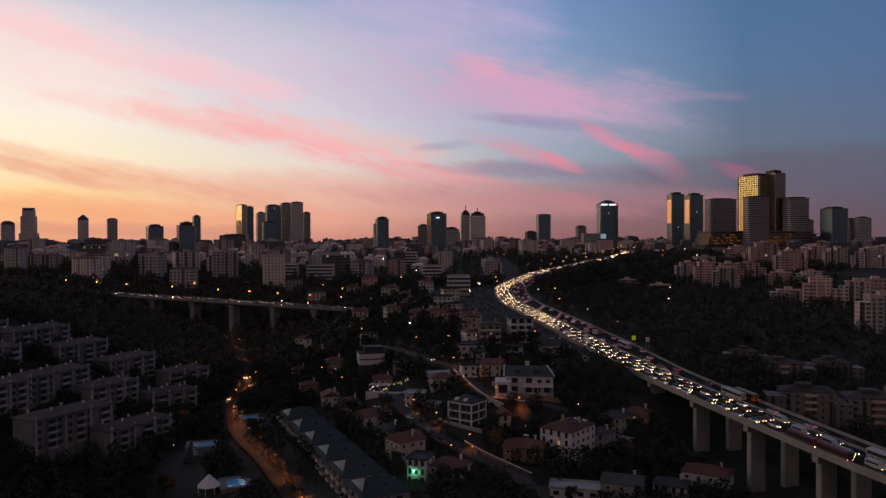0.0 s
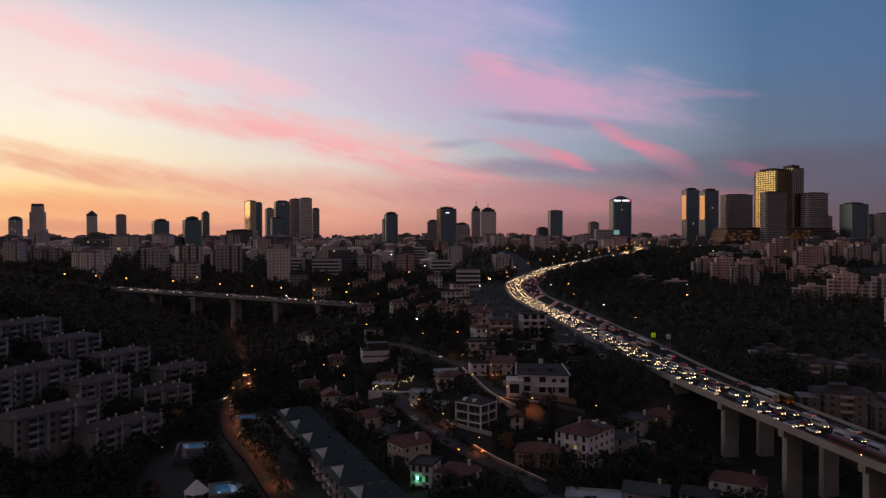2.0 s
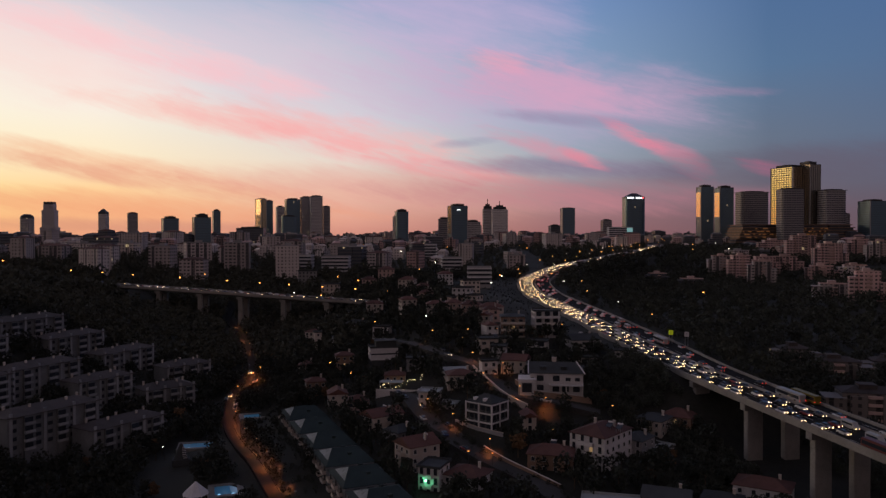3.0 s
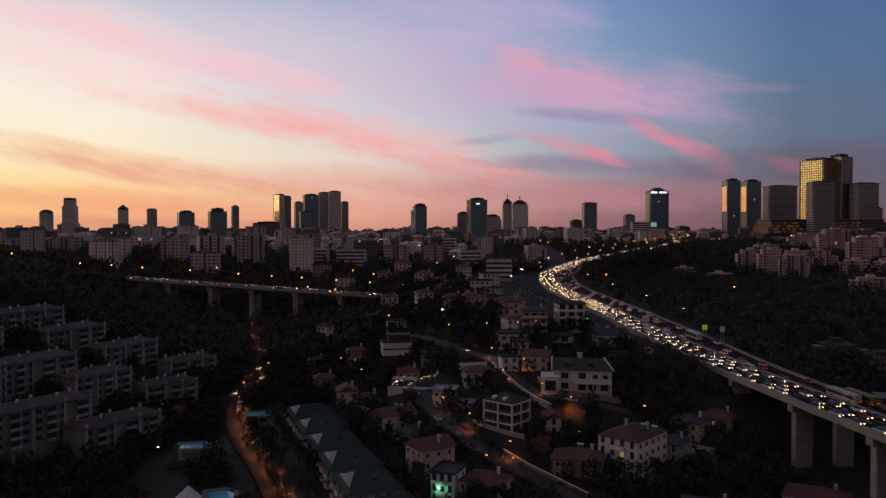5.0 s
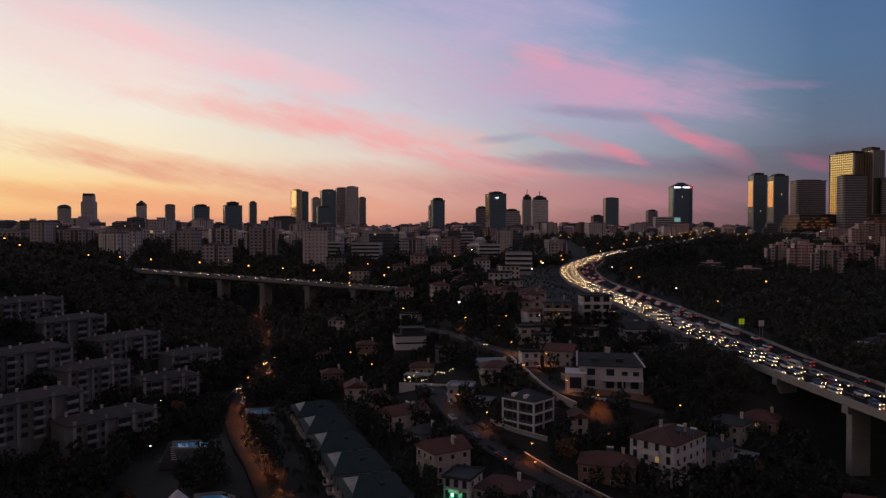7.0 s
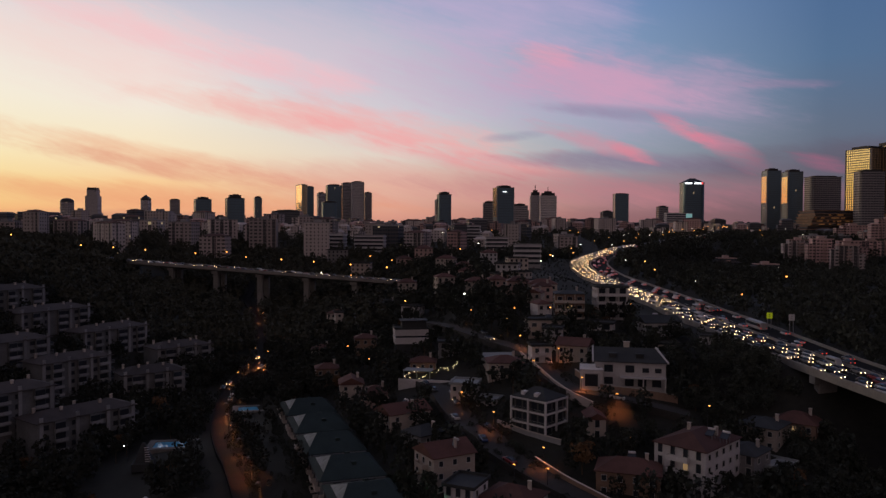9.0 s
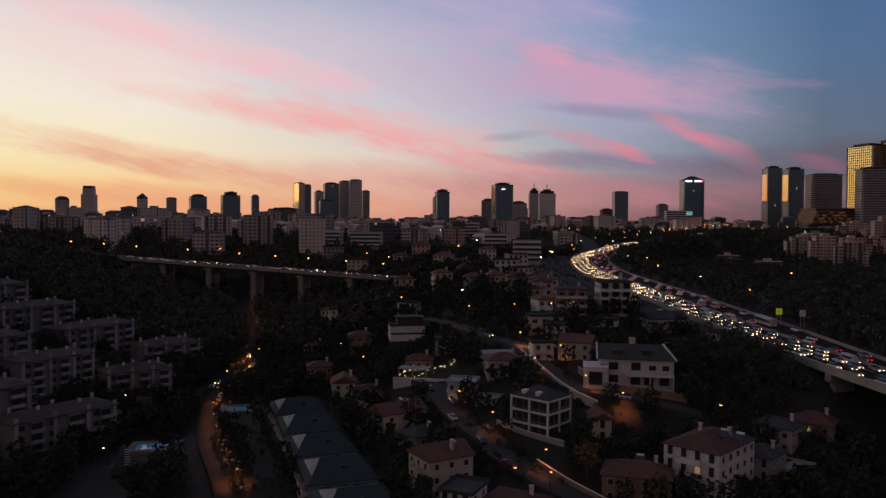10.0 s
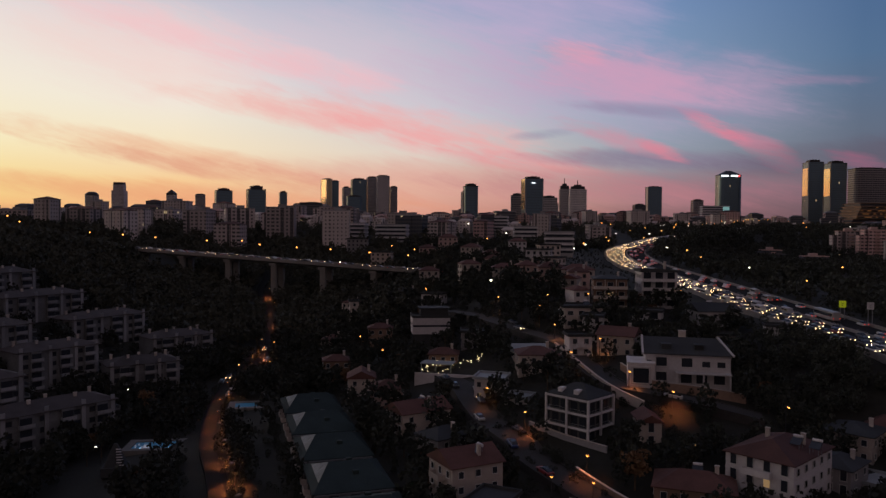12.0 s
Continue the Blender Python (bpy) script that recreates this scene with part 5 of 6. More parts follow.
# ---- the low city between the hills and the towers ----
random.seed(11)
placed = []
SKINS = ((F_LOW, "brownish"), (F_LOW, "dull"), (F_LOW_PALE, "pale"), (F_LOW_PINK, "pinkish"), (F_LOW_DARK, "dark"))
tries = 0
for k in range(30):
    x, y = -640 + 16.5 * k + random.uniform(-4, 4), 735 + 60 * math.sin(k * 1.9) + 1.2 * k
    placed.append((x, y))
    skin, word = random.choice(((F_LOW_PALE, "pale"), (F_LOW, "brownish"), (F_LOW_PINK, "pinkish"), (F_LOW_PALE, "pale")))
    w, d, h = random.uniform(17, 25), random.uniform(12, 16), random.uniform(84, 91) - ground(x, y)
    hip = random.random() < 0.4
    low_block(x, y, w, d, h, random.uniform(-8, 34), skin, M_TILE if hip else M_GREY, "%s tall apartment block on the western ridge with %s" % (word, "a tiled roof" if hip else "a flat roof"), hip, group="blocks on the western ridge")
while len(placed) < 200 and tries < 9000:
    tries += 1
    y = random.uniform(650, 1750)
    x = random.uniform(-0.78 * y - 60, 0.62 * y)
    if y < 760 and x > -210:
        continue
    if x > 60 and y < 1150 and not (x > 330 and y > 930):
        continue
    if nearest(HIGHWAY, x, y, 34)[1] is not None or land(x, y) < 52:
        continue
    gap = 28 if y < 1000 else 40
    if any(abs(x - a) < gap and abs(y - b) < gap for a, b in placed):
        continue
    placed.append((x, y))
    skin, word = random.choice(SKINS)
    w, d = random.uniform(14, 27), random.uniform(12, 17)
    h = random.uniform(13, 23) * (1.2 if x < -250 and y < 1150 else 0.6 if x > 330 else 1.0)
    hip = random.random() < 0.35
    low_block(x, y, w, d, h, random.uniform(-25, 25), skin, M_TILE if hip else M_GREY,
              "%s apartment block with %s, %d storeys high" % (word, "a tiled roof" if hip else "a flat roof", round(h / 3)), hip)


# ---- small far roofs that fill the city, too many to count ----
def far_roofs(name, label, skin, count, seed, near, far, size, tall):
    rng = random.Random(seed)
    verts, faces = [], []
    done = tries = 0
    while done < count and tries < count * 20:
        tries += 1
        y = rng.uniform(near, far)
        x = rng.uniform(-0.8 * y - 60, 0.62 * y)
        if (x > 40 and y < 1180 and not (x > 420 and y > 1080)) or (y < 780 and x > -190) or nearest(HIGHWAY, x, y, 26)[1] is not None or land(x, y) < 54:
            continue
        if any((x - a) ** 2 + (y - b) ** 2 < 260 for a, b in placed):
            continue
        done += 1
        w, d, h, z = rng.uniform(*size), rng.uniform(*size), rng.uniform(*tall), ground(x, y)
        turn = Matrix.Translation((x, y, z)) @ Matrix.Rotation(rng.uniform(-0.5, 0.5), 4, "Z")
        hip = rng.random() < 0.5
        solids = [(-w / 2, w / 2, -d / 2, d / 2, -6, h, 0.55 if hip else 1.0)]
        if rng.random() < 0.6:
            solids.append((-w * 0.8, -w * 0.5, -d * 0.4, d * 0.3, -6, h * rng.uniform(0.5, 0.85), 1.0))
        if not hip:
            u = rng.uniform(-0.25, 0.1) * w
            solids.append((u, u + w * 0.3, -d * 0.2, d * 0.2, h, h + rng.uniform(1.5, 3.5), 1.0))
        for x0, x1, y0, y1, z0, z1, taper in solids:
            n = len(verts)
            levels = [(z0, 1.0), (z1, 1.0)] + ([(z1 + 2.2, taper)] if taper < 1 else [])
            for lz, f in levels:
                cx, cy = (x0 + x1) / 2, (y0 + y1) / 2
                for px, py in ((x0, y0), (x1, y0), (x1, y1), (x0, y1)):
                    verts.append(turn @ Vector((cx + (px - cx) * f, cy + (py - cy) * f, lz)))
            for k in range(len(levels) - 1):
                for i in range(4):
                    j = (i + 1) % 4
                    faces.append((n + 4 * k + i, n + 4 * k + j, n + 4 * k + 4 + j, n + 4 * k + 4 + i))
            top = n + 4 * (len(levels) - 1)
            faces.append((top, top + 1, top + 2, top + 3))
    data = bpy.data.meshes.new(name)
    data.from_pydata(verts, [], faces)
    data.materials.append(skin)
    tagged(new(name, data), label, "houses", kind="stuff")


far_roofs("far_houses", "countless small brownish houses of the far city", F_LOW, 420, 61, 820, 1700, (8, 15), (5, 13))
far_roofs("far_apartments", "countless pinkish apartment houses towards the horizon", F_LOW_PINK, 300, 62, 900, 1900, (10, 18), (8, 17))
far_roofs("far_dark_blocks", "countless dark blocks towards the horizon", F_LOW_DARK, 330, 63, 950, 2300, (10, 22), (8, 22))

# ---- side roads, pools, gardens ----
LEFT_ROAD = [(-43, 232), (-56, 256), (-66, 275), (-74, 290), (-83, 306), (-95.5, 333), (-104.5, 358), (-110.5, 381), (-113, 398), (-110.5, 413), (-120, 448), (-141, 503), (-161.5, 552), (-178, 585), (-186, 616), (-200, 640)]
VILLAGE_ROAD = [(52, 308), (38, 311), (28, 315), (20, 320), (16, 328), (13.5, 337), (10, 353), (5, 365), (-3, 375), (-14, 391), (-24, 407), (-36, 425)]
LOWER_ROAD = [(-34, 358), (-22, 338), (-15.5, 320), (-10.5, 308), (-4, 298), (-1.5, 291), (5, 282), (10, 276), (17, 269), (24, 261), (36, 244)]


def side_road(name, points, half, label, mat=None):
    line = [Vector((p.x, p.y, ground(p.x, p.y) + 0.9)) for p in spline([(x, y, 0) for x, y in points], 4)]
    road = tagged(new(name), label, "street", kind="structure")
    part("carriageway", solid_strip(bmesh.new(), line, [(-half, 0), (half, 0), (half, -3), (-half, -3)]), mat or M_ROAD, road)
    for side in (-1, 1):
        o = side * (half + 0.25)
        part("kerb", solid_strip(bmesh.new(), line, [(o - 0.25, 0.14), (o + 0.25, 0.14), (o + 0.25, -3), (o - 0.25, -3)]), mat or M_ROAD, road)
    return line


left_line = side_road("road_valley", LEFT_ROAD, 1.8, "narrow valley street under orange lamps", M_ASPHALT)
village_line = side_road("road_village", VILLAGE_ROAD, 3.2, "sloping village street with walls along it")
lower_line = side_road("road_lower", LOWER_ROAD, 3.5, "village street with parked cars")


def garden_wall(points, high, mat, label):
    line = [Vector((p.x, p.y, ground(p.x, p.y) + 0.6)) for p in spline([(x, y, 0) for x, y in points], 4)]
    ob = thing("garden_wall", pose(0, 0, 0), label, "wall", "garden walls")
    part("wall", solid_strip(bmesh.new(), line, [(-0.18, high), (0.18, high), (0.18, -3), (-0.18, -3)]), mat, ob)
    part("coping", solid_strip(bmesh.new(), line, [(-0.28, high + 0.12), (0.28, high + 0.12), (0.28, high + 0.004), (-0.28, high + 0.004)]), M_CREAM, ob)


garden_wall([(25, 308), (20, 314), (15, 324), (9, 344), (5, 357)], 1.6, M_CREAM, "ochre garden wall along the village street")
garden_wall([(22, 331), (28, 318.5), (40, 315.5), (50, 315)], 1.5, M_BROWN, "tall ochre retaining wall below the villa")
garden_wall([(8, 284), (15, 275), (24, 266), (31, 259)], 1.0, M_BROWN, "red-tiled low garden wall by the street")
garden_wall([(-2, 306), (6, 298), (15, 292)], 0.7, M_GREY, "low wall beside the parking place")

def shine(x, y, z, watts, tint, size=0.4, down=False):
    """The light that a lamp of the place gives off."""
    lamp = new("lamp_light", bpy.data.lights.new("lamp_light", "SPOT" if down else "POINT"))
    lamp.data.energy, lamp.data.color, lamp.data.shadow_soft_size = watts, tint, size
    if down:
        lamp.data.spot_size, lamp.data.spot_blend = radians(104), 0.8
    lamp.location = (x, y, z)


M_WATER = material("pool_water", (0.14, 0.44, 0.66), 0.08, spread=0.1, bump=0.05, bump_scale=2, specular=0.5)
M_PALE_STONE = material("pale_pool_paving", (0.17, 0.16, 0.15), 0.8, spread=0.3)


M_POOL_LAMP = glow("pool_lamp_glow", (0.3, 0.65, 1.0), 1.2)


def pool(x, y, w, d, rz, label):
    z = ground(x, y) + 0.6
    own = thing("swimming_pool", pose(x, y, z, rz=rz), label, "pool", "swimming pools")
    rim = bmesh.new()
    for x0, x1, y0, y1 in ((-w / 2 - 2, w / 2 + 2, -d / 2 - 2, -d / 2), (-w / 2 - 2, w / 2 + 2, d / 2, d / 2 + 2), (-w / 2 - 2, -w / 2, -d / 2, d / 2), (w / 2, w / 2 + 2, -d / 2, d / 2)):
        box(rim, x0, x1, y0, y1, -3, 0.1)
    part("paving", rim, M_PALE_STONE, own)
    water = bmesh.new()
    box(water, -w / 2, w / 2, -d / 2, d / 2, -2, -0.12)
    part("water", water, M_WATER, own, "still blue water")
    glimmer = bmesh.new()
    for u in (-w * 0.3, w * 0.3):
        prism(glimmer, [(u + px, py - d * 0.42) for px, py in circle(0.5, 8)], -0.11, -0.09)
    part("pool_lamp", glimmer, M_POOL_LAMP, own, "small blue-white pool lamps")
    shine(x, y, z + 1.6, 7, (0.3, 0.62, 1.0), 0.8)


pool(-102.5, 316, 12, 6.5, 15, "lit blue pool on a dark lawn")
pool(-91, 354, 10, 6, 20, "pale blue pool beside the valley street")
pool(-75.5, 266, 7, 9, 20, "pale blue square pool with paved rim")
tent_z = ground(-83.5, 261)
tent = thing("garden_tent", pose(-83.5, 261, tent_z), "white pointed garden tent beside a pool", "tent")
canopy = bmesh.new()
prism(canopy, circle(4.2, 8), 2.4, 6.2, 0.94)
part("canopy", canopy, M_WHITE, tent)
for px, py in circle(3.9, 8):
    post = bmesh.new()
    box(post, px - 0.06, px + 0.06, py - 0.06, py + 0.06, -1, 2.45)
    part("post", post, M_WHITE, tent)
slide_z = ground(-101, 294)
slide = thing("garden_pavilion", pose(-101, 294, slide_z, rz=20), "small pointed glass pavilion with ladder rungs", "pavilion")
bm = bmesh.new()
prism(bm, rounded(6, 5, 0.3, 1), 0, 2.2)
prism(bm, rounded(5, 4, 0.3, 1), 2.2, 7.5, 0.85)
part("body", bm, M_SLATE, slide)
for k in range(7):
    rung = bmesh.new()
    box(rung, 0.6 - 0.05 * k, 2.2 - 0.14 * k, -2.0 + 0.18 * k, -1.85 + 0.18 * k, 2.6 + 0.6 * k, 2.8 + 0.6 * k)
    part("rung", rung, M_WHITE, slide)

# restaurant terrace with strings of small lamps
terrace = thing("restaurant_terrace", pose(-27, 350, 27.6, rz=-6), "restaurant terrace with pale walls and a canopy", "terrace")
bm = bmesh.new()
box(bm, -9, 9, -5, 6, -5, 0.4)
part("floor_slab", bm, M_PALE_STONE, terrace)
bm = bmesh.new()
box(bm, -9.2, 9.2, -5.3, -5.0, -4, 1.5)
box(bm, 9.0, 9.3, -5, 6, -4, 1.8)
part("wall", bm, M_WHITE, terrace)
bm = bmesh.new()
box(bm, -9, 1, 0, 6, 3.2, 3.4)
for u in (-8.6, -4, 0.6):
    box(bm, u - 0.1, u + 0.1, 0.2, 0.4, 0.4, 3.2)
part("canopy", bm, M_PALE_ROOF, terrace, "pale sheet canopy")
random.seed(5)
bulbs = bmesh.new()
for k in range(46):
    u, v = random.uniform(-8, 9), random.uniform(-4.5, 9)
    h = random.uniform(1.0, 3.4) + (2.5 if u > 5 else 0)
    bmesh.ops.create_icosphere(bulbs, subdivisions=1, radius=random.uniform(0.08, 0.16), matrix=Matrix.Translation((u, v, h)))
tagged(part("string_bulbs", bulbs, glow("bulb_glow", (1.0, 0.8, 0.42), 4.0), terrace, "small warm bulbs on strings"), kind="stuff")


# ---- lamps ----
def lamp_meshes():
    pole = bmesh.new()
    prism(pole, circle(0.14, 8), -2.5, 0, 0.0)
    prism(pole, circle(0.13, 8), 0.002, 8.0, 0.45)
    arm = bmesh.new()
    for k in range(4):
        box(arm, -0.05, 0.05, -0.5 * (k + 1), -0.5 * k, 7.9 + 0.1 * k, 8.02 + 0.1 * k)
    hood = bmesh.new()
    prism(hood, rounded(0.5, 1.0, 0.18, 2), 8.3, 8.46, 0.3)
    lit = bmesh.new()
    bmesh.ops.create_icosphere(lit, subdivisions=2, radius=0.62, matrix=Matrix.Translation((0, 0, 8.2)) @ Matrix.Diagonal((1, 1.2, 0.8, 1)))
    return mesh_of(pole, "pole", M_DARK), mesh_of(arm, "arm", M_DARK), mesh_of(hood, "hood", M_DARK), mesh_of(lit, "lamp", M_LAMP), mesh_of(lit_white(), "lamp", M_LAMP_WHITE)


def lit_white():
    bm = bmesh.new()
    bmesh.ops.create_icosphere(bm, subdivisions=2, radius=0.5, matrix=Matrix.Translation((0, 0, 8.2)) @ Matrix.Diagonal((1, 1.2, 0.8, 1)))
    return bm


LAMP_POLE, LAMP_ARM, LAMP_HOOD, LAMP_ORANGE, LAMP_PALE = lamp_meshes()


def street_lamp(x, y, z, rz=0, high=8.2, pale=False, group="street lamps", shielded=False):
    own = thing("street_lamp", pose(x, y, z, rz=rz), "slim street lamp with a %s light on a dark pole" % ("white" if pale else "orange"), "street lamp", group)
    part("pole", LAMP_POLE, None, own, "", Matrix.Diagonal((1, 1, high / 8.2, 1)))
    lift = pose(0, 0, high - 8.2)
    part("arm", LAMP_ARM, None, own, "", lift)
    wide = 1.6 if shielded else 1.0
    part("hood", LAMP_HOOD, None, own, "", lift @ pose(0, -1.9, 0.1) @ Matrix.Diagonal((wide, wide, 1, 1)))
    globe = 0.25 if shielded else 0.48 if y < 440 else 0.6 if group == "highway lamps" else 0.85
    part("lamp", LAMP_PALE if pale else LAMP_ORANGE, None, own, "glowing lamp head", lift @ pose(0, -1.9, 8.3) @ Matrix.Diagonal((globe, globe, globe, 1)) @ pose(0, 0, -8.2))


ORANGE = (1.0, 0.28, 0.09)
for x in (-312, -284, -257, -218, -180, -154, -131, -105, -80):
    p = nearest(BRIDGE, x, 571 - (x + 80) * 0.12, 60)[1]
    street_lamp(x, p.y + 7.2, p.z, 0, 8.4)
for k in range(0, len(HIGHWAY), 1):
    p = HIGHWAY[k]
    if p.y < 370 or p.y > 1380 or k % (8 if p.y < 640 else 7):
        continue
    way = (HIGHWAY[k + 1] - HIGHWAY[k - 1]).normalized() if k + 1 < len(HIGHWAY) else Vector((0, 1, 0))
    right = Vector((way.y, -way.x, 0))
    turn = math.degrees(math.atan2(way.y, way.x))
    for side in (-1, 1) if p.y > 560 else (1,):
        q = p + right * (right_edge(p.y) + 0.8 if side > 0 else -16.8)
        street_lamp(q.x, q.y, p.z - 0.6, turn + (180 if side > 0 else 0), 11.5 if p.y > 560 else 10.5, (k // 5) % 4 == 0, "highway lamps")
VALLEY_LAMPS = [(left_line[k].x + 2.4, left_line[k].y + 3.0, 6.0, 340) for k in (4, 8, 12, 16, 20, 24, 28, 33, 38)]
for x, y, high, watts in (*VALLEY_LAMPS, (-107, 408, 7, 420), (-114, 424, 7, 420), (-106, 417, 7, 340), (-131, 484, 7, 380), (-145, 523, 7, 420), (-164, 566, 7, 420),
                          (9, 336, 5.5, 220), (22.5, 317, 5.5, 200), (17.5, 345, 5.5, 220), (5, 365, 5.5, 200), (0, 386, 6, 160), (-15, 406, 6, 160), (31.5, 308.5, 4.5, 240), (-3, 303, 5.5, 130), (-13, 320, 5.5, 130), (10, 282, 5.5, 120)):
    z = ground(x, y)
    street_lamp(x, y, z, 0, high, False, "street lamps", x < -40 and not 380 < y < 418)
    shine(x, y - 1.9, z + high - 0.35, watts * (20 if x < -40 else 11), ORANGE, 0.4, True)
for x, y, high in ((31.5, 284, 7), (54.8, 301, 8), (10.5, 271, 6), (2.7, 274, 5.5), (-50.5, 367, 7), (-65, 395, 7), (3, 394.6, 7), (17, 391, 7), (49, 396, 7), (-58, 593, 7), (-52, 468, 6), (-111, 682, 8), (-90, 660, 8), (-40, 700, 8), (30, 640, 8)):
    street_lamp(x, y, ground(x, y), 0, high)
for x, y, high in ((-110.7, 303, 5), (-131.5, 353, 7), (-20, 440, 6), (20, 560, 7), (-140, 640, 7), (236, 790, 6), (243, 792, 6), (-132, 880, 6), (-119, 878, 6), (-104, 880, 6), (-90, 878, 6), (-79, 880, 6)):
    street_lamp(x, y, ground(x, y), 0, high, True)

# a green light on the white house, and its glow
bm = bmesh.new()
bmesh.ops.create_icosphere(bm, subdivisions=2, radius=0.3)
green = tagged(new("wall_lamp", mesh_of(bm, "wall_lamp", glow("green_glow", (0.2, 1.0, 0.5), 14.0))), "bright green lamp on a white house front", "lamp")
green.location = (-10.6, 257.6, 19.0)
shine(-10.9, 257.0, 18.9, 120, (0.15, 1.0, 0.45), 0.2)

# scattered lit lamps of the far city
random.seed(21)
count = 0
while count < 85:
    y = random.uniform(600, 1500)
    x = random.uniform(-0.72 * y, 0.55 * y)
    if nearest(HIGHWAY, x, y, 24)[1] is not None:
        continue
    if x > 60 and y < 1000 and random.random() < 0.8:
        continue
    street_lamp(x, y, ground(x, y), random.uniform(0, 360), random.uniform(7, 10), random.random() < 0.3, "city lamps")
    count += 1


# ---- signs beside the highway ----
def road_sign(x, y, z, w, h, face, label, lit=False):
    base = ground(x, y) - 1
    own = thing("road_sign", pose(x, y, base, rz=-12), label, "road sign", "highway signs")
    for u in (-w * 0.3, w * 0.3):
        post = bmesh.new()
        prism(post, circle(0.12, 8), 0, z - base + h / 2)
        part("post", post, M_METAL, own, "", pose(u, 0.2, 0))
    panel = bmesh.new()
    box(panel, -w / 2, w / 2, -0.06, 0.06, z - base - h / 2, z - base + h / 2)
    board = part("panel", panel, face, own)
    for k in range(2):
        bar = bmesh.new()
        box(bar, -w * 0.12, w * 0.12, -0.075, -0.064, z - base - h * (0.22 - 0.3 * k), z - base - h * (0.12 - 0.3 * k))
        part("bar", bar, M_DARK if lit else M_GREY, board, "short dark bar of lettering")


M_SIGN = glow("lit_yellow_panel", (0.62, 0.68, 0.03), 0.26)
road_sign(101, 391, 47.8, 2.1, 2.3, M_SIGN, "square yellow lit traffic sign on posts", True)
road_sign(105.6, 381, 48.3, 2.0, 2.3, M_WHITE, "pale grey back of a traffic sign")

# illuminated bars on tower fronts
M_BAR_WHITE, M_BAR_RED = glow("white_sign_glow", (0.9, 0.95, 1.0), 1.6), glow("red_sign_glow", (1.0, 0.1, 0.1), 1.4)


def sign_bar(x, y, z, w, h, mat, label, rz=6):
    bm = bmesh.new()
    box(bm, -w / 2, w / 2, -0.4, 0.4, -h / 2, h / 2)
    ob = tagged(new("illuminated_sign", mesh_of(bm, "illuminated_sign", mat)), label, "sign", "illuminated signs")
    ob.matrix_basis = pose(x, y, z, rz=rz)


sign_bar(329, 1506.6, 172, 13, 3.2, M_BAR_WHITE, "white lit lettering bar on a tower top")
sign_bar(346, 1508.4, 172, 13, 3.2, M_BAR_WHITE, "white lit lettering bar on a tower front")
sign_bar(354, 1509.2, 172, 3.4, 3.4, M_BAR_RED, "small red lit emblem on a tower top")
sign_bar(-8, 1111.6, 134.5, 5, 1.4, M_BAR_WHITE, "small white lit bar on a dark tower", 16)

# ---- trees ----
def crown_mesh(name, kind, mat, seed, leaves):
    """A crown of many small leaf sprays set round uneven clumps, with gaps between them."""
    rng = random.Random(seed)
    verts, faces = [], []
    clumps = []
    if kind == "round":
        for _ in range(13):
            a, h, r = rng.uniform(0, math.tau), rng.uniform(-0.55, 0.9), rng.uniform(0.25, 0.8)
            clumps.append((r * math.cos(a) * 2.6, r * math.sin(a) * 2.6, 5.2 + h * 2.4, rng.uniform(0.8, 1.5)))
    elif kind == "tall":
        for k in range(14):
            h = k / 13
            a = rng.uniform(0, math.tau)
            r = 0.9 * (1 - h) ** 0.7
            clumps.append((r * math.cos(a) * 0.6, r * math.sin(a) * 0.6, 1.6 + h * 8.6, 0.35 + 0.8 * (1 - h) ** 0.8))
    else:
        for _ in range(12):
            a, r = rng.uniform(0, math.tau), rng.uniform(0.3, 1)
            clumps.append((r * math.cos(a) * 3.3, r * math.sin(a) * 3.3, 7.2 + rng.uniform(-0.6, 0.9), rng.uniform(0.8, 1.3)))
    for k in range(leaves):
        cx, cy, cz, cr = clumps[k % len(clumps)]
        d = Vector((rng.gauss(0, 1), rng.gauss(0, 1), rng.gauss(0, 1))).normalized() * cr * rng.uniform(0.55, 1.08)
        at = Vector((cx, cy, cz)) + Vector((d.x, d.y, d.z * 0.8))
        turn = Euler((rng.uniform(0, 6.28), rng.uniform(0, 6.28), rng.uniform(0, 6.28))).to_matrix()
        s = rng.uniform(0.2, 0.42)
        n = len(verts)
        for u, v in ((-1, -0.5), (0.2, -0.8), (1, 0.3), (-0.2, 0.9)):
            verts.append(at + turn @ Vector((u * s, v * s, 0)))
        faces.append((n, n + 1, n + 2, n + 3))
    data = bpy.data.meshes.new(name)
    data.from_pydata(verts, [], faces)
    data.materials.append(mat)
    return data


def trunk_mesh(kind):
    bm = bmesh.new()
    top = {"round": 4.6, "tall": 8.5, "pine": 6.8}[kind]
    prism(bm, circle(0.24, 7), -1.5, top * 0.5, 0.3)
    prism(bm, circle(0.168, 7), top * 0.5, top, 0.6)
    if kind != "tall":
        for k in range(5):
            a = k * 1.3
            tip = Vector((math.cos(a) * 2.0, math.sin(a) * 2.0, top + 0.6))
            root = Vector((0, 0, top * (0.55 + 0.07 * k)))
            side = Vector((-math.sin(a), math.cos(a), 0)) * 0.09
            v = [bm.verts.new(p) for p in (root - side, root + side, root + Vector((0, 0, 0.2)), tip)]
            for f in ((0, 1, 3), (1, 2, 3), (2, 0, 3), (0, 2, 1)):
                bm.faces.new([v[i] for i in f])
    return mesh_of(bm, "trunk", M_BARK)


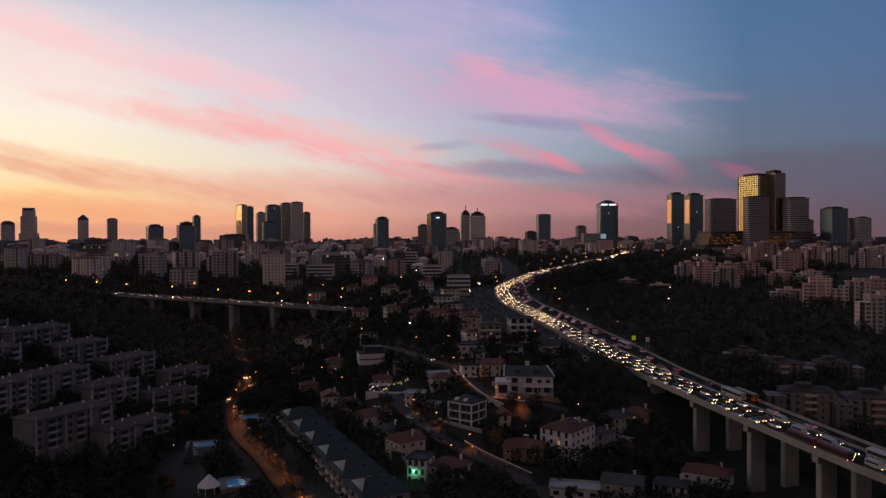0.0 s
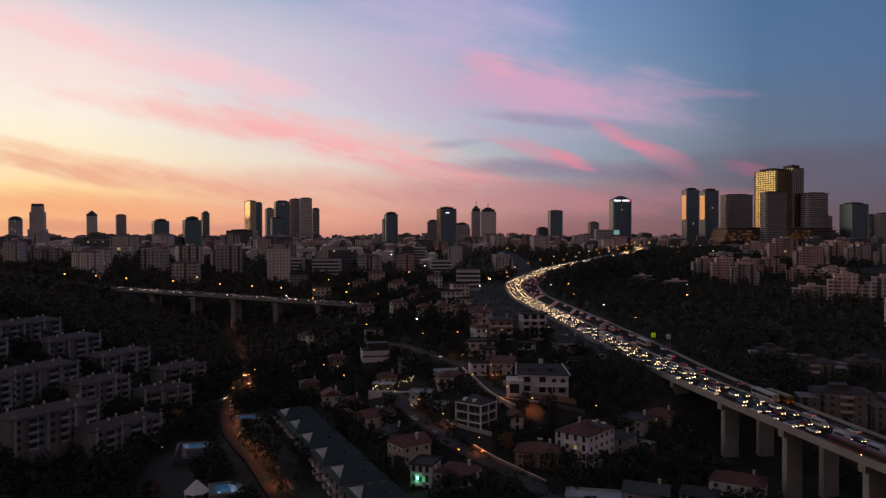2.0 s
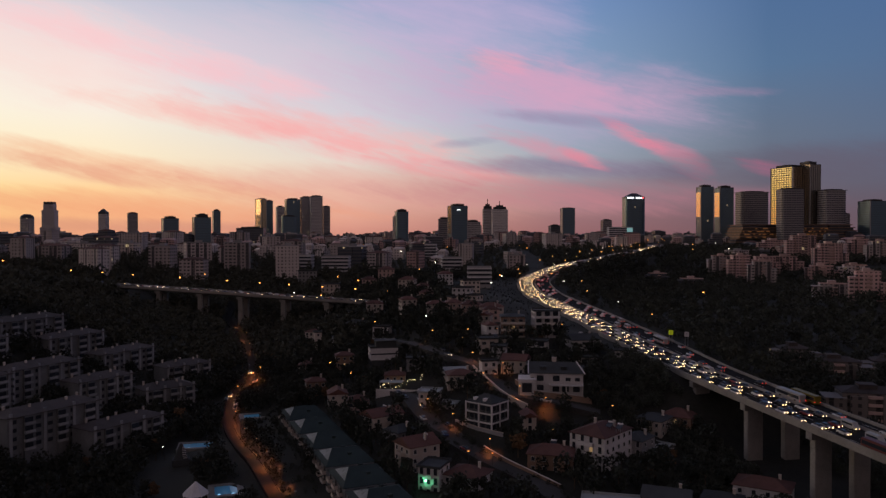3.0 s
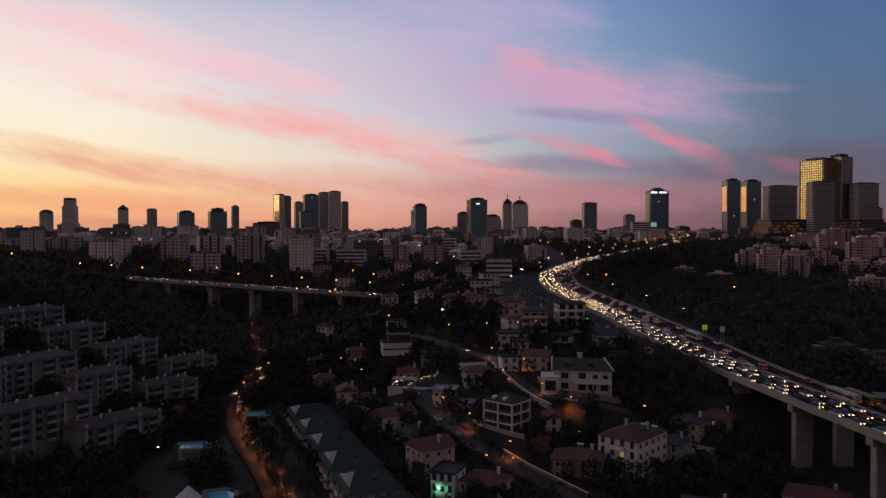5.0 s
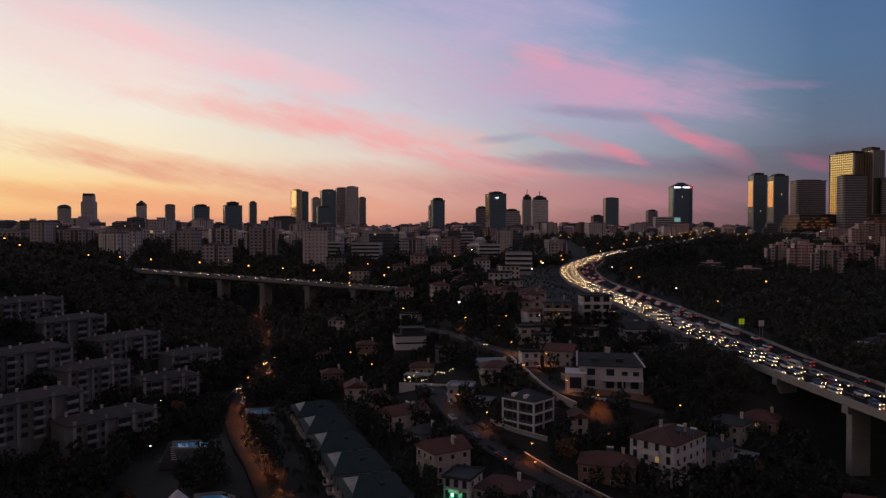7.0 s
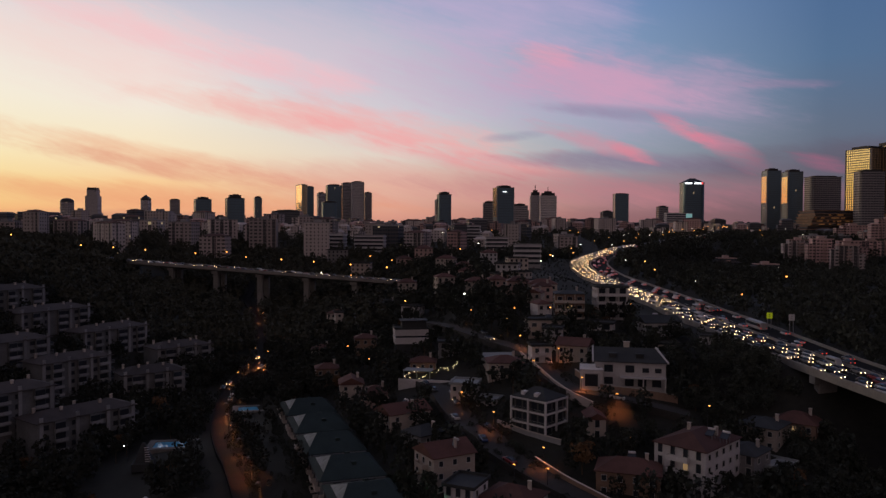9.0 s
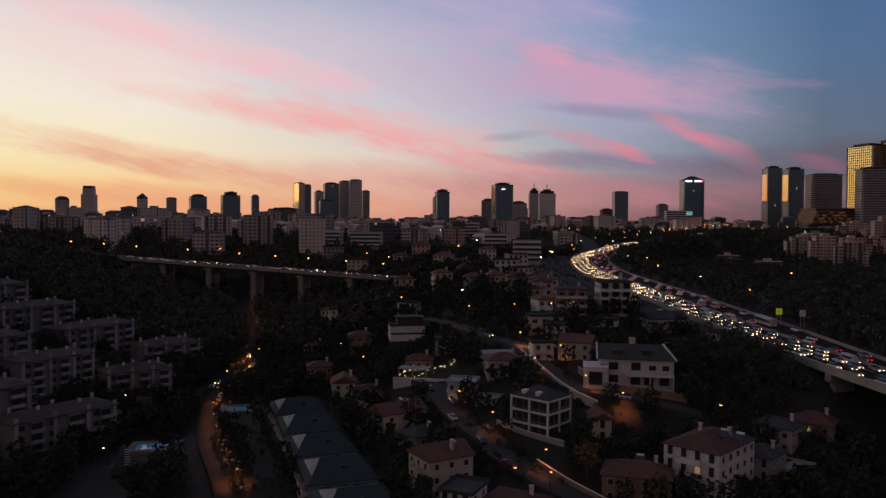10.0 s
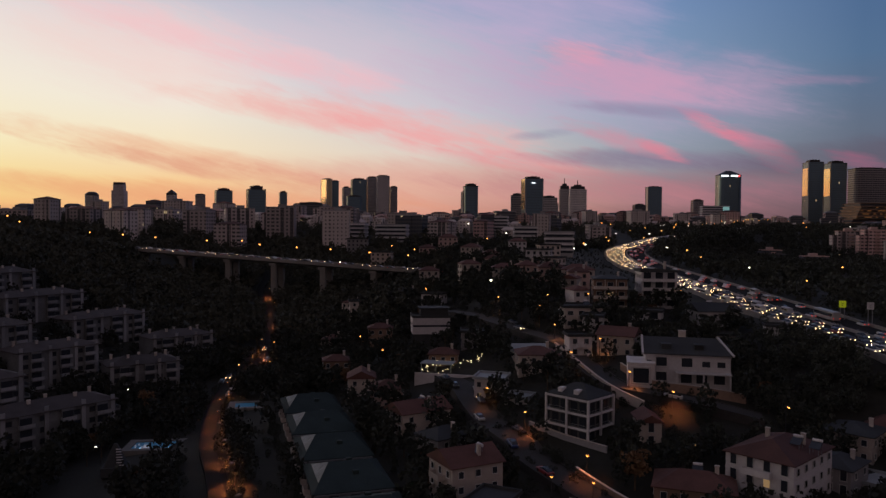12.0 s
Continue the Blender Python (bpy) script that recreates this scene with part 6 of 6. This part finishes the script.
TRUNKS = {k: trunk_mesh(k) for k in ("round", "tall", "pine")}
CROWNS = [("round", crown_mesh("crown", "round", M_LEAF, 1, 620), "broad dull-green leafy tree with uneven crown"),
          ("round", crown_mesh("crown", "round", M_LEAF, 2, 560), "broad dull-green leafy tree with gaps in its crown"),
          ("tall", crown_mesh("crown", "tall", M_LEAF_DARK, 3, 520), "slim dark cypress tree"),
          ("pine", crown_mesh("crown", "pine", M_LEAF_DARK, 4, 600), "dark umbrella pine with flat crown"),
          ("round", crown_mesh("crown", "round", M_LEAF_RUST, 5, 480), "rust-coloured autumn tree with thin crown")]

# places that must stay free of trees
FREE = []
for ob in list(scene.collection.objects):
    if ob.parent is None and ob.type == "EMPTY" and ob.name.split(".")[0] in ("house", "villa", "frame_building", "office_building", "terraced_block", "apartment_building", "swimming_pool", "restaurant_terrace", "garden_tent", "garden_pavilion"):
        corners = [Vector(c) for child in ob.children if child.type == "MESH" and child.name.split(".")[0] in ("wall", "core", "ground_floor", "paving", "front_block", "floor_slab", "canopy", "body") for c in child.bound_box]
        p = ob.matrix_basis.translation
        xs, ys = [c.x for c in corners] or [0], [c.y for c in corners] or [0]
        reach = max(c.xy.length for c in corners) if corners else 4
        FREE.append((p.x, p.y, reach, ob.matrix_basis.inverted(), min(xs), max(xs), min(ys), max(ys)))
ROADS = [(p.x, p.y) for line in (left_line, village_line, lower_line) for p in line]
ROADS += [(-10, 256), (-10, 252), (-9.5, 247), (-9, 242)]
# low planting only on the open side of the two lit streets
ROADS += [(p.x + u, p.y + v) for p in left_line[::2] if p.y < 440 for u, v in ((1.4, -5), (2.8, -10), (4.2, -15), (5.4, -20))]
ROADS += [(-57.2 + 8.8 * k / 2 + u, 317.7 - 19.6 * k / 2 + v) for k in range(-2, 9) for u, v in ((-13, -4), (-16, -8), (-12, -12), (-9, -14))]
ROADS += [(p.x + u, p.y + v) for line in (village_line, lower_line) for p in line[::2] for u, v in ((0, -6), (0, -12))]


LAWNS = ((-112, -90, 266, 321), (-90, -69, 252, 273), (-98, -80, 322, 359), (-104, -70, 240, 262), (-40, -13, 326, 346))


def clear(x, y, margin=1.0, road=3.4):
    if any(x0 < x < x1 and y0 < y < y1 for x0, x1, y0, y1 in LAWNS):
        return False
    for a, b, r, back, x0, x1, y0, y1 in FREE:
        if (x - a) ** 2 + (y - b) ** 2 < (r + margin) ** 2:
            q = back @ Vector((x, y, 0))
            if x0 - margin < q.x < x1 + margin and y0 - margin < q.y < y1 + margin:
                return False
    if any((x - a) ** 2 + (y - b) ** 2 < (road + margin) ** 2 for a, b in ROADS):
        return False
    if y > 150:
        d, near = nearest(HIGHWAY, x, y, 24 + margin)
        if near is not None and d < (right_edge(near.y) + 2 if x > near.x else 18) + margin:
            return False
    return nearest(BRIDGE, x, y, 9.5 + margin)[1] is None or land(x, y) < 40


random.seed(31)
trees = []
tries = 0
while len(trees) < 280 and tries < 20000:
    tries += 1
    y = random.uniform(235, 470)
    x = random.uniform(-135, 85)
    if not clear(x, y, 1.8) or (x > 60 and y > 285) or (x > 12 and y > 398) or any((x - a) ** 2 + (y - b) ** 2 < 14 for a, b in trees):
        continue
    trees.append((x, y))
    kind, crown, label = CROWNS[random.choices(range(5), (5, 5, 2.2, 1.6, 1.2))[0]]
    size = random.uniform(0.55, 1.05)
    own = thing("tree", pose(x, y, ground(x, y) - 0.2, rz=random.uniform(0, 360)), label, "tree", "village trees")
    own.scale = (size, size, size * random.uniform(0.85, 1.15))
    part("trunk", TRUNKS[kind], None, own)
    part("crown", crown, None, own)


def woods(name, label, areas, count, seed, mat, tall=(5, 10), verge=2.6):
    """Far woodland: crowns too many to count, each a heap of uneven leaf clumps."""
    rng = random.Random(seed)
    verts, faces = [], []
    made = tries = 0
    while made < count and tries < count * 14:
        tries += 1
        x0, x1, y0, y1 = rng.choices(areas, [(a[1] - a[0]) * (a[3] - a[2]) for a in areas])[0]
        x, y = rng.uniform(x0, x1), rng.uniform(y0, y1)
        if not clear(x, y, 1.6, verge) or (tall[1] < 3 and clear(x, y, 1.6, 3.6)):
            continue
        made += 1
        z, high = ground(x, y), rng.uniform(*tall)
        if x < 80 and 400 < y < 680:
            road = nearest(HIGHWAY, x, y, 75)[1]
            if road is not None and x < road.x:
                high = min(high, max(1.3, road.z + 0.5 - z))
        near = y < 430
        sprays = 120 if near else 60
        wide = high * rng.uniform(0.28, 0.42)
        for _ in range(sprays):
            d = Vector((rng.gauss(0, 1), rng.gauss(0, 1), rng.gauss(0, 1))).normalized()
            d *= rng.uniform(0.6, 1.1)
            at = Vector((x + d.x * wide, y + d.y * wide, z + high * 0.55 + d.z * high * 0.45))
            turn = Euler((rng.uniform(0, 6.28), rng.uniform(0, 6.28), rng.uniform(0, 6.28))).to_matrix()
            s = high * rng.uniform(0.04, 0.085) if near else high * rng.uniform(0.06, 0.12)
            n = len(verts)
            for u, v in ((-1, -0.5), (0.2, -0.8), (1, 0.3), (-0.2, 0.9)):
                verts.append(at + turn @ Vector((u * s, v * s, 0)))
            faces.append((n, n + 1, n + 2, n + 3))
    data = bpy.data.meshes.new(name)
    data.from_pydata(verts, [], faces)
    data.materials.append(mat)
    return tagged(new(name, data), label, "woodland", kind="stuff")


woods("valley_woods", "dark dense woodland on the slope of the apartment estate", ((-330, -112, 180, 430), (-112, -50, 180, 300), (-112, -60, 300, 430)), 2000, 41, M_LEAF)
woods("upper_valley_woods", "woodland around the small viaduct, its leaves paled for haze", ((-330, -60, 430, 600), (-250, -60, 590, 720)), 2100, 49, M_LEAF_HAZY)
woods("ridge_woods", "tall dark trees on the ridge at the bridge end", ((-345, -258, 535, 588), (-420, -300, 540, 640)), 420, 45, M_LEAF_HAZY, (9, 14))
woods("highway_woods", "dark dense woodland beyond the highway", ((120, 420, 330, 880), (74, 124, 350, 700), (85, 140, 640, 780), (100, 330, 230, 400), (90, 260, 690, 1050), (240, 480, 850, 1150)), 4000, 42, M_LEAF)
woods("village_woods", "dark garden trees and shrubs between the houses", ((-60, 62, 225, 480), (62, 95, 225, 300), (-100, 60, 470, 720)), 1200, 43, M_LEAF_DARK)
woods("verge_shrubs", "low dark shrubs along the side streets", ((-122, -45, 240, 450), (-40, 40, 250, 430)), 900, 47, M_LEAF_DARK, (1.0, 2.4), 0.9)
woods("bank_woods", "dark trees on the bank below the highway", ((52, 100, 292, 378), (100, 150, 180, 290), (58, 128, 225, 340)), 900, 46, M_LEAF, (2.6, 5.5))
woods("hill_woods", "dark trees between the far apartment blocks", ((-460, -150, 590, 800), (-650, -450, 620, 900), (-640, -170, 635, 715)), 1300, 48, M_LEAF_HAZY, (6, 11))
woods("city_woods", "dark street trees of the far city", ((-700, 60, 620, 1200), (300, 640, 900, 1250), (60, 330, 1050, 1350)), 2600, 44, M_LEAF_HAZY)


# ---- vehicles ----
def car_paint(name, joined):
    made = bpy.data.materials.new(name)
    made.use_nodes = True
    n = Nodes(made.node_tree)
    chance = n.add("ShaderNodeNewGeometry").outputs["Random Per Island"] if joined else n.add("ShaderNodeObjectInfo").outputs["Random"]
    shade = n.ramp(chance, [(0.0, (0.5, 0.5, 0.5, 1)), (0.3, (0.16, 0.16, 0.165, 1)), (0.4, (0.06, 0.06, 0.065, 1)), (0.75, (0.02, 0.02, 0.022, 1)), (0.88, (0.2, 0.02, 0.02, 1)), (0.95, (0.03, 0.05, 0.14, 1))], "CONSTANT")
    lit = n.add("ShaderNodeBsdfPrincipled")
    n.put(lit.inputs["Base Color"], shade)
    lit.inputs["Roughness"].default_value = 0.35
    lit.inputs["Coat Weight"].default_value = 0.4
    n.tree.links.new(lit.outputs[0], n.add("ShaderNodeOutputMaterial").inputs[0])
    return made


M_CAR, M_FAR_CAR = car_paint("car_paint", False), car_paint("far_car_paint", True)
M_TYRE = material("tyre_rubber", (0.015, 0.015, 0.015), 0.9, spread=0.1, bump=0)
M_BUS_YELLOW = material("yellow_bus_paint", (0.17, 0.125, 0.015), 0.4, spread=0.1, bump=0)
M_BUS_RED = material("dark_red_bus_paint", (0.12, 0.03, 0.025), 0.4, spread=0.1, bump=0)
M_VAN = material("white_van_paint", (0.34, 0.34, 0.34), 0.4, spread=0.08, bump=0, per_object=0.1)


def loft(bm, sections):
    """Joins rounded rectangles (x, half width, low, high) along x into a closed hull."""
    rings = []
    for x, hw, low, high in sections:
        e = min(0.14, (high - low) * 0.3)
        rings.append([bm.verts.new((x, u, v)) for u, v in ((-hw, low), (hw, low), (hw, high - e), (hw - e * 1.4, high), (e * 1.4 - hw, high), (-hw, high - e))])
    for a, b in zip(rings, rings[1:]):
        for k in range(6):
            bm.faces.new((a[k], a[(k + 1) % 6], b[(k + 1) % 6], b[k]))
    bm.faces.new(rings[0][::-1])
    bm.faces.new(rings[-1])
    return bm


def wheel_mesh(r, w):
    bm = bmesh.new()
    prism(bm, circle(r, 12), -w / 2, w / 2)
    bm.transform(Matrix.Rotation(radians(90), 4, "X"))
    return mesh_of(bm, "wheel", M_TYRE)


WHEEL, WHEEL_BIG = wheel_mesh(0.32, 0.22), wheel_mesh(0.5, 0.3)
bm = bmesh.new()
bmesh.ops.create_icosphere(bm, subdivisions=1, radius=0.14, matrix=Matrix.Diagonal((0.6, 1.1, 0.8, 1)))
HEADLIGHT = mesh_of(bm, "headlight", M_HEAD)
bm = bmesh.new()
box(bm, -0.05, 0.05, -0.2, 0.2, -0.1, 0.1)
TAILLIGHT = mesh_of(bm, "tail_light", M_TAIL)


def vehicle_meshes():
    made = {}
    bm = bmesh.new()
    loft(bm, [(-2.15, 0.78, 0.32, 0.8), (-1.9, 0.86, 0.22, 0.92), (-0.9, 0.88, 0.2, 0.95), (0.9, 0.88, 0.2, 0.94), (1.8, 0.85, 0.22, 0.8), (2.15, 0.74, 0.34, 0.66)])
    top = bmesh.new()
    loft(top, [(-1.75, 0.7, 0.86, 0.98), (-1.1, 0.68, 0.9, 1.4), (0.25, 0.68, 0.9, 1.44), (1.15, 0.7, 0.86, 0.97)])
    made["car"] = (mesh_of(bm, "body", M_CAR), mesh_of(top, "cabin", M_GLASS))
    bm = bmesh.new()
    loft(bm, [(-2.9, 0.92, 0.35, 2.2), (-2.7, 0.98, 0.3, 2.35), (1.6, 0.98, 0.3, 2.35), (2.4, 0.96, 0.3, 1.3), (2.9, 0.86, 0.4, 0.95)])
    top = bmesh.new()
    box(top, -2.4, 1.7, -0.995, 0.995, 1.3, 1.9)
    made["van"] = (mesh_of(bm, "body", M_VAN), mesh_of(top, "window_strip", M_GLASS))
    for name, mat in (("bus_yellow", M_BUS_YELLOW), ("bus_red", M_BUS_RED), ("bus_white", M_VAN)):
        bm = bmesh.new()
        loft(bm, [(-6, 1.2, 0.4, 2.9), (-5.8, 1.26, 0.35, 3.1), (5.7, 1.26, 0.35, 3.1), (6, 1.2, 0.4, 2.9)])
        top = bmesh.new()
        box(top, -5.6, 5.6, -1.275, 1.275, 1.4, 2.5)
        box(top, 5.7, 6.03, -1.1, 1.1, 1.2, 2.6)
        made[name] = (mesh_of(bm, "body", mat), mesh_of(top, "window_strip", M_GLASS))
    return made


VEHICLES = vehicle_meshes()
WORDS = {"car": ("passenger car in slow evening traffic", "car"), "van": ("white minibus in slow evening traffic", "minibus"), "bus_yellow": ("yellow city bus on the highway", "bus"),
         "bus_red": ("dark red articulated city bus on the highway", "bus"), "bus_white": ("white coach on the highway", "bus")}
PROTO = {}


def vehicle(kind, m, oncoming, simple=False, lights=True, group="highway traffic"):
    """A vehicle with body, glazing, wheels and its lamps; the first of each kind is built, the others are copies."""
    key = (kind, oncoming, simple, lights, group)
    if key in PROTO:
        return copy_thing(PROTO[key], m)
    half = {"car": 2.15, "van": 2.9}.get(kind, 6.0)
    wide = {"car": 0.62, "van": 0.75}.get(kind, 1.0)
    body, glass = VEHICLES[kind]
    words, category = WORDS[kind]
    own = thing(category, m, words if lights else "parked passenger car at the kerb", category, group)
    part("body", body, None, own)
    part("cabin" if kind == "car" else "window_strip", glass, None, own, "dark tinted glazing")
    if not simple:
        for u in (-half * 0.62, half * 0.62):
            for v in (-1, 1):
                part("wheel", WHEEL if half < 4 else WHEEL_BIG, None, own, "", pose(u, v * (wide + 0.16), 0.32 if half < 4 else 0.5))
    for v in (-1, 1) if lights else ():
        if oncoming:
            part("headlight", HEADLIGHT, None, own, "bright warm headlight", pose(half + 0.02, v * wide, 0.62 if half < 4 else 0.8))
        else:
            part("tail_light", TAILLIGHT, None, own, "red tail light", pose(-half - 0.02, v * (wide + 0.08), 0.75 if half < 4 else 1.0))
    PROTO[key] = own
    return own


def run_of(line):
    out = [0.0]
    for a, b in zip(line, line[1:]):
        out.append(out[-1] + (b - a).length)
    return out


def on_line(line, run, s, offset, lift, back):
    """A pose on a road: s metres along it, offset to its right, facing along it or against it."""
    k = max(0, min(len(line) - 2, int(np.searchsorted(run, s)) - 1))
    f = (s - run[k]) / (run[k + 1] - run[k])
    way = line[k + 1] - line[k]
    p = line[k] + way * f
    right = Vector((way.y, -way.x, 0)).normalized()
    q = p + right * offset
    pitch = math.degrees(math.atan2(way.z, way.xy.length))
    turn = math.degrees(math.atan2(way.y, way.x))
    return pose(q.x, q.y, p.z + lift, rz=turn + (180 if back else 0)) @ pose(0, 0, 0, ry=pitch if back else -pitch)


random.seed(51)
run = run_of(HIGHWAY)
start = next(r for r, p in zip(run, HIGHWAY) if p.y > 165)
LANES = ((-13.9, True), (-10.7, True), (-7.4, True), (-4.1, True), (1.2, False), (4.6, False), (8.6, False))
far_bodies, far_heads, far_tails = bmesh.new(), bmesh.new(), bmesh.new()


def far_car(bodies, heads, tails, m, oncoming):
    """A car too far off to be told apart: body, cabin and its two lamps, added to the far traffic."""
    for mesh, into in ((VEHICLES["car"][0], bodies), (VEHICLES["car"][1], bodies)):
        n = len(into.verts)
        into.from_mesh(mesh)
        into.verts.ensure_lookup_table()
        bmesh.ops.transform(into, matrix=m, verts=into.verts[n:])
    for v in (-1, 1):
        q = m @ pose(2.17 if oncoming else -2.17, v * 0.62, 0.65)
        if oncoming:
            crest = 0.42 if 1050 < q.translation.y < 1200 else 0.19
            bmesh.ops.create_icosphere(heads, subdivisions=1, radius=crest, matrix=q @ Matrix.Diagonal((0.6, 1.1, 0.8, 1)))
        else:
            bmesh.ops.create_cube(tails, size=0.3, matrix=q @ Matrix.Diagonal((0.4, 1.2, 0.7, 1)))


for offset, oncoming in LANES:
    s = start + random.uniform(0, 10)
    while s < run[-1] - 60:
        kind = random.choices(("car", "van", "bus_white"), (10, 1.5, 0.12))[0]
        if offset == -13.9 and random.random() < 0.02:
            kind = "bus_red"
        if offset == 4.6 and random.random() < 0.03:
            kind = "bus_yellow"
        p = HIGHWAY[int(np.searchsorted(run, s)) - 1]
        far = p.y > 455
        if far:
            kind = "car"
        if offset + 2 > right_edge(p.y):
            s += 6
            continue
        length = {"car": 4.3, "van": 5.8}.get(kind, 12)
        m = on_line(HIGHWAY, run, s + length / 2, offset + random.uniform(-0.3, 0.3), 0.06, oncoming)
        if far:
            far_car(far_bodies, far_heads, far_tails, m, oncoming)
        else:
            vehicle(kind, m, oncoming, p.y > 340)
        if kind == "bus_red":
            s += length + 0.4
            vehicle(kind, on_line(HIGHWAY, run, s + length / 2, offset, 0.06, oncoming), oncoming, p.y > 380)
        if oncoming:
            s += length + random.choice((2, 3, 4, 6, 9)) * (0.8 if p.y > 455 else 1.0 if p.y > 340 else 1.3 if p.y > 250 else 1.7)
        else:
            s += length + random.choice((9, 14, 22, 34))
far_traffic = tagged(new("far_traffic"), "dense far traffic with lit headlights and tail lights", "traffic", kind="stuff")
for name, bm, mat in (("car_bodies", far_bodies, M_FAR_CAR), ("headlights", far_heads, M_HEAD), ("tail_lights", far_tails, M_TAIL)):
    tagged(part(name, bm, mat, far_traffic), kind="stuff")
vehicle("bus_yellow", on_line(HIGHWAY, run, start + 128, 4.6, 0.06, False), False)

run = run_of(BRIDGE)
bridge_bodies, bridge_heads, bridge_tails = bmesh.new(), bmesh.new(), bmesh.new()
for offset, oncoming in ((-5, True), (-1.8, True), (2, False), (5.2, False)):
    s = 120 + random.uniform(0, 8)
    while s < run[-1] - 30:
        far_car(bridge_bodies, bridge_heads, bridge_tails, on_line(BRIDGE, run, s, offset, 0.06, oncoming), oncoming or offset > 5)
        s += random.choice((7, 10, 14, 24))
bridge_traffic = tagged(new("bridge_traffic"), "slow line of cars with lit lamps on the bridge", "traffic", kind="stuff")
for name, bm, mat in (("car_bodies", bridge_bodies, M_FAR_CAR), ("headlights", bridge_heads, M_HEAD), ("tail_lights", bridge_tails, M_TAIL)):
    tagged(part(name, bm, mat, bridge_traffic), kind="stuff")

for line, spots in ((lower_line, ((18, 1), (26, 1), (31, -1), (52, 1), (63, -1), (70, 1), (84, 1))), (village_line, ((20, -1), (62, 1), (110, 1))), (left_line, ((150, 1), (158, 1), (166, -1), (196, 1)))):
    run = run_of(line)
    for s, side in spots:
        vehicle("car", on_line(line, run, s, side * 2.6, 0.05, side > 0), False, False, False, "parked cars")
# two cars on the side streets with their lamps on
for line, s in ((left_line, 172), (left_line, 214), (village_line, 100), (lower_line, 40)):
    vehicle("car", on_line(line, run_of(line), s, -1.4, 0.05, True), True, False, True, "street traffic")
